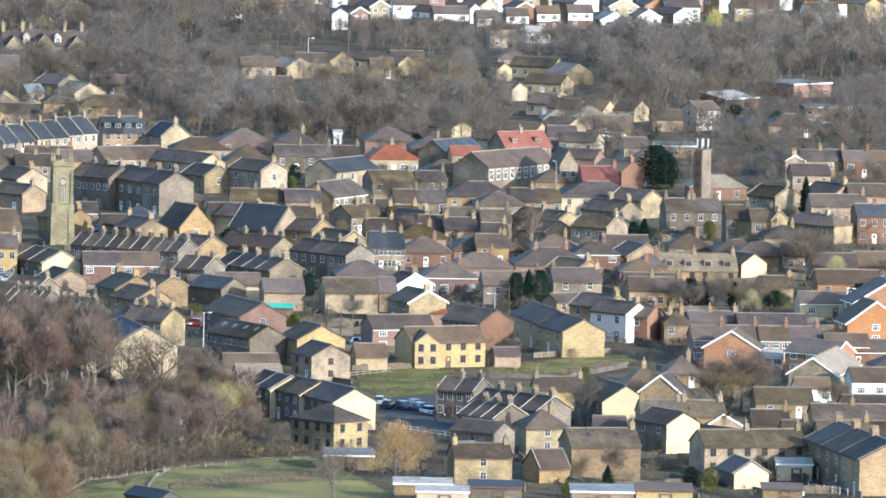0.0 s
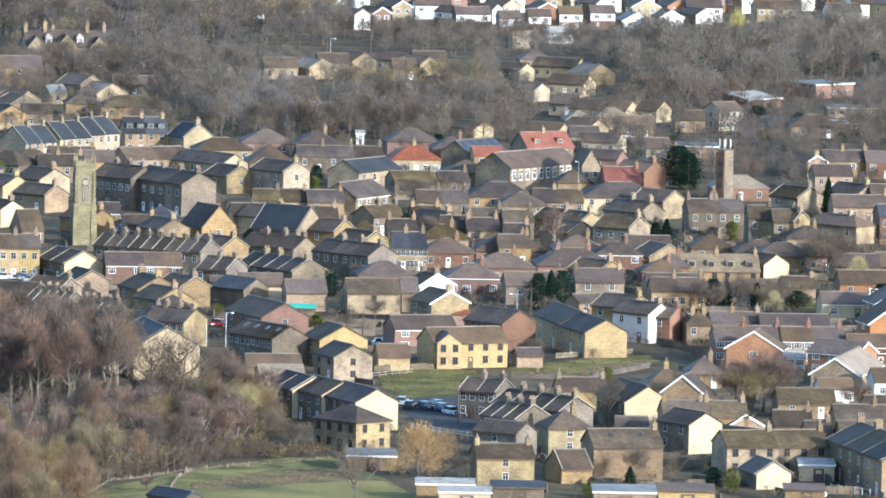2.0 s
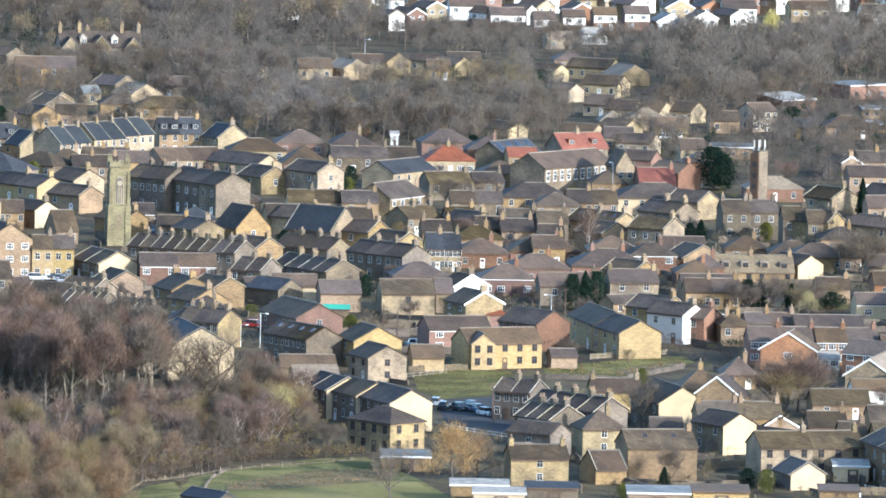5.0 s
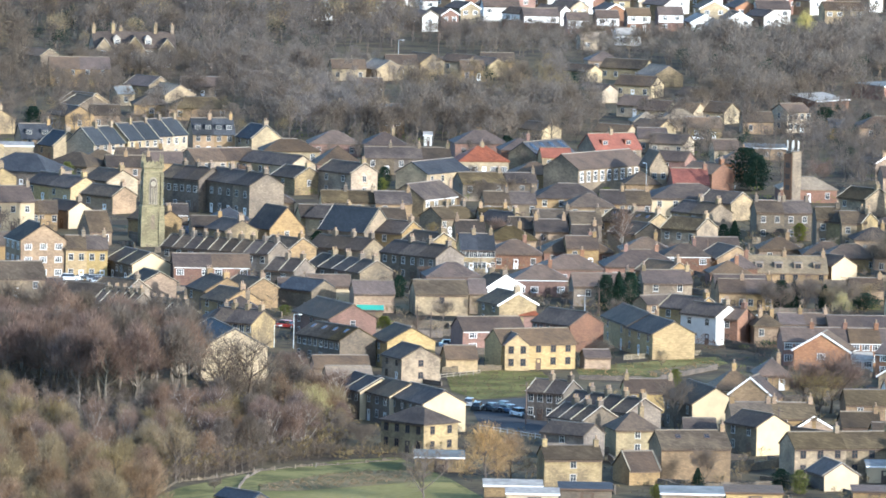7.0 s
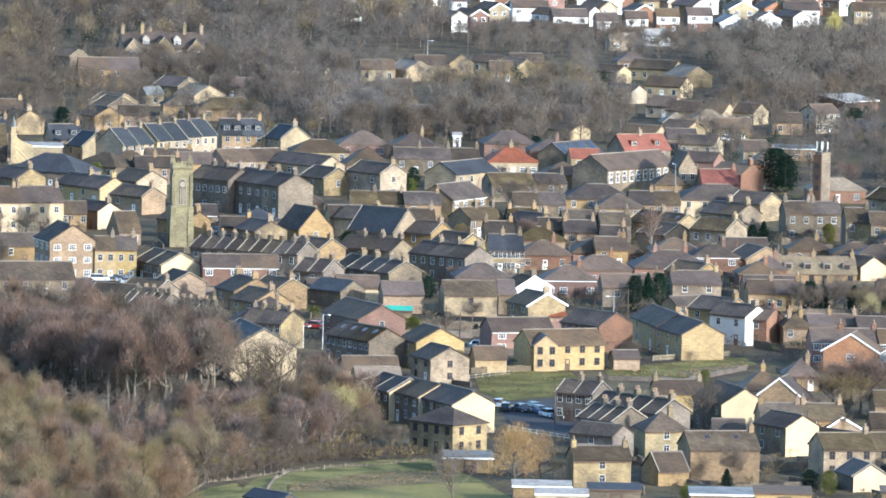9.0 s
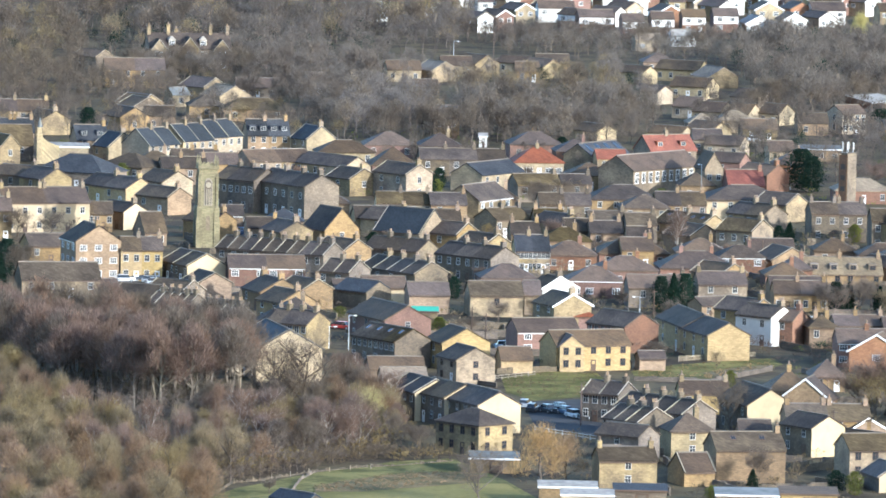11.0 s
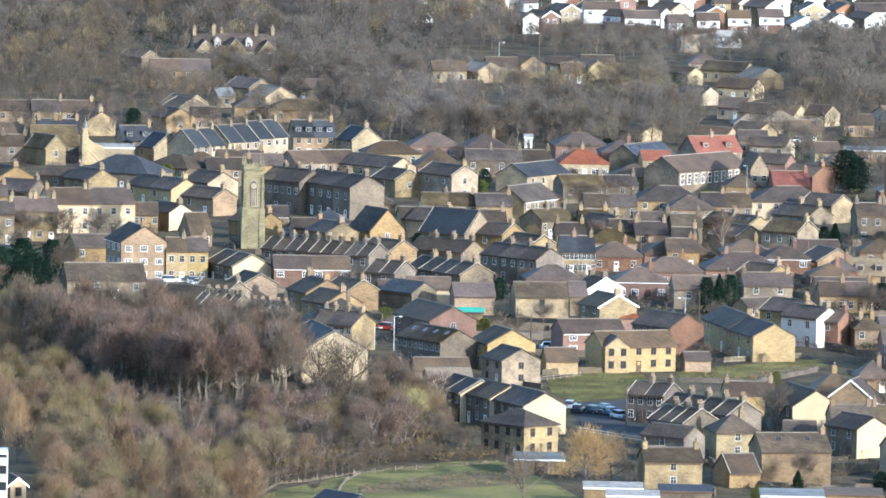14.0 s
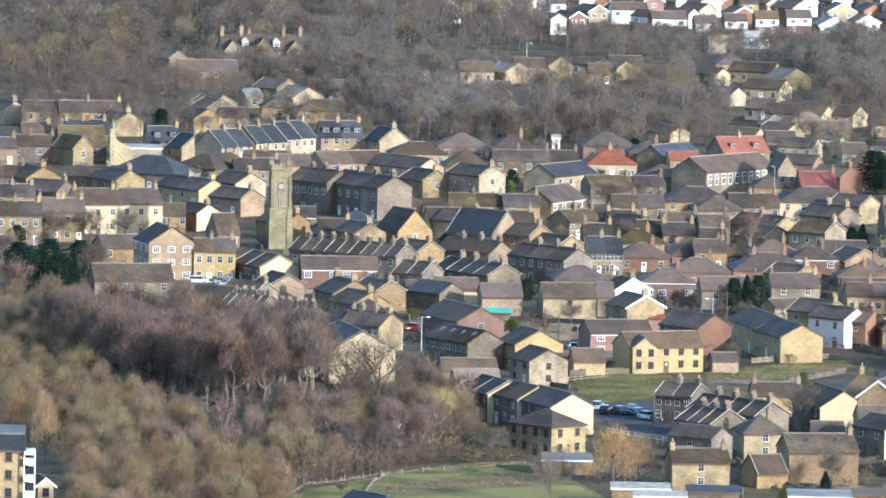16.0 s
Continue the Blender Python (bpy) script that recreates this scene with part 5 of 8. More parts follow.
house(-67.0, 2806.6, -36.1, 9.0, 7.0, 4.3, wall="b", gable="w", roof="n", frames="V", front=1, side=1, stacks=0, end=1, barge="white")
house(-49.7, 2796.8, 8.1, 3.3, 7.0, 4.3, wall="w", roof="n", frames="V", front=1, side=1, stacks=0, end=0)
house(-43.6, 2796.4, 8.1, 4.3, 7.0, 4.3, wall="r", roof="n", frames="V", front=1, side=1, stacks=0, end=0)
house(-34.0, 2805.4, 8.1, 4.5, 7.0, 4.3, wall="w", roof="n", frames="V", front=1, side=1, stacks=0, end=0)
house(-33.1, 2821.9, -34.6, 9.0, 7.0, 4.3, wall="b", gable="w", roof="n", frames="V", front=1, side=1, stacks=0, end=1, barge="white")
house(-16.1, 2823.1, 8.2, 6.2, 7.0, 4.3, wall="w", roof="n", frames="V", front=1, side=1, stacks=0, end=0)
house(-11.8, 2831.3, -56.2, 9.0, 7.0, 4.3, wall="r", roof="n", frames="V", front=1, side=1, stacks=0, end=1, barge="white")
house(-4.6, 2832.7, -36.4, 9.0, 7.0, 4.3, wall="b", gable="w", roof="n", frames="V", front=1, side=1, stacks=0, end=1, barge="white")
house(5.3, 2832.2, -58.7, 9.0, 7.0, 4.3, wall="b", gable="w", roof="n", frames="V", front=1, side=1, stacks=0, end=1, barge="white")
house(22.0, 2826.2, 8.2, 5.0, 7.0, 4.3, wall="p", roof="n", frames="V", front=1, side=1, stacks=0, end=0)
house(24.2, 2833.5, -53.9, 9.0, 7.0, 4.3, wall="p", roof="n", frames="V", front=1, side=1, stacks=0, end=1, barge="white")
house(33.2, 2841.8, -43.7, 9.0, 7.0, 4.3, wall="b", gable="w", roof="n", frames="V", front=1, side=1, stacks=0, end=1, barge="white")
house(43.5, 2851.7, -52.1, 9.0, 7.0, 4.3, wall="b", gable="w", roof="n", frames="V", front=1, side=1, stacks=0, end=1, barge="white")
house(56.6, 2836.3, 8.2, 4.2, 7.0, 4.3, wall="r", roof="n", frames="V", front=1, side=1, stacks=0, end=0)
house(59.9, 2861.0, -65.7, 9.0, 7.0, 4.3, wall="p", roof="n", frames="V", front=1, side=1, stacks=0, end=1, barge="white")
house(65.7, 2850.0, -31.7, 9.0, 7.0, 4.3, wall="r", roof="n", frames="V", front=1, side=1, stacks=0, end=1, barge="white")
house(73.4, 2850.7, -38.5, 9.0, 7.0, 4.3, wall="b", gable="w", roof="n", frames="V", front=1, side=1, stacks=0, end=1, barge="white")
house(88.6, 2848.1, 8.3, 6.6, 7.0, 4.3, wall="r", roof="n", frames="V", front=1, side=1, stacks=0, end=0)
house(91.4, 2868.3, -35.3, 9.0, 7.0, 4.3, wall="b", gable="w", roof="n", frames="V", front=1, side=1, stacks=0, end=1, barge="white")
house(103.5, 2877.3, -70.2, 9.0, 7.0, 4.3, wall="r", roof="n", frames="V", front=1, side=1, stacks=0, end=1, barge="white")
house(107.7, 2868.5, -33.6, 9.0, 7.0, 4.3, wall="b", gable="w", roof="n", frames="V", front=1, side=1, stacks=0, end=1, barge="white")
house(116.1, 2880.3, -35.5, 9.0, 7.0, 4.3, wall="b", gable="w", roof="n", frames="V", front=1, side=1, stacks=0, end=1, barge="white")
house(129.3, 2866.0, 8.3, 4.1, 7.0, 4.3, wall="w", roof="n", frames="V", front=1, side=1, stacks=0, end=0)
house(132.4, 2884.7, -50.8, 9.0, 7.0, 4.3, wall="b", gable="w", roof="n", frames="V", front=1, side=1, stacks=0, end=1, barge="white")
house(-79.5, 2844.2, -41.9, 9.0, 7.0, 4.3, wall="p", roof="n", frames="V", front=1, side=1, stacks=0, end=1, barge="white")
house(-70.5, 2842.3, -45.7, 9.0, 7.0, 4.3, wall="p", roof="n", frames="V", front=1, side=1, stacks=0, end=1, barge="white")
house(-61.3, 2851.2, -43.9, 9.0, 7.0, 4.3, wall="p", roof="n", frames="V", front=1, side=1, stacks=0, end=1, barge="white")
house(-47.7, 2836.4, 8.2, 4.2, 7.0, 4.3, wall="w", roof="n", frames="V", front=1, side=1, stacks=0, end=0)
house(-47.1, 2844.7, -36.6, 9.0, 7.0, 4.3, wall="b", gable="w", roof="n", frames="V", front=1, side=1, stacks=0, end=1, barge="white")
house(-32.3, 2839.4, 8.2, 3.7, 7.0, 4.3, wall="p", roof="n", frames="V", front=1, side=1, stacks=0, end=0)
house(-24.1, 2859.4, 8.3, 6.3, 7.0, 4.3, wall="r", roof="n", frames="V", front=1, side=1, stacks=0, end=0)
house(-14.4, 2857.4, 8.3, 4.9, 7.0, 4.3, wall="w", roof="n", frames="V", front=1, side=1, stacks=0, end=0)
house(-4.8, 2852.5, 8.3, 6.1, 7.0, 4.3, wall="w", roof="n", frames="V", front=1, side=1, stacks=0, end=0)
house(5.3, 2864.8, 8.3, 5.6, 7.0, 4.3, wall="w", roof="n", frames="V", front=1, side=1, stacks=0, end=0)
house(8.4, 2869.1, -46.2, 9.0, 7.0, 4.3, wall="r", roof="n", frames="V", front=1, side=1, stacks=0, end=1, barge="white")
house(18.3, 2873.6, -66.2, 9.0, 7.0, 4.3, wall="b", gable="w", roof="n", frames="V", front=1, side=1, stacks=0, end=1, barge="white")
house(30.5, 2871.5, 8.3, 4.1, 7.0, 4.3, wall="p", roof="n", frames="V", front=1, side=1, stacks=0, end=0)
house(36.3, 2889.0, -66.9, 9.0, 7.0, 4.3, wall="b", gable="w", roof="n", frames="V", front=1, side=1, stacks=0, end=1, barge="white")
house(43.3, 2888.3, -50.8, 9.0, 7.0, 4.3, wall="b", gable="w", roof="n", frames="V", front=1, side=1, stacks=0, end=1, barge="white")
house(53.1, 2897.0, -41.0, 9.0, 7.0, 4.3, wall="r", roof="n", frames="V", front=1, side=1, stacks=0, end=1, barge="white")
house(70.2, 2880.7, 8.4, 3.9, 7.0, 4.3, wall="w", roof="n", frames="V", front=1, side=1, stacks=0, end=0)
house(79.0, 2898.3, 8.4, 6.0, 7.0, 4.3, wall="p", roof="n", frames="V", front=1, side=1, stacks=0, end=0)
house(81.2, 2893.9, -51.0, 9.0, 7.0, 4.3, wall="r", roof="n", frames="V", front=1, side=1, stacks=0, end=1, barge="white")
house(89.4, 2895.6, -32.3, 9.0, 7.0, 4.3, wall="b", gable="w", roof="n", frames="V", front=1, side=1, stacks=0, end=1, barge="white")
house(97.6, 2909.9, -29.3, 9.0, 7.0, 4.3, wall="b", gable="w", roof="n", frames="V", front=1, side=1, stacks=0, end=1, barge="white")
house(106.8, 2914.6, -43.2, 9.0, 7.0, 4.3, wall="p", roof="n", frames="V", front=1, side=1, stacks=0, end=1, barge="white")
house(119.7, 2920.4, -72.8, 9.0, 7.0, 4.3, wall="b", gable="w", roof="n", frames="V", front=1, side=1, stacks=0, end=1, barge="white")
house(133.7, 2913.2, 8.5, 6.6, 7.0, 4.3, wall="p", roof="n", frames="V", front=1, side=1, stacks=0, end=0)
house(145.2, 2911.7, 8.5, 4.9, 7.0, 4.3, wall="w", roof="n", frames="V", front=1, side=1, stacks=0, end=0)
house(-75.4, 2880.2, 8.4, 3.9, 7.0, 4.3, wall="w", roof="n", frames="V", front=1, side=1, stacks=0, end=0)
house(-73.8, 2881.5, -55.2, 9.0, 7.0, 4.3, wall="p", roof="n", frames="V", front=1, side=1, stacks=0, end=1, barge="white")
house(-63.1, 2897.5, -71.3, 9.0, 7.0, 4.3, wall="r", roof="n", frames="V", front=1, side=1, stacks=0, end=1, barge="white")
house(-56.3, 2886.5, -32.2, 9.0, 7.0, 4.3, wall="p", roof="n", frames="V", front=1, side=1, stacks=0, end=1, barge="white")
house(-40.5, 2893.6, 8.4, 5.2, 7.0, 4.3, wall="w", roof="n", frames="V", front=1, side=1, stacks=0, end=0)
house(-39.4, 2908.1, -37.6, 9.0, 7.0, 4.3, wall="r", roof="n", frames="V", front=1, side=1, stacks=0, end=1, barge="white")
house(-25.6, 2890.5, 8.4, 6.5, 7.0, 4.3, wall="p", roof="n", frames="V", front=1, side=1, stacks=0, end=0)
house(-14.8, 2897.6, 8.4, 6.7, 7.0, 4.3, wall="p", roof="n", frames="V", front=1, side=1, stacks=0, end=0)
house(-4.4, 2895.7, 8.4, 4.0, 7.0, 4.3, wall="w", roof="n", frames="V", front=1, side=1, stacks=0, end=0)
house(3.0, 2904.3, 8.4, 5.0, 7.0, 4.3, wall="w", roof="n", frames="V", front=1, side=1, stacks=0, end=0)
house(5.6, 2916.7, -39.5, 9.0, 7.0, 4.3, wall="b", gable="w", roof="n", frames="V", front=1, side=1, stacks=0, end=1, barge="white")
house(15.2, 2924.2, -54.0, 9.0, 7.0, 4.3, wall="b", gable="w", roof="n", frames="V", front=1, side=1, stacks=0, end=1, barge="white")
house(32.0, 2921.3, 8.5, 4.2, 7.0, 4.3, wall="w", roof="n", frames="V", front=1, side=1, stacks=0, end=0)
house(31.5, 2916.8, -29.3, 9.0, 7.0, 4.3, wall="r", roof="n", frames="V", front=1, side=1, stacks=0, end=1, barge="white")
house(44.4, 2938.6, -62.5, 9.0, 7.0, 4.3, wall="b", gable="w", roof="n", frames="V", front=1, side=1, stacks=0, end=1, barge="white")
house(55.8, 2942.7, -54.5, 9.0, 7.0, 4.3, wall="b", gable="w", roof="n", frames="V", front=1, side=1, stacks=0, end=1, barge="white")
house(67.0, 2935.5, -65.6, 9.0, 7.0, 4.3, wall="r", roof="n", frames="V", front=1, side=1, stacks=0, end=1, barge="white")
house(82.1, 2931.6, 8.5, 6.5, 7.0, 4.3, wall="p", roof="n", frames="V", front=1, side=1, stacks=0, end=0)
house(85.9, 2951.0, -48.0, 9.0, 7.0, 4.3, wall="b", gable="w", roof="n", frames="V", front=1, side=1, stacks=0, end=1, barge="white")
house(102.2, 2939.3, 8.5, 5.2, 7.0, 4.3, wall="p", roof="n", frames="V", front=1, side=1, stacks=0, end=0)
house(105.0, 2955.0, -44.0, 9.0, 7.0, 4.3, wall="b", gable="w", roof="n", frames="V", front=1, side=1, stacks=0, end=1, barge="white")
house(120.9, 2949.4, 8.6, 4.4, 7.0, 4.3, wall="p", roof="n", frames="V", front=1, side=1, stacks=0, end=0)
house(124.0, 2971.1, -42.3, 9.0, 7.0, 4.3, wall="r", roof="n", frames="V", front=1, side=1, stacks=0, end=1, barge="white")
house(139.1, 2956.4, 8.6, 5.3, 7.0, 4.3, wall="w", roof="n", frames="V", front=1, side=1, stacks=0, end=0)
house(140.8, 2973.8, -33.3, 9.0, 7.0, 4.3, wall="p", roof="n", frames="V", front=1, side=1, stacks=0, end=1, barge="white")
house(-111.2, 1880.1, 12.8, 15.7, 9.0, 3.8, wall="s", roof="m", frames="W", pitch=33, front=4, stacks=0, end=0)
house(-106.5, 1930.8, -70.2, 10.7, 9.5, 8, wall="b", roof="k", frames="V", pitch=33, front=3, side=3, stacks=1, end=1)
terrace(2, -93.9, 1923.4, 6.5, 8.4, 8.0, 6.4, wall="y", roof="k", frames="W", front=2, stacks=1, end=0, group="terraced row Bz")
terrace(2, -124.2, 2030.4, 18.6, 18.9, 9.0, 6.4, wall="c", roof="n", frames="W", pitch=32, front=3, stacks=2, end=0, group="terraced row Ca")
terrace(3, -144.2, 1998.3, 7.5, 14.7, 9.0, 6.4, wall="s", roof="k", front=2, stacks=1, end=0, group="terraced row Cb")
terrace(2, -131.0, 2009.4, 7.6, 9.8, 9.0, 6.4, wall="s", roof="n", front=2, stacks=2, end=0, group="terraced row Cc")
terrace(2, -109.4, 2037.3, 6.0, 8.0, 8.0, 3.9, wall="b", roof="k", frames="W", front=3, stacks=0, end=0, group="terraced row Cd")
house(-105.4, 2049.9, -47.8, 9.0, 6.5, 3.9, wall="d", gable="c", roof="k", front=2, stacks=1, end=1)
house(-92.9, 2004.2, 20.7, 4.8, 8.0, 3, wall="b", roof="k", name="chapel", pitch=44, front=2, stacks=0, end=0, door=False)
house(-127.2, 2132.3, -51.5, 9.0, 8.0, 3.9, wall="s", roof="k", front=1, stacks=1, end=1)
house(-133.2, 2138.2, -30.2, 9.0, 7.0, 3.9, wall="d", roof="k", front=1, stacks=1, end=1)
house(-125.0, 2152.3, -24.9, 17.3, 12.0, 3.9, shape="hip", wall="d", roof="b", pitch=30, front=4, stacks=0, end=1)
terrace(2, -112.4, 2117.2, -50.8, 16.5, 8.0, 3.9, wall="y", roof="k", front=2, side=1, stacks=1, end=1, group="terraced row Ce")
house(-111.5, 2169.9, -30.6, 11.8, 10.0, 3.9, shape="hip", wall="d", roof="k", front=3, stacks=0, end=1)
house(-140.2, 2222.7, 10.6, 10.9, 10.0, 3.9, wall="d", roof="m", name="chapel", pitch=40, front=2, stacks=0, end=0, door=False)
house(-141.8, 2220.8, -53.7, 9.0, 5.5, 3.9, wall="s", roof="m", name="chapel_wing", pitch=45, front=0, side=1, stacks=0, end=1, cope=True, door=False)
flat(-127.9, 2219.7, 3.7, 11.5, 8.0, 3.9, wall="p", roof="w", name="hall", front=4, fall=0.3)
terrace(2, -140.5, 2246.9, 7.6, 9.9, 8.0, 5, wall="b", roof="b", pitch=36, front=2, stacks=2, end=0, group="terraced row Cf")
house(-120.0, 2236.6, 15.3, 7.6, 8.0, 4.4, wall="b", roof="b", pitch=38, front=2, stacks=1, dormers=2, end=0)
house(-115.8, 2229.0, -56.6, 7.1, 8.0, 3.9, wall="p", roof="b", pitch=38, front=2, stacks=1, end=1, cope=True)
house(-146.4, 2133.0, -56.7, 9.0, 9.0, 3.9, wall="b", roof="k", front=1, stacks=1, end=1)
terrace(2, -151.3, 2128.9, 9.0, 9.7, 8.0, 3.9, wall="d", roof="k", front=2, stacks=1, end=0, group="terraced row Cg")
terrace(3, -148.7, 2076.5, 8.8, 12.6, 8.0, 3.9, wall="b", roof="k", front=2, stacks=1, end=0, group="terraced row Ch")
house(-140.3, 2095.0, -29.5, 9.0, 8.0, 3.9, wall="d", roof="k", front=2, stacks=1, end=1)
terrace(2, -151.0, 2219.3, 9.4, 10.1, 8.0, 3.9, wall="d", roof="k", front=2, stacks=1, end=0, group="terraced row Ci")
house(-150.9, 2251.6, 9.6, 7.0, 8.0, 4.4, wall="s", roof="n", front=2, stacks=1, end=0)
house(-155.9, 2210.8, 9.4, 6.6, 8.0, 3.9, wall="b", roof="n", front=2, stacks=1, end=0)
house(-166.1, 2343.2, -55.7, 9.0, 6.0, 4, wall="p", roof="n", front=0, stacks=1, end=1)
house(-156.2, 2329.7, 5.9, 8.0, 8.0, 4, wall="b", roof="n", front=2, stacks=0, end=0)
terrace(2, -147.1, 2328.9, 7.0, 15.2, 9.0, 4, wall="s", roof="n", front=3, stacks=1, end=0, group="terraced row Cj")
house(-137.2, 2312.8, -58.1, 9.0, 8.0, 3.6, wall="s", roof="m", front=0, stacks=1, end=1)
house(-117.4, 2364.2, -59.7, 9.0, 9.0, 3.4, wall="s", roof="n", stacks=0, end=1, cope=True)
house(-119.0, 2332.9, -58.9, 9.0, 8.0, 3.4, wall="b", roof="k", side=1, stacks=0, end=1)
house(-108.3, 2331.0, 7.9, 7.2, 8.0, 3.4, wall="b", roof="k", front=2, stacks=0, end=0)
terrace(2, -125.8, 2474.3, 6.7, 15.6, 10.0, 4.6, wall="b", roof="n", front=2, stacks=0, end=0, group="terraced row Ck")
house(-137.5, 2536.2, -44.1, 9.0, 6.0, 4, wall="s", roof="n", stacks=0, end=1, cope=True)
house(-135.9, 1945.8, 6.6, 4.4, 8.0, 3.9, wall="s", roof="k", front=2, stacks=1, end=0)
house(-132.4, 1928.5, -45.1, 9.0, 8.0, 3.9, wall="d", roof="b", front=2, stacks=0, end=1)
house(-114.1, 1954.6, 18.5, 9.0, 8.0, 3.9, wall="b", roof="k", front=3, stacks=0, end=0)
house(-91.6, 1851.2, -23.8, 9.0, 7.0, 4, wall="d", roof="k", front=1, stacks=0, end=1, cope=True)
house(-92.0, 1870.0, 7.6, 6.2, 5.0, 2.4, wall="b", roof="n", name="garage", front=0, stacks=0, end=0, door=False)
house(-96.2, 1888.3, 9.6, 3.6, 4.0, 2.2, wall="b", roof="k", name="shed", front=0, stacks=0, end=0, door=False)
house(-85.9, 1863.8, -36.4, 9.0, 7.0, 4, wall="d", roof="k", front=1, stacks=1, end=1, cope=True)

# ---- fields, roads and yards ----
sheet("field", [(-65.9, 1516.8), (-56.5, 1555.1), (-45.3, 1579.2), (-31.8, 1601.0), (-22.0, 1608.3), (-12.6, 1575.7), (-6.8, 1548.6), (-4.5, 1464.1), (-71.5, 1451.5)], 0.05, GRASS, "short green pasture below the town", "field")
sheet("meadow", [(-43.5, 1551.1), (-36.3, 1555.9), (-27.3, 1563.5), (-20.0, 1570.8), (-12.5, 1570.7), (-7.7, 1545.2), (-43.0, 1533.3)], 0.1, PASTURE, "dry yellowish rough pasture", "field")
sheet("bank", [(-43.8, 1559.3), (-40.3, 1567.5), (-35.0, 1575.4), (-28.6, 1583.5), (-20.2, 1586.9), (-15.9, 1581.8), (-19.5, 1569.2), (-27.2, 1561.8), (-36.3, 1553.4), (-43.4, 1551.1)], 0.16, ROUGH, "brown rough grass bank between the pastures", "bank")
sheet("bank", [(21.4, 1763.2), (28.4, 1775.4), (34.3, 1782.1), (35.2, 1775.9), (29.2, 1759.7), (22.9, 1756.2)], 0.12, ROUGH, "brown rough grass bank between the lawns", "bank")
sheet("lawn", [(-15.4, 1747.6), (-6.2, 1760.1), (2.2, 1758.9), (4.2, 1741.7), (-0.8, 1714.2), (-8.9, 1706.4), (-14.1, 1719.3)], 0.05, GRASS, "rough grass slope between the houses", "lawn")
sheet("lawn", [(8.4, 1763.4), (16.9, 1778.1), (35.0, 1795.2), (36.9, 1782.7), (22.9, 1750.0), (9.4, 1751.1)], 0.05, GRASS, "grass bank below the yellow houses", "lawn")
sheet("lawn", [(62.7, 1937.8), (70.7, 1939.8), (69.3, 1898.6), (61.4, 1896.7)], 0.05, GRASS, "green garden lawn", "lawn")
sheet("road", [(-10.9, 1704.0), (2.2, 1712.8), (3.7, 1646.1), (-8.6, 1662.1)], 0.06, ASPHALT, "grey asphalt parking yard", "road")
sheet("road", [(-77.1, 1912.1), (-66.2, 1923.6), (-57.4, 1933.4), (-57.1, 1923.3), (-70.9, 1899.9)], 0.06, ASPHALT, "grey asphalt street", "road")
sheet("road", [(-79.5, 2055.4), (-71.4, 2066.3), (-57.2, 2002.2), (-64.2, 2000.4)], 0.06, ASPHALT, "grey asphalt street", "road")

# ---- church tower ----
def arch(w, z0, z1, thick):
    """A pointed arch w wide from z0 to z1, flat in x and z, thick in depth towards -y."""
    spring = z1 - 0.9 * w
    side = [(w / 2 * math.cos(q) ** 0.8, spring + (z1 - spring) * math.sin(q)) for q in (0.0, 0.4, 0.8, 1.2)]
    outline = [(w / 2, z0)] + side + [(0.0, z1)] + [(-x, z) for x, z in reversed(side)] + [(-w / 2, z0)]
    return Solid().prism(outline, 0, thick)


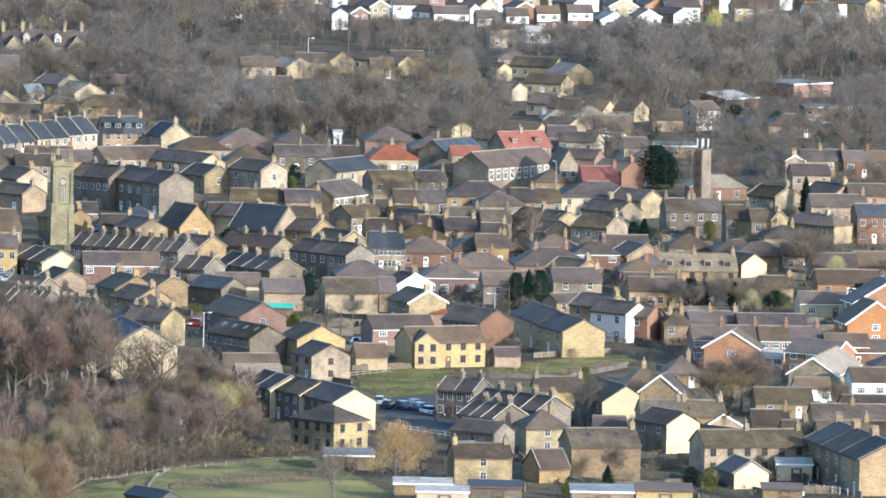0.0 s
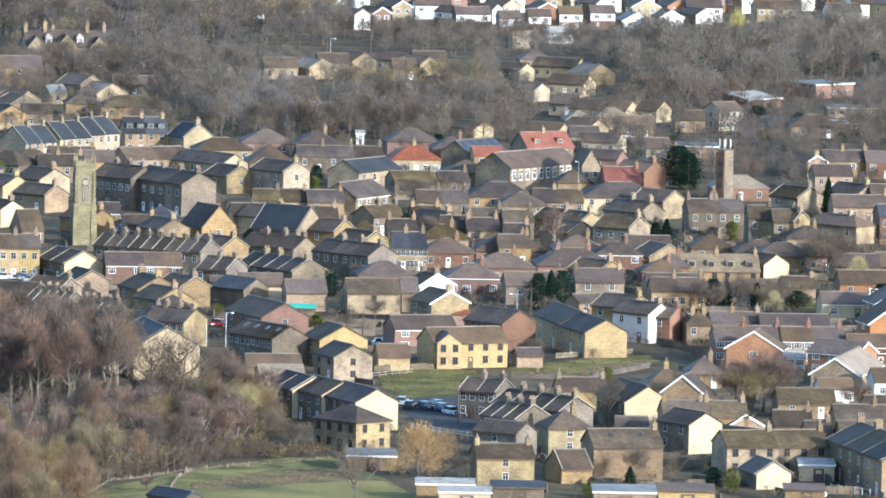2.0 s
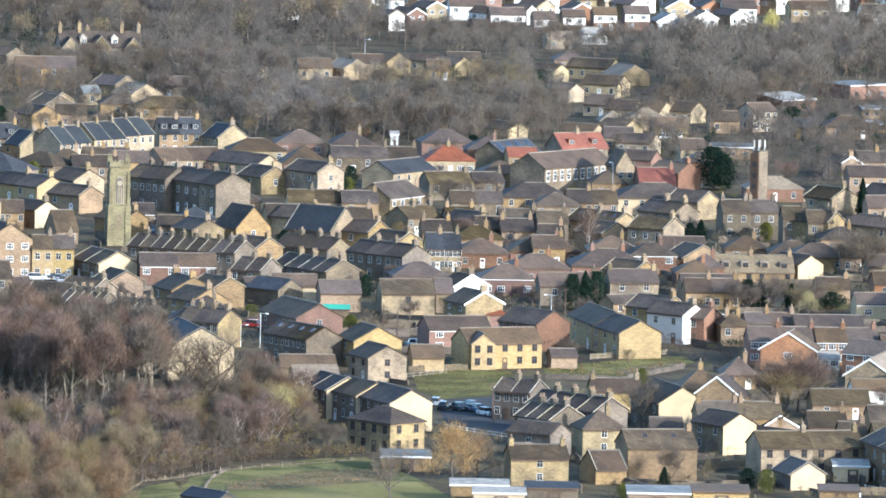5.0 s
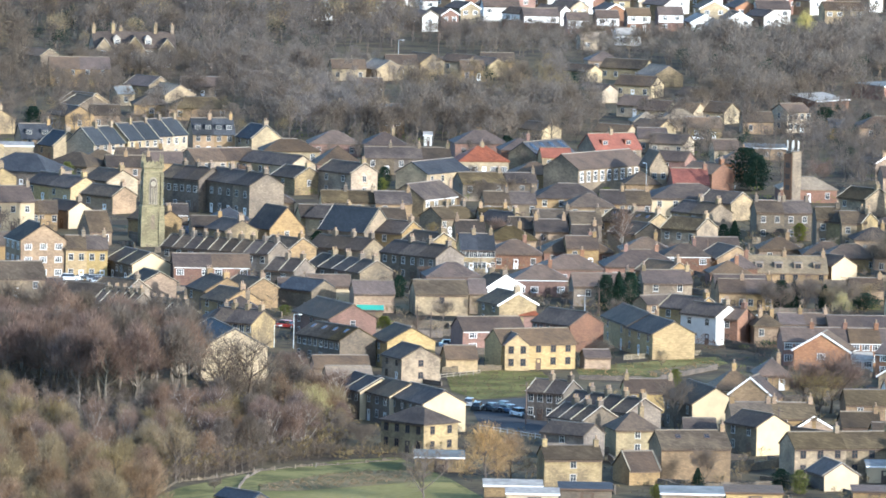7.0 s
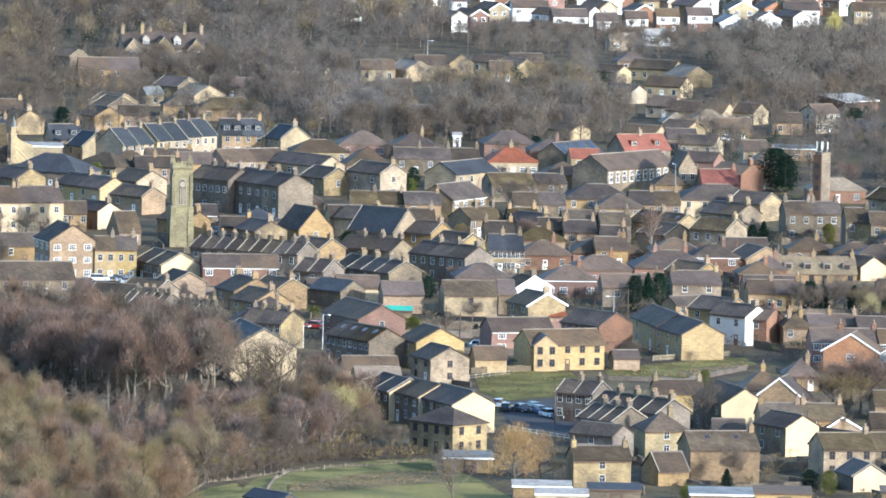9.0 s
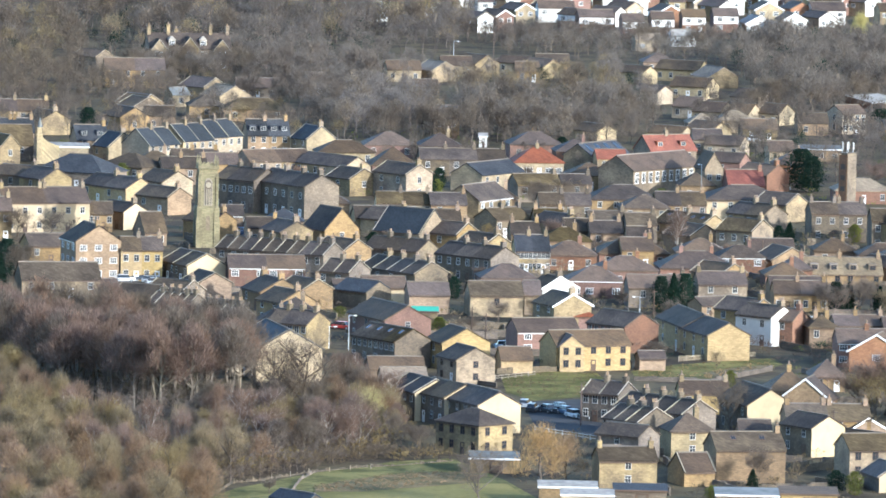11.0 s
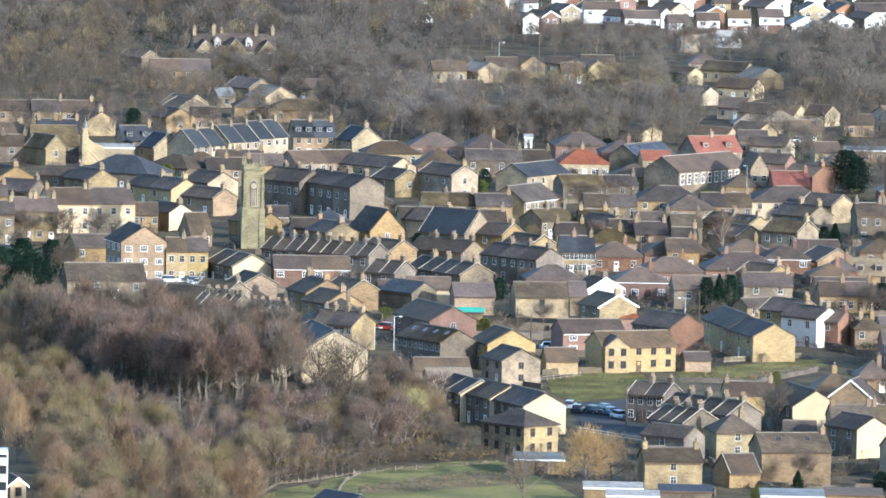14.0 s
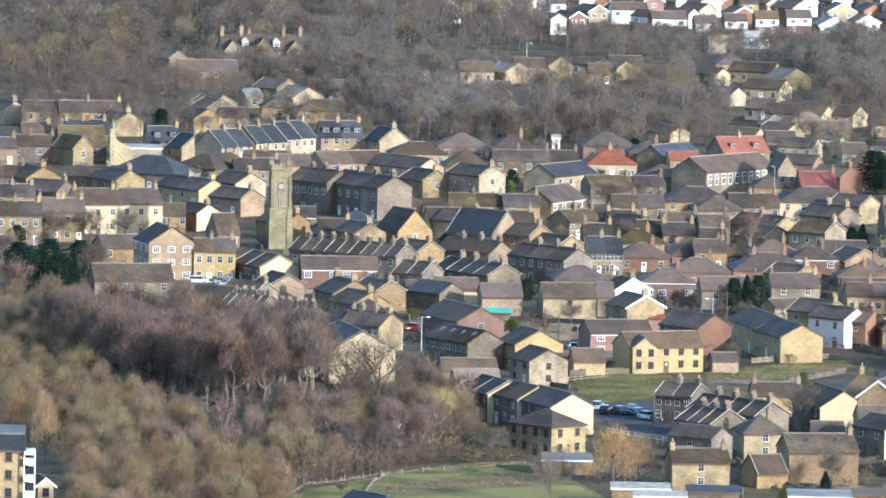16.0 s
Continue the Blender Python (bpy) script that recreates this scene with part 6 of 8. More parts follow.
def church_tower(x, y, ang, w, h):
    """A square tower in two stages with corner buttresses, traceried belfry openings, clocks, battlements and pinnacles."""
    ob = new("church_tower")
    ob.matrix_world = pose(x, y, 0, 0, 0, ang)
    stone = TOWER
    mid = h * 0.5
    part("lower_stage", Solid().box(-w / 2 - 0.35, -w / 2 - 0.35, -0.5, w / 2 + 0.35, w / 2 + 0.35, mid).mesh("lower_stage", stone), ob)
    part("upper_stage", Solid().box(-w / 2, -w / 2, mid, w / 2, w / 2, h).mesh("upper_stage", stone), ob)
    for z, o in ((mid, 0.45), (h * 0.9, 0.12), (h - 0.2, 0.34)):
        part("string_course", Solid().prism([(a * (w / 2 + o), b * (w / 2 + o)) for a, b in ((-1, -1), (1, -1), (1, 1), (-1, 1))], z, z + 0.3, top=0.95).mesh("string_course", stone), ob)
    for sx in (-1, 1):
        for sy in (-1, 1):
            cx, cy = sx * (w / 2 - 0.08), sy * (w / 2 - 0.08)
            square = lambda r: [(cx + r * a, cy + r * b) for a, b in ((-1, -1), (1, -1), (1, 1), (-1, 1))]
            part("buttress", Solid().prism(square(0.62), -0.5, mid * 0.7).prism(square(0.52), mid * 0.7, mid).prism(square(0.3), mid, h * 0.93).mesh("buttress", stone), ob)
            part("pinnacle", Solid().prism(square(0.24), h, h + 1.2).prism(square(0.3), h + 1.2, h + 1.35).prism(square(0.22), h + 1.35, h + 2.9, top=0.08).mesh("pinnacle", stone), ob)
    for turn in (0, 90, 180, 270):
        spin = pose(0, 0, 0, 0, 0, turn)
        part("parapet", Solid().box(-w / 2 - 0.2, -w / 2 - 0.24, h + 0.1, w / 2 + 0.2, -w / 2 + 0.02, h + 0.5).mesh("parapet", stone), ob, at=spin)
        for i in range(4):
            a = -w / 2 + 0.75 + i * (w - 1.5) / 3
            part("merlon", Solid().box(a - 0.24, -w / 2 - 0.22, h + 0.5, a + 0.24, -w / 2, h + 1.0).mesh("merlon", stone), ob, at=spin)
        if turn in (0, 270, 90):
            front = spin @ pose(0, -w / 2 + 0.02, 0, 90, 0, 0)
            surround = part("belfry_surround", arch(1.75, h * 0.53, h * 0.875, 0.12).mesh("belfry_surround", COPING), ob, "pale stone arch surround", front)
            part("belfry_louvre", arch(1.4, h * 0.54, h * 0.855, 0.17).mesh("belfry_louvre", WALLS["d"][1]), ob, at=front)
            for a in (-0.36, 0.0, 0.36):
                part("mullion", Solid().box(a - 0.09, h * 0.54, 0.1, a + 0.09, h * 0.74, 0.24).mesh("mullion", COPING), surround)
            part("clock_face", Solid().prism(ring(0.6, 20), 0, 0.3).mesh("clock_face", COPING), ob, "pale round clock face", front @ pose(0, h * 0.79, 0))
            part("clock_rim", Solid().prism(ring(0.7, 20), 0, 0.26).mesh("clock_rim", TIMBER), ob, at=front @ pose(0, h * 0.79, 0))
            low = spin @ pose(0, -w / 2 - 0.33, 0, 90, 0, 0)
            part("lancet_window", arch(0.8, h * 0.22, h * 0.4, 0.08).mesh("lancet_window", WALLS["d"][1]), ob, at=low)
    return tagged(ob, "square greenish stone church tower with battlements and pinnacles", "tower")


TOWER = material("tower_stone", (0.225, 0.19, 0.105), (0.14, 0.118, 0.068), stones=STONE, spread=0.0, mottle=0.4)
church_tower(-80.2, 2007.2, 10, 3.9, 16.7)


# ---- chapel front with a slender turret ----
def turreted_chapel(x, y, ang):
    ob = new("turreted_chapel")
    ob.matrix_world = pose(x, y, 0, 0, 0, ang)
    curve = [(0.5 + 4.0 * q, 6.6 - 2.4 * q ** 0.5) for q in (0.0, 0.1, 0.25, 0.45, 0.7, 1.0)]
    part("gable_wall", Solid().prism([(0.0, -0.4), (4.5, -0.4)] + list(reversed(curve)) + [(0.0, 6.6)], 0, 0.5).mesh("gable_wall", WALLS["p"][1]), ob, at=pose(0, 0, 0, 90, 0, 0))
    square = lambda r: [(r * a, r * b) for a, b in ((-1, -1), (1, -1), (1, 1), (-1, 1))]
    turret = part("turret", Solid().prism(square(0.62), -0.4, 6.6).prism(square(0.75), 6.6, 6.9).prism(square(0.55), 6.9, 8.3).prism(square(0.7), 8.3, 8.5).mesh("turret", WALLS["p"][1]), ob, at=pose(-0.1, -0.3, 0))
    part("spire", Solid().prism(ring(0.6), 8.5, 11.0, top=0.05).mesh("spire", ROOFS["e"][1]), turret, "pale grey-green spire")
    return tagged(ob, "pale chapel front with a slender spired turret", "chapel")


turreted_chapel(-127.6, 2218.6, 4)


# ---- manor house ----
def manor_house(x, y, ang):
    """A big gabled stone house: a long range with three steep front gables, dormers and tall chimney stacks."""
    ob = new("manor_house")
    ob.matrix_world = pose(x, y, 0, 0, 0, ang)
    stone, slate = WALLS["s"][1], ROOFS["k"][1]
    L, W, h, rise = 22.0, 9.0, 6.0, 3.8
    part("wall", Solid().sweep([(0, -0.5), (W, -0.5), (W, h), (W / 2, h + rise), (0, h)], 0, L).mesh("wall", stone), ob)
    part("roof", roof_mesh("gable", L, W, h, rise, (slate,)), ob)
    for cx, w, out, top in ((2.4, 4.4, 1.6, 5.6), (10.5, 4.8, 2.2, 5.9), (19.3, 4.6, 1.4, 5.4)):
        peak = top + w * 0.62
        wing = part("wing", Solid().prism([(-w / 2, -0.5), (w / 2, -0.5), (w / 2, top), (0, peak), (-w / 2, top)], -W / 2, out).mesh("wing", stone), ob, "steep stone gable", pose(cx, 0, 0, 90, 0, 0))
        for sgn in (-1, 1):
            e = sgn * (w / 2 + 0.25)
            outline = [(e, top - 0.25), (0, peak + 0.06), (0, peak + 0.3), (e, top + 0.02)]
            part("wing_roof", Solid().prism(outline if sgn < 0 else outline[::-1], -W / 2, out + 0.05).mesh("wing_roof", slate), wing)
            part("coping", Solid().prism(outline if sgn < 0 else outline[::-1], out + 0.054, out + 0.3).mesh("coping", COPING), wing, "pale stone coping")
        for z in (0.9, 3.6):
            window(ob, "V", pose(cx - 0.9, -out - 0.03, z), 1.8, 1.7)
    for cx in (6.2, 14.6):
        for z in (0.9, 3.6):
            window(ob, "V", pose(cx - 0.8, -0.03, z), 1.6, 1.6)
        part("dormer", Solid().box(cx - 0.9, 0.8, h + 0.3, cx + 0.9, 3.2, h + 2.2).prism([(cx - 1.1, 0.6), (cx + 1.1, 0.6), (cx + 1.1, 3.4), (cx - 1.1, 3.4)], h + 2.2, h + 3.2, top=0.15).mesh("dormer", COPING), ob)
        window(ob, "V", pose(cx - 0.7, 0.77, h + 0.6), 1.4, 1.4)
    for cx, cy, z in ((0.4, W / 2, h + rise - 0.4), (5.6, W / 2, h + rise), (8.0, W * 0.7, h + rise - 1.2), (17.0, W / 2, h + rise), (21.5, W / 2, h + rise - 0.4)):
        chimney(ob, stone, cx, cy, z, pots=3, h=2.2, w=0.9, d=1.4)
    return tagged(ob, "large gabled stone manor house with tall chimneys", "house")


manor_house(-117.5, 2540.0, 12)


# ---- apartment block ----
def apartment_block(x, y, ang):
    """Four storeys of cream render under a dark mansard, with a stack of white balconies at the corner."""
    ob = new("apartment_block")
    ob.matrix_world = pose(x, y, 0, 0, 0, ang)
    L, W, h = 8.7, 12.0, 11.1
    part("wall", Solid().box(0, 0, -0.5, L, W, h).mesh("wall", WALLS["y"][1]), ob)
    part("roof", Solid().prism([(-0.3, -0.3), (L + 0.3, -0.3), (L + 0.3, W + 0.3), (-0.3, W + 0.3)], h + 0.004, h + 2.6, top=0.96).mesh("roof", ROOFS["x"][1]), ob)
    part("parapet", Solid().box(-0.2, -0.1, h + 2.604, L + 0.2, W + 0.1, h + 2.9).mesh("parapet", ROOFS["e"][1]), ob, "grey metal roof edge")
    part("eaves", Solid().box(-0.36, -0.4, h - 0.22, L + 0.36, -0.304, h + 0.1).mesh("eaves", TIMBER), ob)
    for j in range(4):
        z = 0.9 + 2.85 * j
        for cx in (1.4, 4.2, 6.4):
            window(ob, "D", pose(cx - 0.55, -0.03, z), 1.1, 1.5)
            part("sill", Solid().box(cx - 0.7, -0.16, z - 0.14, cx + 0.7, -0.004, z - 0.02).mesh("sill", TIMBER), ob)
        z = 2.6 * j + 1.2
        bay = part("balcony", Solid().box(L + 0.12, -0.9, z, L + 1.9, 1.2, z + 0.18).mesh("balcony", WHITE), ob, "white balcony slab")
        part("balustrade", Solid().box(L + 0.16, -0.86, z + 0.18, L + 1.86, -0.8, z + 1.15).box(L + 1.8, -0.8, z + 0.18, L + 1.86, 1.2, z + 1.15).mesh("balustrade", FRAME_PAINT), bay)
        part("balcony_door", Solid().box(L + 0.3, 1.12, z + 0.18, L + 1.7, 1.19, z + 2.2).mesh("balcony_door", GLASS), bay)
    part("corner_bay", Solid().box(L + 0.004, 1.2, -0.5, L + 1.9, 5.0, h).mesh("corner_bay", WALLS["w"][1]), ob)
    part("bay_top", Solid().prism([(L + 0.1, 10.6), (L + 1.95, 10.6), (L + 1.8, 11.0), (L + 1.4, 11.3), (L + 0.6, 11.3), (L + 0.1, 11.1)], -1.2, 0.9).mesh("bay_top", WHITE), ob, "white rounded balcony roof", pose(0, 0, 0, 90, 0, 0))
    for px in (L + 0.14, L + 1.86):
        part("post", Solid().box(px - 0.07, -0.9, -0.5, px + 0.07, -0.76, 10.6).mesh("post", WHITE), ob)
    return tagged(ob, "cream apartment block with dark roof and white corner balconies", "apartment block")


apartment_block(-108.2, 1500.7, 3.4)
house(-99.0, 1512.0, -75.0, 6.0, 2.5, 5.2, wall="c", roof="b", frames="D", name="annexe", pitch=38, front=1, side=1, stacks=0, end=1, barge="white", door=False)


# ---- brick tower with aerials ----
def brick_tower(x, y, ang, w, h):
    """A square tower of dark red brick; an added facing holds its sunlit side's tone, and a platform on top carries
    aerials.
    """
    ob = new("brick_tower")
    ob.matrix_world = pose(x, y, 0, 0, 0, ang)
    part("shaft", Solid().box(-w / 2, -w / 2, -0.5, w / 2, w / 2, h).mesh("shaft", WALLS["r"][1]), ob)
    # Added plate: how the sun tones this brick face is put into its colour.
    part("facing", Solid().box(-w / 2 + 0.1, -w / 2 - 0.22, -0.5, w / 2 + 0.05, -w / 2 - 0.004, h + 0.4).mesh("facing", WALLS["d"][1]), ob, "added brownish facing with the sunlit side's tone")
    for z in (h * 0.35, h * 0.55, h * 0.75):
        part("opening", Solid().box(-w / 2 - 0.05, -w / 2 + 0.6, z, -w / 2 + 0.1, w / 2 - 0.6, z + 1.1).mesh("opening", TIMBER), ob)
    part("platform", Solid().box(-w / 2 - 0.25, -w / 2 - 0.3, h + 0.404, w / 2 + 0.25, w / 2 + 0.25, h + 0.6).mesh("platform", WALLS["d"][1]), ob)
    for ax, ay in ((-0.9, -0.8), (-0.9, 0.8), (0.9, -0.8), (0.9, 0.8)):
        a = part("mast", Solid().prism(ring(0.06), h + 0.6, h + 3.0).mesh("mast", METAL), ob, at=pose(ax, ay, 0))
        part("aerial", Solid().box(-0.14, -0.25, h + 1.2, 0.14, -0.07, h + 2.8).mesh("aerial", FRAME_PAINT), a, "white aerial panel")
    return tagged(ob, "dark red brick tower with white aerials on its top", "tower")


brick_tower(57.4, 2139.8, 40, 2.6, 12.4)


# ---- posts and walls ----
def street_lamp(x, y, h=8.0, ang=0.0, arm=1.0):
    ob = new("street_lamp")
    ob.matrix_world = pose(x, y, 0, 0, 0, ang)
    part("pole", Solid().prism(ring(0.1), -0.3, h * 0.3).prism(ring(0.075), h * 0.3, h, top=0.8).mesh("pole", METAL), ob)
    part("arm", Solid().box(0, -0.04, h - 0.05, arm, 0.04, h + 0.04).mesh("arm", METAL), ob)
    part("lantern", Solid().box(arm - 0.1, -0.14, h - 0.1, arm + 0.5, 0.14, h + 0.08).mesh("lantern", WHITE), ob)
    return tagged(ob, "tall grey metal street lamp beside the houses", "street lamp", "street lamps")


def pole(x, y, h=9.0):
    ob = new("telegraph_pole")
    ob.matrix_world = pose(x, y, 0)
    part("post", Solid().prism(ring(0.15), -0.4, h, top=0.7).mesh("post", TIMBER), ob)
    part("crossbar", Solid().box(-0.7, -0.06, h - 0.6, 0.7, 0.06, h - 0.48).mesh("crossbar", TIMBER), ob)
    return tagged(ob, "weathered wooden telegraph pole among the houses", "pole", "telegraph poles")


street_lamp(-44.5, 1792.2, 6.5)
street_lamp(-48.2, 1793.5, 4.2)
street_lamp(10.3, 1860.6, 5.0, 180)
street_lamp(45.9, 2193.6, 8.2)
street_lamp(42.1, 1827.9, 5.0)
street_lamp(25.1, 2155.9, 8.2, 120)
street_lamp(-37.6, 2590.3, 6.5)
street_lamp(79.9, 1883.1, 5.5)
pole(-0.6, 1665.7, 7.4)
pole(13.1, 1871.9, 5.6)
pole(-21.8, 1822.0, 6.0)
pole(-19.0, 1808.0, 6.0)
pole(1.5, 1983.5, 5.6)
pole(36.2, 1985.6, 6.0)
pole(-27.2, 2628.4, 7)
pole(42.7, 1636.1, 7)


def dry_wall(points, h, label, name="stone_wall", step=2.2, rough=0.17):
    """A field wall of rough stone along some corners."""
    s = Solid()
    rnd = random.Random(len(points))
    for (ax, ay), (bx, by) in zip(points, points[1:]):
        n = max(2, int(math.hypot(bx - ax, by - ay) / step))
        dx, dy = (bx - ax) / n, (by - ay) / n
        w = math.hypot(dx, dy)
        px, py = -dy / w * 0.13, dx / w * 0.13
        for i in range(n):
            x0, y0 = ax + dx * i, ay + dy * i
            s.prism([(x0 - px, y0 - py), (x0 + dx * 1.02 - px, y0 + dy * 1.02 - py), (x0 + dx * 1.02 + px, y0 + dy * 1.02 + py), (x0 + px, y0 + py)], -0.2, h * rnd.uniform(1 - rough, 1 + rough), top=0.94 if step > 1 else 0.6)
    return tagged(new(name, s.mesh(name, WALLS["d"][1])), label, "wall", kind="structure")


dry_wall([(-61.2, 1534.5), (-57.3, 1563.3), (-52.9, 1567.5), (-45.4, 1580.9), (-37.2, 1590.3), (-31.6, 1594.1), (-21.9, 1603.9)], 0.36, "tumbled dry-stone wall round the pasture", step=0.55, rough=0.6)
dry_wall([(-44.2, 1582.9), (-46.4, 1569.7), (-47.2, 1552.0), (-47.1, 1535.7)], 0.4, "tumbled dry-stone wall across the pasture", step=0.7, rough=0.7)
dry_wall([(-16.3, 1753.7), (-4.6, 1760.5), (8.4, 1770.8)], 1.1, "low stone wall above the grass slope")
dry_wall([(8.9, 1746.8), (22.8, 1745.8), (34.6, 1771.5)], 0.9, "low stone wall below the grass bank")
for ends, words in (
        ([(2.3, 1573.7), (12.8, 1570.7)], "low stone wall before a stone house"),
        ([(21.9, 1574.2), (34.2, 1571.7)], "garden wall of brown stone before a house"),
        ([(-22.4, 1735.7), (-16.0, 1729.0)], "low stone wall beside a gable"),
        ([(27.9, 1664.3), (33.6, 1668.3)], "low stone wall beside a cream gable"),
        ([(-39.4, 1736.0), (-28.0, 1730.4)], "low stone wall below the barns"),
        ([(46.4, 1759.4), (58.7, 1753.8)], "low garden wall below the brick houses"),
        ([(58.6, 1735.3), (63.2, 1720.3), (72.2, 1716.3)], "low garden wall beside white houses"),
        ([(-75.2, 1894.0), (-66.9, 1910.9), (-61.6, 1922.2)], "street wall of dark stone")):
    dry_wall(ends, 1.0, words)
dry_wall([(35.0, 1597.4), (44.7, 1609.8)], 1.6, "garden wall of brown stone")


def garden_walls(poly, step, seed, high):
    """Low walls between the gardens, square to the houses."""
    rnd = random.Random(seed)
    for x, y in list(spots(poly, step, 0.8, rnd)):
        ang = radians(rnd.choice((7, 9, -58, -64, 97)))
        for long in (rnd.uniform(6, 11), 4.0, 2.5):
            ex, ey = x + long * math.cos(ang), y + long * math.sin(ang)
            if free(ex, ey, 0.3) and free((x + ex) / 2, (y + ey) / 2, 0.3):
                dry_wall([(x, y), (ex, ey)], high * rnd.uniform(0.8, 1.3), "low garden wall of weathered stone", rough=0.06)
                break


garden_walls([(9, 1866), (93, 1886), (85, 1711), (40, 1730), (40, 1800)], 11, 51, 1.1)
garden_walls([(5, 1713), (86, 1731), (78, 1559), (10, 1560)], 10, 52, 1.1)
garden_walls([(-58, 2030), (104, 2101), (93, 1886), (-63, 1849)], 15, 53, 1.1)
garden_walls([(-50, 1850), (-18, 1860), (-17, 1775), (-39, 1750)], 8, 54, 1.1)
garden_walls([(-130, 2040), (-60, 2030), (-55, 1890), (-90, 1880)], 13, 55, 1.1)


def fence(ax, ay, bx, by, h, mat, label, rails=(0.35, 0.8), gap=1.8):
    """Posts with two rails between."""
    ob = new("fence")
    ob.matrix_world = pose(ax, ay, 0, 0, 0, math.degrees(math.atan2(by - ay, bx - ax)))
    long = math.hypot(bx - ax, by - ay)
    n = max(2, int(long / gap))
    post = Solid().prism([(-0.06, -0.06), (0.06, -0.06), (0.06, 0.06), (-0.06, 0.06)], -0.2, h, top=0.9).mesh("post", mat)
    for i in range(n + 1):
        part("post", post, ob, at=pose(long * i / n, 0, 0))
    for z in rails:
        part("rail", Solid().box(0, -0.1, h * z, long, -0.064, h * z + 0.09).mesh("rail", mat), ob)
    return tagged(ob, label, "fence", "fences")


PALE_WOOD = material("pale_timber", (0.25, 0.20, 0.14), (0.16, 0.13, 0.09), 0.85)
fence(17.4, 1784.7, 31.9, 1796.7, 1.1, PALE_WOOD, "pale timber garden fence below the yellow house", (0.08, 0.24, 0.4, 0.56, 0.72, 0.88))
fence(-8.5, 1654.7, 2.3, 1641.2, 1.0, METAL, "grey metal railing beside the parking yard")
fence(-16.4, 1741.2, -9.2, 1751.1, 1.0, PALE_WOOD, "weathered timber fence beside the grass slope")
fence(-57.0, 1561.7, -45.3, 1579.2, 0.9, PALE_WOOD, "weathered timber stock fence along the field wall", (), 4.5)
fence(-45.3, 1579.2, -35.3, 1589.0, 0.9, PALE_WOOD, "weathered timber stock fence along the field wall", (), 4.5)
fence(9.0, 1620.1, 14.3, 1624.7, 1.0, PALE_WOOD, "weathered timber fence beside a stone house")
fence(35.6, 1606.2, 42.9, 1612.9, 1.3, TIMBER, "dark timber fence beside the cream house")
fence(61.0, 1572.0, 67.2, 1565.0, 1.3, METAL, "pale blue-grey railing before the dark house")
fence(-24.3, 1606.1, -20.5, 1603.4, 1.0, TIMBER, "brown timber fence beside the hipped house")


# ---- parked cars ----
def car_mesh(paint):
    s = Solid()
    s.sweep([(-0.86, 0.25), (-0.86, 0.75), (-0.80, 0.86), (0.80, 0.86), (0.86, 0.75), (0.86, 0.25)], -2.1, 2.1)
    return s.mesh("body", paint)


PAINTS = {"white": WHITE, "silver": METAL, "blue": material("blue_paint", (0.05, 0.09, 0.16), (0.04, 0.07, 0.13), 0.3, bump=0), "red": material("red_paint", (0.42, 0.05, 0.04), (0.36, 0.04, 0.03), 0.3, bump=0),
          "dark": material("dark_paint", (0.04, 0.045, 0.05), (0.03, 0.032, 0.036), 0.3, bump=0)}
CAR_BODIES = {k: car_mesh(m) for k, m in PAINTS.items()}
CABIN = {}
for k, m in PAINTS.items():
    cab = Solid()
    cab.prism([(-1.75, -0.76), (1.0, -0.76), (1.0, 0.76), (-1.75, 0.76)], 0.86, 1.45, top=0.78)
    CABIN[k] = cab.mesh("cabin", GLASS)
TOPS = {k: Solid().box(-1.43, -0.58, 1.452, 0.68, 0.58, 1.49).mesh("top", m) for k, m in PAINTS.items()}
WHEEL = Solid().prism(ring(0.32, 12), -0.1, 0.1).mesh("wheel", TIMBER)
RIM = Solid().prism(ring(0.19, 10), -0.11, 0.11).mesh("rim", METAL)
LAMP = Solid().box(-0.03, -0.17, -0.07, 0.03, 0.17, 0.07).mesh("headlight", WHITE)


def car(x, y, ang, colour):
    ob = new("car")
    ob.matrix_world = pose(x, y, 0.06, 0, 0, ang)
    part("body", CAR_BODIES[colour], ob)
    part("cabin", CABIN[colour], ob, "dark glazed cabin")
    part("top", TOPS[colour], ob)
    for wx in (-1.3, 1.3):
        for wy in (-0.82, 0.82):
            w = part("wheel", WHEEL, ob, at=pose(wx, wy, 0.32, 90, 0, 0))
            part("rim", RIM, w)
    for wy in (-0.6, 0.6):
        part("headlight", LAMP, ob, at=pose(2.11, wy, 0.62))
    return tagged(ob, f"{colour} parked car in the yard by the houses", "car", "parked cars")


car(-15.1, 1801.2, 10, "silver")
car(-10.6, 1694.3, 80, "silver")
car(-9.2, 1687.7, 80, "dark")
car(-6.3, 1686.4, -60, "dark")
car(-3.2, 1684.2, -60, "blue")
car(-1.7, 1678.8, -60, "white")
car(0.5, 1675.4, -60, "dark")
car(-4.2, 1689.8, -60, "dark")
car(57.8, 1561.5, 5, "white")
car(-46.6, 1832.0, -30, "red")
car(-86.3, 1916.1, 5, "silver")
car(-78.6, 2049.8, -70, "white")
car(-74.0, 2039.6, -70, "blue")
car(-79.6, 2127.1, 20, "white")
car(-75.3, 2068.1, 0, "silver")
car(40.2, 2338.6, 10, "white")
car(-92.9, 1921.2, 5, "white")
car(-90.1, 1924.5, 5, "dark")
car(-87.4, 1920.1, 5, "silver")
car(68.7, 1601.6, 30, "dark")
car(-13.8, 1798.2, 10, "dark")



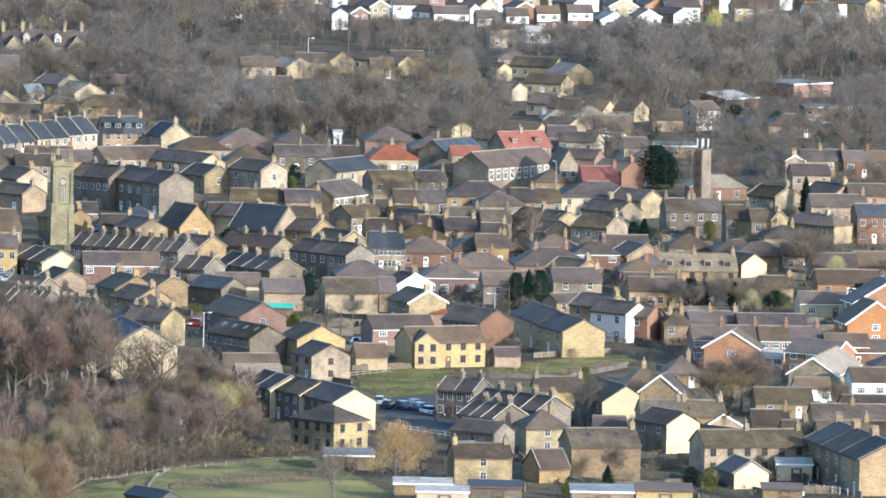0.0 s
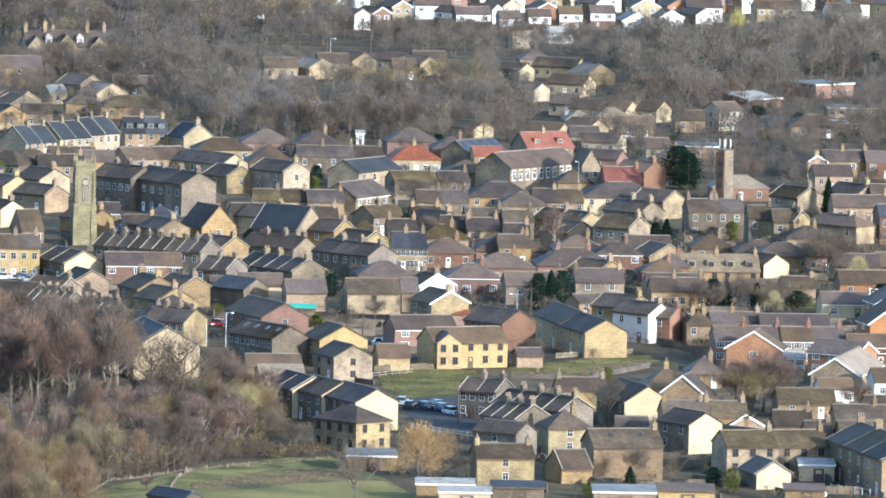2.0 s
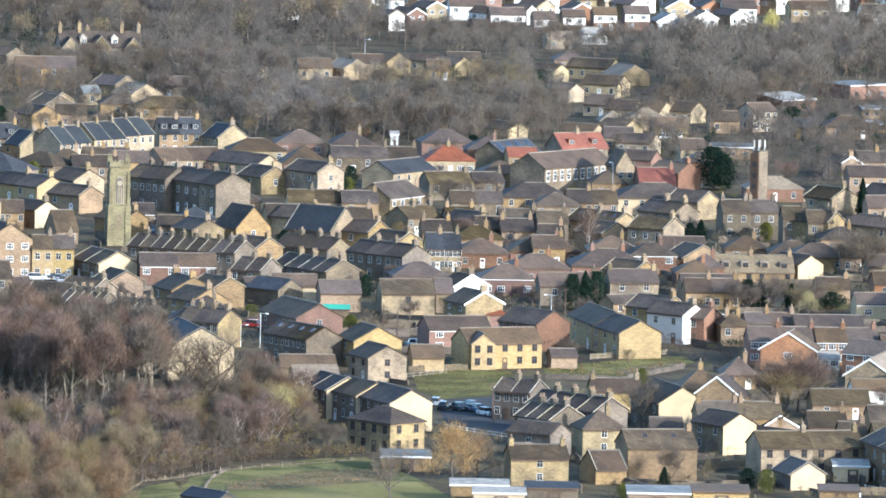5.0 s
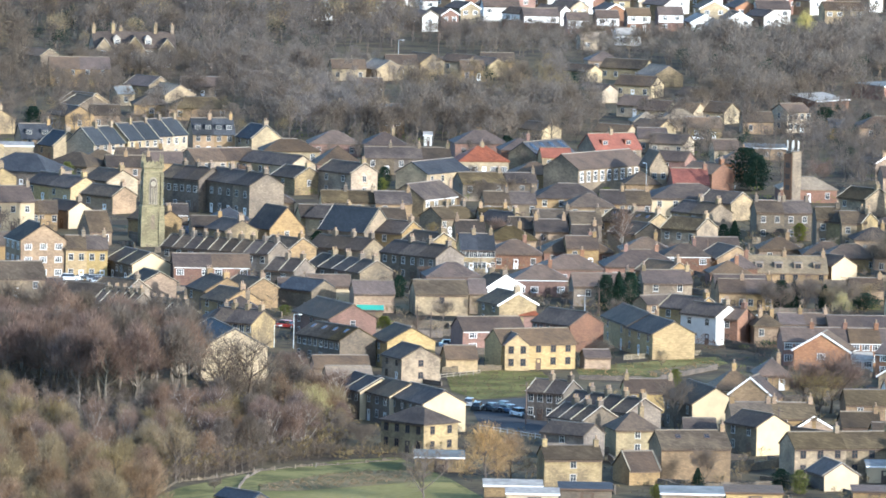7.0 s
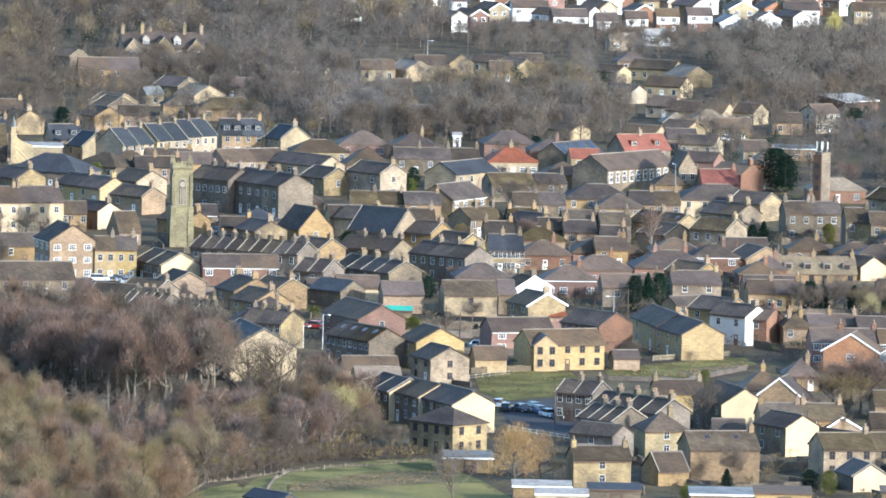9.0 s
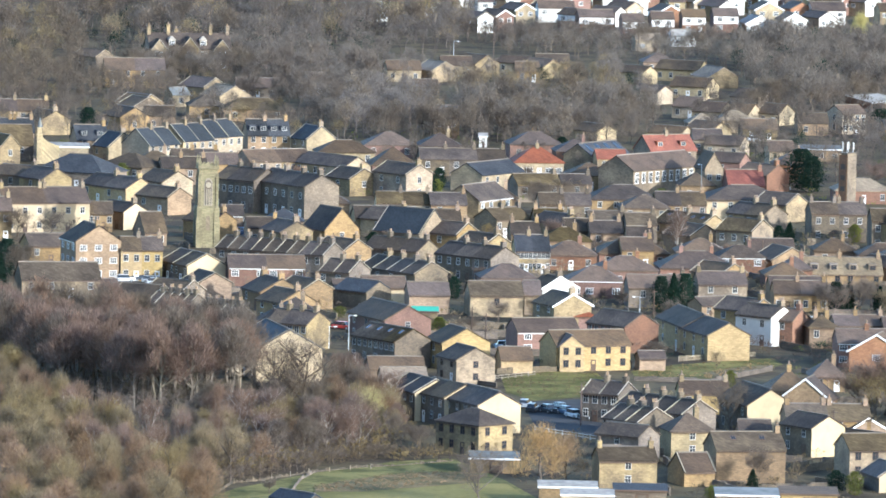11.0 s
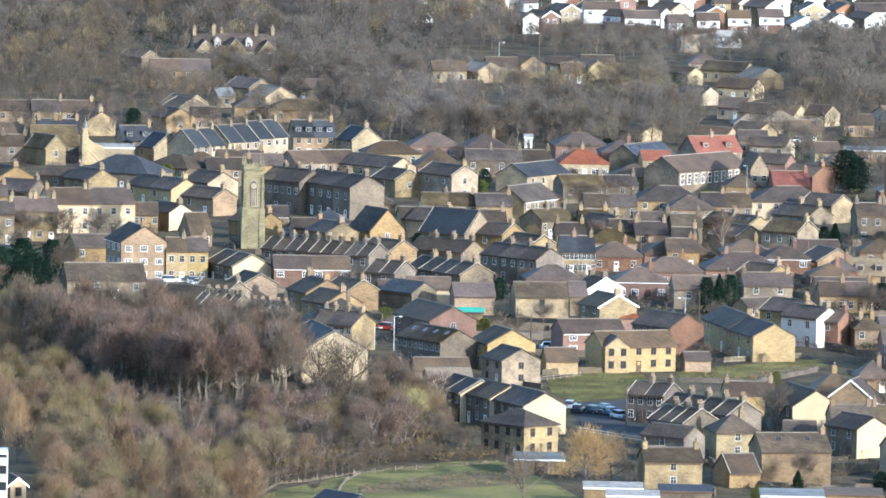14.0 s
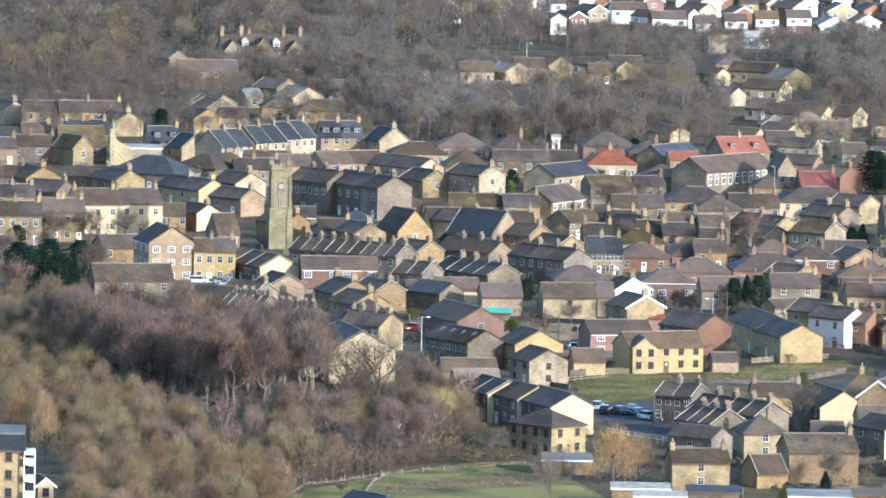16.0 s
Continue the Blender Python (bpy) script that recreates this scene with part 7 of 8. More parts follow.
# ---- woods and single trees ----
grove([(-114, 1763), (-102, 1762), (-84, 1754), (-69, 1736), (-61, 1712), (-61, 1680), (-70, 1664), (-85, 1674), (-97, 1700), (-105, 1728)], 5.9, ["tall", "tall", "tallgrey", "tall"], 13, 16.5, "in the tall wood", 1, 1.5)
grove([(-130, 1775), (-113, 1764), (-104, 1718), (-94, 1672), (-79, 1614), (-61, 1570), (-57, 1500), (-89, 1456), (-100, 1603), (-105, 1620), (-121, 1640)], 7.6, ["soft", "softtan", "soft", "softtan", "soft"], 7, 10, "on the near slope", 3, 2.0)
grove([(-70, 1625), (-62, 1650), (-45, 1656), (-44, 1700), (-35, 1690), (-34, 1666), (-30, 1621), (-32, 1612), (-46, 1591), (-57, 1572), (-62, 1568)], 6.8, ["soft", "tallgrey", "birch", "softtan", "tall", "soft"], 6.5, 9.5, "by the field wall", 5, 2.0)
far_wood([(-108, 1730), (-85, 1690), (-64, 1690), (-62, 1655), (-75, 1622), (-92, 1660)], 5, "grey", 3, 6, 326, 1.0, name='undergrowth', twigs=150, thin=0.14, wide=0.75, limbs=5, forks=0)
grove([(-138, 1832), (-113, 1822), (-110, 1772), (-130, 1775)], 6.5, ["tallgrey", "tall", "soft"], 7, 10, "on the near slope", 8, 2.0)
for bx, by, bh in ((-80.0, 1612.0, 9.5), (-72.5, 1598.0, 10.0), (-66.5, 1590.0, 9.5), (-61.0, 1585.0, 9.0), (-43.5, 1606.0, 9.5), (-40.0, 1607.0, 9.0), (-88.0, 1628.0, 9.0)):
    tree("birch", bx, by, bh, 0.7, "before the tall wood")
tree("open", -54.0, 1663.7, 14, 0.85, "before a cream gable")
tree("open", -49.8, 1666.5, 15.5, 0.8, "before a cream gable")
tree("open", -16.6, 1543.4, 9, 0.95, "at the field edge")
tree("tan", -6.9, 1568.4, 11, 1.15, "beside the garden sheds")
tree("tan", -2.8, 1574.3, 9, 1.1, "beside the garden sheds")
tree("grey", -55.9, 1672.8, 6.5, 1.3, "before a cream gable")
tree("grey", -47.0, 1672.8, 7, 1.3, "before a cream gable")
tree("grey", -51.9, 1664.2, 10, 1.0, "before a cream gable")
tree("grey", -42.7, 1687.3, 8.5, 1.1, "beside a cream gable")
tree("gold", -36.6, 1637.4, 9.5, 1.0, "at the wood edge")
tree("olive", -57.8, 1564.8, 9.5, 0.9, "at the wood edge")
tree("grey", -28.2, 1612.3, 5.5, 1.2, "beside the stone house")
tree("purple", 53.4, 1696.5, 11, 1.2, "among white houses")
tree("purple", 48.6, 1697.4, 9, 1.2, "among white houses")
tree("grey", 56.5, 1701.0, 8.5, 1.2, "among white houses")
tree("olive", 51.3, 1694.1, 8, 1.2, "among white houses")
tree("birch", 19.1, 2010.9, 10, 0.9, "among the bungalows")
tree("grey", -14.4, 2142.0, 4.6, 1.3, "before the stone house")
tree("grey", -10.6, 2139.9, 5, 1.3, "before the stone house")
tree("grey", -6.1, 2144.3, 5, 1.3, "before the stone house")
tree("olive", -2.7, 2148.3, 4.6, 1.2, "before the stone house")
tree("purple", -7.4, 2015.1, 7, 1.0, "beside the terrace")
tree("grey", 28.9, 1574.0, 6.5, 1.0, "before the stone house")
tree("cone", 27.9, 1570.4, 3.6, 1.6, "in a garden")
tree("dome", 41.5, 1568.1, 4, 1.1, "in a garden")
tree("lime", 44.5, 1565.4, 4.2, 1.0, "in a garden")
tree("cone", 8.8, 1902.2, 5.2, 1.5, "in a garden")
tree("dome", 14.5, 1879.4, 7.6, 0.8, "in a garden")
tree("cone", 17.0, 1880.0, 8.2, 1.2, "in a garden")
tree("dome", 19.3, 1886.5, 7.6, 0.8, "in a garden")
tree("cone", 80.1, 2121.7, 8.8, 1.0, "beside the terrace")
tree("cone", 85.6, 2126.2, 5, 1.3, "beside the terrace")
tree("dome", 50.5, 2185.2, 8.6, 1.1, "beside the brick tower")
tree("dome", 48.3, 2191.0, 9.8, 1.1, "beside the brick tower")
tree("dome", -26.4, 1899.8, 4.7, 0.9, "beside a stone house")
tree("cone", 51.7, 1890.7, 6.4, 1.3, "in a garden")
tree("dome", 49.2, 1893.8, 6, 1.0, "in a garden")
tree("grey", 53.6, 1888.8, 6.8, 1.2, "in a garden")
tree("grey", 49.0, 1884.1, 5.5, 1.3, "in a garden")
tree("grey", 62.4, 1893.3, 6, 1.2, "in a garden")
tree("cone", 57.9, 1892.2, 5.5, 1.4, "in a garden")
tree("olive", 66.7, 1904.1, 5, 1.2, "in a garden")
tree("grey", 46.7, 1889.5, 6.2, 1.1, "in a garden")
tree("grey", 56.3, 1895.5, 6.6, 1.1, "in a garden")
tree("olive", 59.1, 1887.7, 5.6, 1.1, "in a garden")
tree("dome", 82.9, 1901.9, 5, 1.3, "in a garden")
tree("grey", 78.3, 1972.5, 8.5, 1.1, "among the houses")
tree("dome", 86.6, 1908.9, 5.5, 1.2, "in a garden")
tree("gold", 61.0, 1883.4, 5.2, 1.1, "in a garden")
tree("grey", 74.4, 1962.4, 10.5, 1.1, "among the houses")
tree("open", 72.2, 1981.5, 9, 1.0, "among the houses")
tree("lime", 57.0, 2052.7, 4.2, 1.1, "beside the terrace")
tree("cone", 42.8, 2039.2, 5.6, 1.4, "beside a tall house")
tree("dome", 40.6, 2048.4, 4, 1.0, "beside a tall house")
tree("gold", 80.6, 1957.5, 6, 1.1, "among the houses")
tree("purple", 65.3, 2199.0, 6.5, 1.2, "behind the terrace")
tree("lime", -28.2, 1828.4, 3.2, 1.5, "behind the yellow house")
tree("grey", -22.2, 1824.1, 4, 1.3, "behind the yellow house")
tree("grey", -17.0, 1848.3, 4.5, 1.2, "behind the yellow house")
tree("lime", -47.9, 1857.3, 2.2, 1.8, "in a garden")
tree("open", 25.4, 1658.1, 9.5, 0.9, "beside a cream gable")
tree("dome", -36.2, 2146.9, 6, 0.9, "among the stone houses")
tree("dome", 71.7, 2379.8, 6, 1.4, "by the cream house")
tree("grey", -10.7, 2112.3, 6, 1.4, "before the stone terrace")
tree("grey", -3.2, 2105.3, 6, 1.4, "before the stone terrace")
tree("purple", 70.3, 1693.3, 6, 1.2, "beside white houses")
tree("grey", 13.2, 1777.3, 4.5, 1.3, "in a garden")
tree("olive", 77.7, 1882.6, 4, 1.2, "in a garden")
tree("dome", 65.9, 1897.8, 3.5, 2.0, "in a garden")
tree("tan", -12.2, 2332.2, 6.5, 1.2, "in front of the wood")
tree("lime", 21.2, 1554.2, 2.5, 1.5, "in a garden")
tree("grey", -50.8, 1548.0, 2.5, 1.4, "at the field wall")
tree("gold", 74.9, 2686.8, 12, 0.8, "by the white houses")
tree("dome", -34.1, 2171.2, 5, 1.0, "among the stone houses")
tree("dome", -121.8, 2692.4, 7, 1.3, "beside the manor")
tree("dome", -97.2, 2552.5, 7, 1.3, "beside the manor")
tree("birch", -80.8, 1571.1, 9, 0.8, "on the near slope")
tree("birch", -75.9, 1563.7, 9.5, 0.7, "on the near slope")
tree("birch", -71.2, 1566.5, 8.5, 0.8, "on the near slope")
tree("birch", -69.8, 1575.3, 8.5, 0.7, "on the near slope")
tree("birch", -84.2, 1582.3, 8.5, 0.8, "on the near slope")
tree("dome", -125.1, 1883.8, 10, 1.0, "beside a low house")
tree("dome", -118.3, 1881.9, 9, 1.0, "beside a low house")
tree("purple", -126.6, 1865.2, 9, 1.2, "beside a low house")
tree("dome", -122.7, 1890.6, 9, 1.1, "beside a low house")
tree("cone", -116.5, 1898.4, 7, 1.2, "beside a low house")
tree("dome", -134.2, 1991.5, 5, 1.2, "by the terrace")
tree("tan", -101.4, 1583.5, 13, 0.55, "beside the apartment block")
tree("grey", -127.5, 2007.2, 7, 1.2, "below the terrace")
tree("grey", -119.9, 2009.3, 7, 1.2, "below the terrace")
tree("grey", -113.3, 2018.2, 6, 1.2, "below the terrace")
tree("purple", -125.5, 1914.8, 7, 1.3, "below the terrace")
tree("dome", -122.3, 2327.7, 5.5, 1.2, "behind the slate roofs")
tree("grey", -129.9, 1913.6, 7, 1.3, "below the terrace")
far_wood([(-54, 2335), (6, 2360), (7, 2320), (-53, 2302)], 9, "grey", 7, 11, 300, 1.5, twigs=900)
far_wood([(36, 2453), (82, 2494), (81, 2465), (36, 2413)], 10, "grey", 6, 10, 301, 1.5, twigs=900)
far_wood([(-93, 2484), (-68, 2493), (-67, 2462), (-76, 2389), (-91, 2433)], 11, "grey", 6, 9, 302, 1.5, twigs=900)
far_wood([(-24, 2689), (33, 2685), (33, 2656), (-24, 2646)], 13, "grey", 5, 8, 303, 1.5, twigs=900)
far_wood([(-183, 2760), (-76, 2785), (-37, 2709), (-36, 2661), (-71, 2614), (-168, 2547)], 30, "grey", 11, 15, 304, 1.5, twigs=900)
far_wood([(-128, 2542), (-95, 2567), (-87, 2487), (-94, 2480), (-124, 2475)], 15, "grey", 6, 9.5, 305, 1.5, twigs=900)
far_wood([(-89, 2551), (-55, 2529), (-53, 2425), (-62, 2345), (-75, 2408), (-87, 2487)], 17, "grey", 9, 12.5, 306, 1.5, twigs=900)
far_wood([(-33, 2462), (7, 2496), (10, 2367), (-32, 2345)], 24, "grey", 9, 12, 307, 1.5, twigs=900)
far_wood([(40, 2651), (122, 2691), (117, 2574), (85, 2575), (81, 2498), (48, 2477)], 24, "grey", 9, 13, 308, 1.5, twigs=900)
far_wood([(81, 2540), (114, 2508), (109, 2397), (88, 2377), (86, 2429), (80, 2457)], 15, "grey", 2.8, 4.6, 309, 1.5, twigs=900)
grove([(-156, 2271), (113, 2370), (101, 2100), (-138, 2009)], 70, ["grey", "purple", "olive", "dome", "lime", "grey"], 2.6, 5.6, "in the gardens", 110, 1.5)
grove([(-58, 2030), (101, 2100), (91, 1886), (-53, 1851)], 60, ["grey", "purple", "olive", "dome", "lime", "grey"], 2.6, 5.6, "in the gardens", 111, 1.5)
grove([(9, 1866), (91, 1886), (83, 1711), (8, 1724)], 38, ["grey", "purple", "olive", "dome", "lime", "grey"], 2.6, 5.6, "in the gardens", 112, 1.5)
grove([(-51, 2216), (2, 2248), (2, 1865), (-45, 1877)], 50, ["grey", "purple", "olive", "dome", "lime", "grey"], 2.6, 5.6, "in the gardens", 113, 1.5)
far_wood([(-159, 2288), (118, 2399), (102, 2072), (-58, 2030), (-142, 2043)], 11, "grey", 1.2, 3.2, 114, 1.2, name='garden_shrubs', twigs=110, thin=0.23, wide=0.75, limbs=5, forks=0)
far_wood([(-159, 2288), (118, 2399), (102, 2072), (-58, 2030), (-142, 2043)], 15, "lime", 1, 2.4, 115, 1.2, name='garden_shrubs', twigs=110, thin=0.23, wide=0.75, limbs=5, forks=0)
far_wood([(-58, 2030), (104, 2101), (93, 1886), (-63, 1849)], 7.5, "olive", 1.2, 3, 116, 1.2, name='garden_shrubs', twigs=110, thin=0.23, wide=0.75, limbs=5, forks=0)
far_wood([(-58, 2030), (104, 2101), (93, 1886), (-63, 1849)], 12, "green", 1, 2.6, 117, 1.2, name='garden_shrubs', twigs=110, thin=0.23, wide=0.75, limbs=5, forks=0)
far_wood([(-58, 2030), (104, 2101), (93, 1886), (-63, 1849)], 12, "grey", 2, 4.5, 118, 1.2, name='garden_shrubs', twigs=110, thin=0.23, wide=0.75, limbs=5, forks=0)
far_wood([(-47, 1853), (-18, 1860), (-17, 1770), (-39, 1744), (-47, 1774)], 6, "olive", 1.2, 3, 119, 1.2, name='garden_shrubs', twigs=110, thin=0.23, wide=0.75, limbs=5, forks=0)
far_wood([(9, 1866), (93, 1886), (85, 1711), (36, 1730), (36, 1782), (34, 1798), (8, 1787)], 6.5, "purple", 1.2, 3.2, 120, 1.2, name='garden_shrubs', twigs=110, thin=0.23, wide=0.75, limbs=5, forks=0)
far_wood([(9, 1866), (93, 1886), (85, 1711), (36, 1730), (36, 1782), (34, 1798), (8, 1787)], 10, "lime", 0.8, 2, 121, 1.2, name='garden_shrubs', twigs=110, thin=0.23, wide=0.75, limbs=5, forks=0)
far_wood([(2, 1713), (86, 1731), (78, 1549), (-5, 1533), (2, 1619), (5, 1637)], 6.5, "olive", 1, 2.6, 122, 1.2, name='garden_shrubs', twigs=110, thin=0.23, wide=0.75, limbs=5, forks=0)
far_wood([(2, 1713), (86, 1731), (78, 1549), (-5, 1533), (2, 1619), (5, 1637)], 11, "green", 0.8, 2, 123, 1.2, name='garden_shrubs', twigs=110, thin=0.23, wide=0.75, limbs=5, forks=0)
far_wood([(-33, 1620), (-21, 1614), (-12, 1577), (-7, 1565), (2, 1619), (1, 1646), (-11, 1652), (-27, 1640)], 5, "olive", 1.2, 3, 124, 1.2, name='garden_shrubs', twigs=110, thin=0.23, wide=0.75, limbs=5, forks=0)
far_wood([(-65, 1537), (-57, 1565), (-45, 1588), (-32, 1609), (-30, 1639), (-48, 1682), (-67, 1669), (-68, 1553)], 4.0, "grey", 2.5, 5.5, 125, 1.2, name='undergrowth', twigs=150, thin=0.2, wide=0.75, limbs=5, forks=0)
far_wood([(-65, 1537), (-57, 1565), (-45, 1588), (-32, 1609), (-30, 1639), (-48, 1682), (-67, 1669), (-68, 1553)], 4.4, "olive", 2, 4.5, 126, 1.2, name='undergrowth', twigs=150, thin=0.2, wide=0.75, limbs=5, forks=0)
far_wood([(-62, 1547), (-57, 1563), (-45, 1586), (-32, 1607), (-32, 1612), (-45, 1596), (-57, 1573), (-63, 1558)], 2.6, "grey", 1.5, 3.2, 127, 1.2, name='undergrowth', twigs=150, thin=0.2, wide=0.75, limbs=5, forks=0)
far_wood([(-63, 1554), (-57, 1568), (-45, 1588), (-32, 1603), (-22, 1610), (-23, 1622), (-32, 1615), (-45, 1609), (-58, 1584)], 2.1, "olive", 1.0, 2.3, 128, 0.6, name='undergrowth', twigs=220, thin=0.15, wide=0.7, limbs=5, forks=0)
far_wood([(-63, 1554), (-57, 1568), (-45, 1588), (-32, 1601), (-26, 1606), (-32, 1615), (-45, 1609), (-58, 1584)], 2.6, "grey", 1.4, 3, 129, 0.6, name='undergrowth', twigs=220, thin=0.15, wide=0.7, limbs=5, forks=0)
far_wood([(-44, 1561), (-35, 1575), (-29, 1584), (-20, 1587), (-16, 1582), (-20, 1570), (-27, 1563), (-36, 1555), (-43, 1552)], 1.5, "tan", 0.25, 0.5, 130, 1.2, name='rough_grass', twigs=60, thin=0.8, wide=0.9, limbs=3, forks=0, long=3.2)
far_wood([(-44, 1561), (-35, 1575), (-29, 1584), (-20, 1587), (-16, 1582), (-20, 1570), (-27, 1563), (-36, 1555), (-43, 1552)], 1.8, "olive", 0.25, 0.55, 131, 1.2, name='rough_grass', twigs=60, thin=0.8, wide=0.9, limbs=3, forks=0, long=3.2)
far_wood([(-33, 1609), (-22, 1617), (-22, 1607), (-33, 1596)], 2.4, "olive", 0.6, 1.6, 132, 1.2, name='rough_grass', twigs=60, thin=0.8, wide=0.9, limbs=3, forks=0, long=3.2)
far_wood([(8, 1766), (23, 1780), (23, 1773), (8, 1753)], 3, "olive", 0.4, 0.9, 133, 1.2, name='rough_grass', twigs=60, thin=0.8, wide=0.9, limbs=3, forks=0, long=3.2)
far_wood([(-100, 2005), (-54, 2031), (-51, 1900), (-72, 1847), (-94, 1889)], 9, "grey", 1, 2.6, 134, 1.2, name='garden_shrubs', twigs=110, thin=0.23, wide=0.75, limbs=5, forks=0)
far_wood([(-142, 2043), (-102, 2054), (-94, 1889), (-132, 1905)], 8, "grey", 1.5, 4, 135, 1.2, name='garden_shrubs', twigs=110, thin=0.23, wide=0.75, limbs=5, forks=0)
far_wood([(61, 1915), (70, 1917), (69, 1895), (61, 1893)], 1.7, "green", 1.3, 2.0, 136, 0.4, name='hedge', twigs=150, thin=0.22, wide=0.75, limbs=5, forks=0)
far_wood([(77, 1805), (85, 1813), (85, 1800), (77, 1792)], 1.7, "green", 1.3, 2.0, 137, 0.4, name='hedge', twigs=150, thin=0.22, wide=0.75, limbs=5, forks=0)
far_wood([(43, 1817), (48, 1823), (48, 1811), (44, 1806)], 1.7, "green", 1.3, 2.0, 138, 0.4, name='hedge', twigs=150, thin=0.22, wide=0.75, limbs=5, forks=0)
far_wood([(9, 1785), (15, 1789), (15, 1778), (9, 1774)], 1.7, "green", 1.3, 2.0, 139, 0.4, name='hedge', twigs=150, thin=0.22, wide=0.75, limbs=5, forks=0)
far_wood([(-9, 1772), (-5, 1773), (-5, 1765), (-9, 1764)], 1.7, "green", 1.3, 2.0, 140, 0.4, name='hedge', twigs=150, thin=0.22, wide=0.75, limbs=5, forks=0)
far_wood([(43, 1655), (46, 1657), (46, 1637), (43, 1636)], 1.7, "green", 1.3, 2.0, 141, 0.4, name='hedge', twigs=150, thin=0.22, wide=0.75, limbs=5, forks=0)
far_wood([(-39, 1872), (-34, 1874), (-34, 1861), (-39, 1860)], 1.7, "green", 1.3, 2.0, 142, 0.4, name='hedge', twigs=150, thin=0.22, wide=0.75, limbs=5, forks=0)
far_wood([(-207, 2846), (-74, 2896), (-35, 2787), (-33, 2634), (-82, 2571), (-97, 2616), (-123, 2596), (-129, 2728), (-158, 2705), (-151, 2575), (-183, 2520)], 11.5, "pale", 6, 14, 143, 2.0)
far_wood([(-206, 2833), (-74, 2882), (-69, 2698), (-193, 2655)], 15, "grey", 6, 15, 144, 2.0)
far_wood([(-188, 2586), (-138, 2603), (-132, 2493), (-124, 2475), (-117, 2395), (-173, 2388)], 9.5, "grey", 5, 12.5, 145, 2.0)
far_wood([(-193, 2655), (-148, 2671), (-137, 2470), (-178, 2457)], 17, "olive", 9, 12, 146, 2.0)
far_wood([(-98, 2582), (-56, 2580), (-53, 2435), (-63, 2317), (-58, 2300), (-73, 2389), (-79, 2489), (-96, 2537)], 9, "pale", 8, 11, 147, 2.0)
far_wood([(-63, 2432), (-41, 2429), (-40, 2333), (-60, 2309)], 6.6, "pale", 8, 10.5, 148, 2.0)
far_wood([(-33, 2392), (6, 2434), (16, 2369), (10, 2320), (-1, 2335), (-6, 2294), (-23, 2302), (-31, 2326)], 6.6, "pale", 5.5, 12, 149, 2.0)
far_wood([(-34, 2503), (13, 2540), (13, 2436), (-33, 2412)], 11, "olive", 6, 9, 150, 2.0)
far_wood([(-24, 2651), (11, 2648), (32, 2641), (80, 2677), (131, 2682), (125, 2555), (39, 2582), (11, 2611), (-23, 2618)], 8, "pale", 4, 9, 151, 2.0)
far_wood([(-31, 2707), (9, 2711), (43, 2693), (82, 2726), (134, 2754), (133, 2719), (42, 2678), (-30, 2663)], 6, "grey", 5, 8, 152, 2.0)
far_wood([(39, 2651), (89, 2668), (85, 2495), (66, 2489), (59, 2420), (51, 2418), (47, 2467), (39, 2527)], 8, "pale", 5.5, 13.5, 153, 2.0)
far_wood([(87, 2753), (135, 2769), (125, 2555), (104, 2570), (83, 2563)], 10, "pale", 5.5, 13.5, 154, 2.0)
far_wood([(103, 2526), (125, 2555), (115, 2352), (102, 2357), (98, 2413)], 10, "pale", 6, 9, 155, 2.0)
far_wood([(70, 2404), (85, 2371), (80, 2220), (72, 2201), (65, 2319)], 8, "pale", 5, 8, 156, 2.0)
far_wood([(86, 2390), (118, 2399), (114, 2315), (84, 2321)], 8, "grey", 5, 7.5, 157, 2.0)
far_wood([(71, 2367), (82, 2351), (76, 2218), (69, 2250)], 12, "green", 4, 7, 158, 2.0)
far_wood([(79, 2270), (111, 2262), (108, 2187), (77, 2202)], 9, "pale", 3.5, 6, 159, 2.0)
far_wood([(36, 2328), (52, 2351), (48, 2194), (40, 2242)], 10, "green", 3, 6, 160, 2.0)
far_wood([(-92, 2807), (-38, 2786), (-37, 2709), (-88, 2717)], 14, "olive", 8, 11, 161, 2.0)
far_wood([(-2, 2607), (13, 2562), (16, 2407), (2, 2403)], 12, "pale", 7, 10, 162, 2.0)
far_wood([(36, 2413), (52, 2399), (49, 2270), (39, 2276)], 12, "pale", 4, 7, 163, 2.0)
far_wood([(-59, 2561), (-14, 2564), (-13, 2510), (-57, 2485)], 12, "pale", 5, 8, 164, 2.0)
far_wood([(-120, 2532), (-95, 2536), (-94, 2493), (-117, 2489)], 6, "pale", 5, 8.5, 165, 1.0)
far_wood([(-193, 2655), (-99, 2616), (-60, 2583), (-57, 2475), (-120, 2394), (-172, 2378)], 8, "pale", 1.5, 4, 166, 1.2, twigs=150, thin=0.2, wide=0.75, limbs=5, forks=0, name='undergrowth')
far_wood([(-34, 2503), (13, 2540), (15, 2350), (-4, 2316), (-31, 2317)], 8, "pale", 1.5, 4, 167, 1.2, twigs=150, thin=0.2, wide=0.75, limbs=5, forks=0, name='undergrowth')
far_wood([(39, 2663), (131, 2694), (115, 2352), (100, 2394), (83, 2563), (81, 2488), (65, 2432), (37, 2526)], 8, "pale", 1.5, 4, 168, 1.2, twigs=150, thin=0.2, wide=0.75, limbs=5, forks=0, name='undergrowth')
far_wood([(-64, 2432), (-33, 2422), (-31, 2326), (-61, 2308)], 8, "pale", 1.5, 4, 169, 1.2, twigs=150, thin=0.2, wide=0.75, limbs=5, forks=0, name='undergrowth')
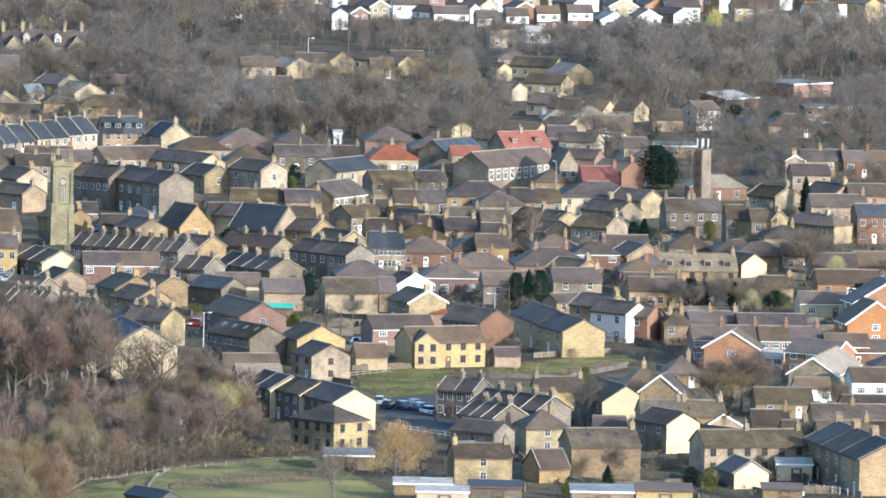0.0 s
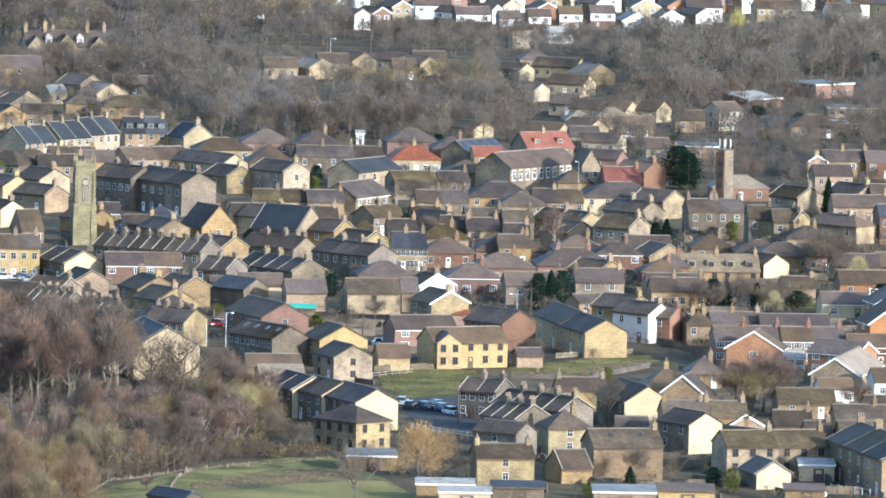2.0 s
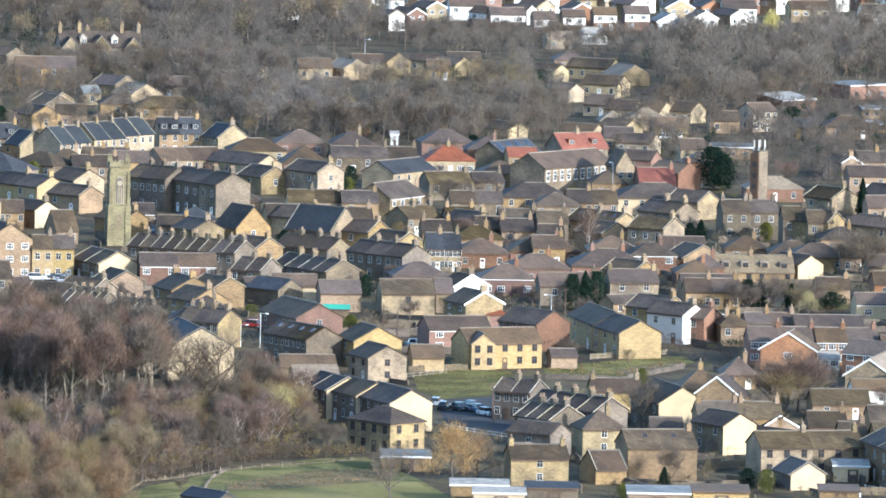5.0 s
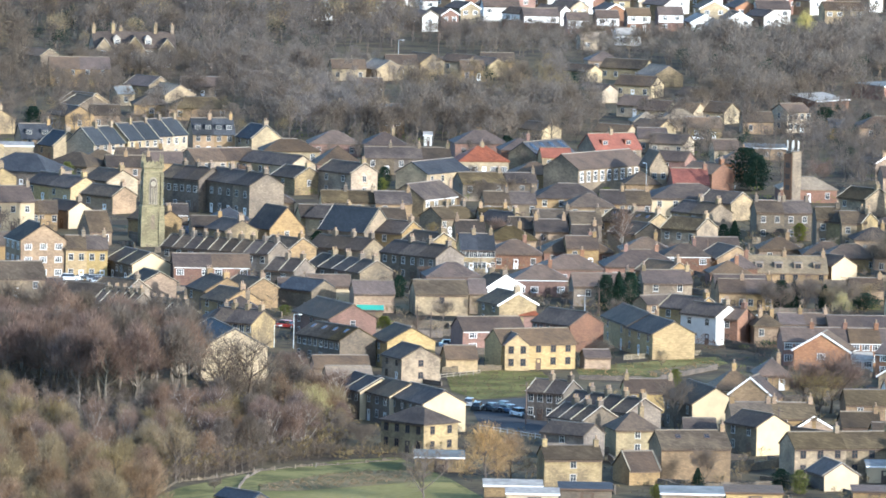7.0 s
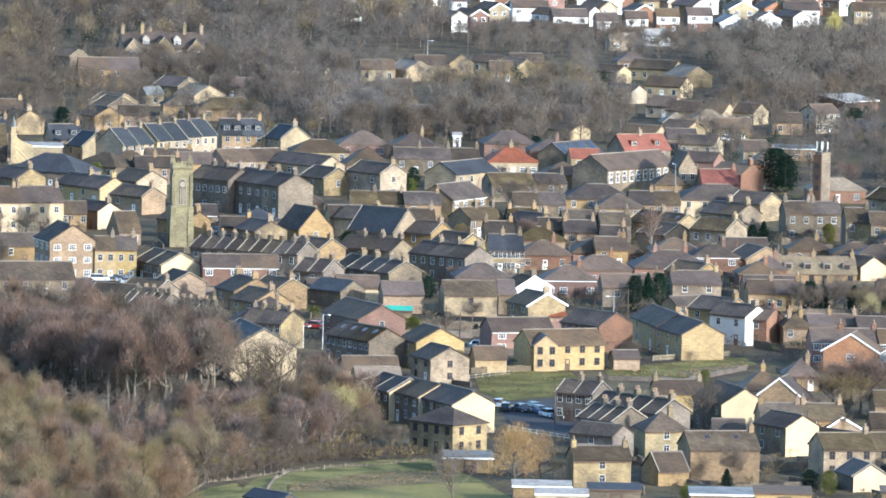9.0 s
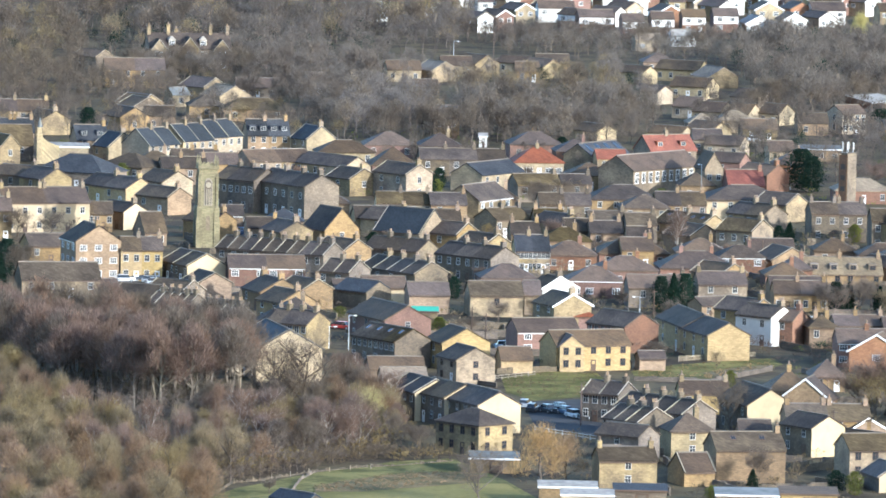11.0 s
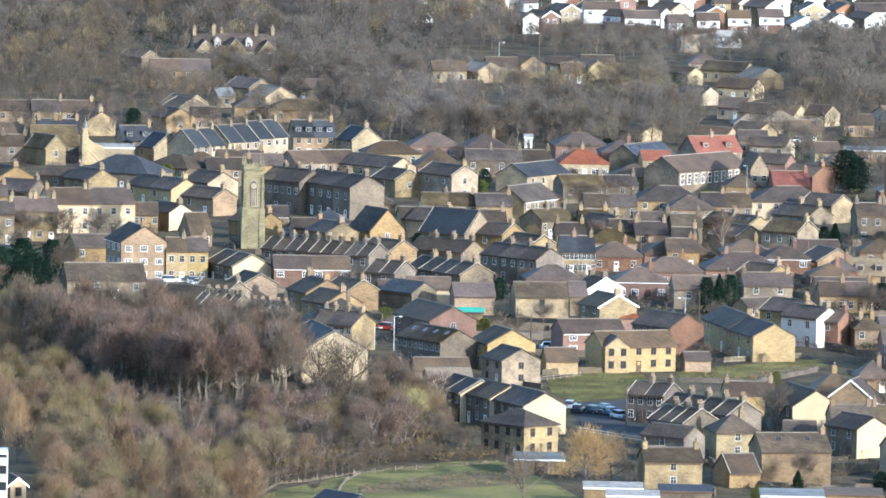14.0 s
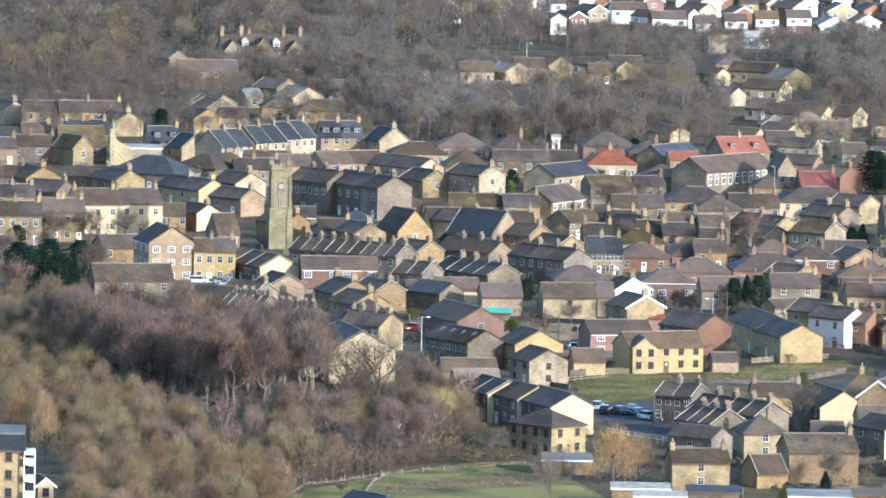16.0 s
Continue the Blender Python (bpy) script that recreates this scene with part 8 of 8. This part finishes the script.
far_wood([(-24, 2665), (39, 2675), (38, 2611), (-23, 2600)], 8, "pale", 1.5, 4, 170, 1.2, twigs=150, thin=0.2, wide=0.75, limbs=5, forks=0, name='undergrowth')
far_wood([(67, 2403), (119, 2419), (108, 2195), (71, 2200)], 8, "pale", 1.5, 4, 171, 1.2, twigs=150, thin=0.2, wide=0.75, limbs=5, forks=0, name='undergrowth')
far_wood([(70, 2434), (118, 2409), (109, 2211), (72, 2217)], 16, "green", 3, 6.5, 172, 2.0)
far_wood([(-200, 2754), (-62, 2701), (-60, 2583), (-183, 2520)], 19, "green", 4, 9, 173, 2.0)
far_wood([(-206, 2833), (-74, 2882), (-35, 2761), (-33, 2662), (-186, 2563)], 22, "olive", 6, 13, 174, 2.0)
far_wood([(-206, 2833), (-74, 2882), (-35, 2761), (-33, 2662), (-186, 2563)], 24, "grey", 6, 14, 175, 2.0)
far_wood([(-34, 2503), (13, 2540), (10, 2348), (-31, 2336)], 17, "green", 4, 7, 176, 2.0)
far_wood([(39, 2687), (134, 2744), (126, 2577), (37, 2505)], 17, "green", 5, 9, 177, 2.0)
far_wood([(-160, 2480), (-62, 2470), (-58, 2290), (-100, 2255), (-158, 2285)], 12, "grey", 5, 9, 320, 1.2)
far_wood([(-160, 2480), (-62, 2470), (-58, 2290), (-100, 2255), (-158, 2285)], 19, "olive", 3, 6, 321, 1.2)
far_wood([(20, 2440), (120, 2480), (112, 2180), (60, 2170), (30, 2260)], 12, "grey", 5, 9, 322, 1.2)
far_wood([(-58, 2330), (30, 2330), (36, 2230), (-56, 2215)], 13, "grey", 4, 7, 323, 1.2)
tree("dome", -121.5, 1903, 10, 1.0, "below the terrace")
tree("tallgrey", -114, 1905, 9, 1.0, "below the terrace")
tree("dome", -128, 1905, 9, 1.0, "below the terrace")
tree("tallgrey", -124, 1930, 10, 1.0, "below the terrace")
tree("dome", -117, 1925, 8, 1.0, "below the terrace")
tree("tallgrey", -112, 1915, 8, 1.0, "below the terrace")
tree("tallgrey", -131, 1920, 10, 1.0, "below the terrace")
far_wood([(-15, 1747), (-6, 1759), (2, 1758), (4, 1742), (0, 1716), (-8, 1708), (-14, 1720)], 2.1, "olive", 0.25, 0.7, 330, 0.6, name='rough_grass', twigs=60, thin=0.8, wide=0.9, limbs=3, forks=0, long=3.2)
far_wood([(9, 1764), (17, 1777), (34, 1793), (36, 1782), (23, 1752), (10, 1752)], 2.1, "olive", 0.25, 0.6, 331, 0.6, name='rough_grass', twigs=60, thin=0.8, wide=0.9, limbs=3, forks=0, long=3.2)
far_wood([(9, 1757), (22, 1765), (34, 1783), (36, 1776), (23, 1752), (10, 1750)], 2.6, "tan", 0.3, 0.7, 332, 0.6, name='rough_grass', twigs=60, thin=0.8, wide=0.9, limbs=3, forks=0, long=3.2)
far_wood([(-33, 2716), (140, 2775), (138, 2735), (40, 2680), (-32, 2655)], 5.5, "grey", 2, 4.5, 340, 1.0, name='undergrowth', twigs=120, thin=0.22, wide=0.75, limbs=4, forks=0)
far_wood([(-78, 2790), (-35, 2765), (-33, 2690), (-75, 2700)], 9, "grey", 5, 9, 341, 1.0)
far_wood([(-124, 2538), (-92, 2545), (-90, 2505), (-122, 2500)], 5.5, "grey", 5, 9.5, 342, 0.8)
far_wood([(-128, 2480), (-106, 2476), (-106, 2440), (-126, 2445)], 6, "grey", 4, 7, 343, 0.8)
far_wood([(-60, 2560), (20, 2575), (20, 2470), (-58, 2465)], 13, "grey", 3, 6, 344, 1.5)
far_wood([(-62, 2395), (18, 2420), (14, 2290), (-60, 2290)], 15, "grey", 8, 12, 345, 2.0)
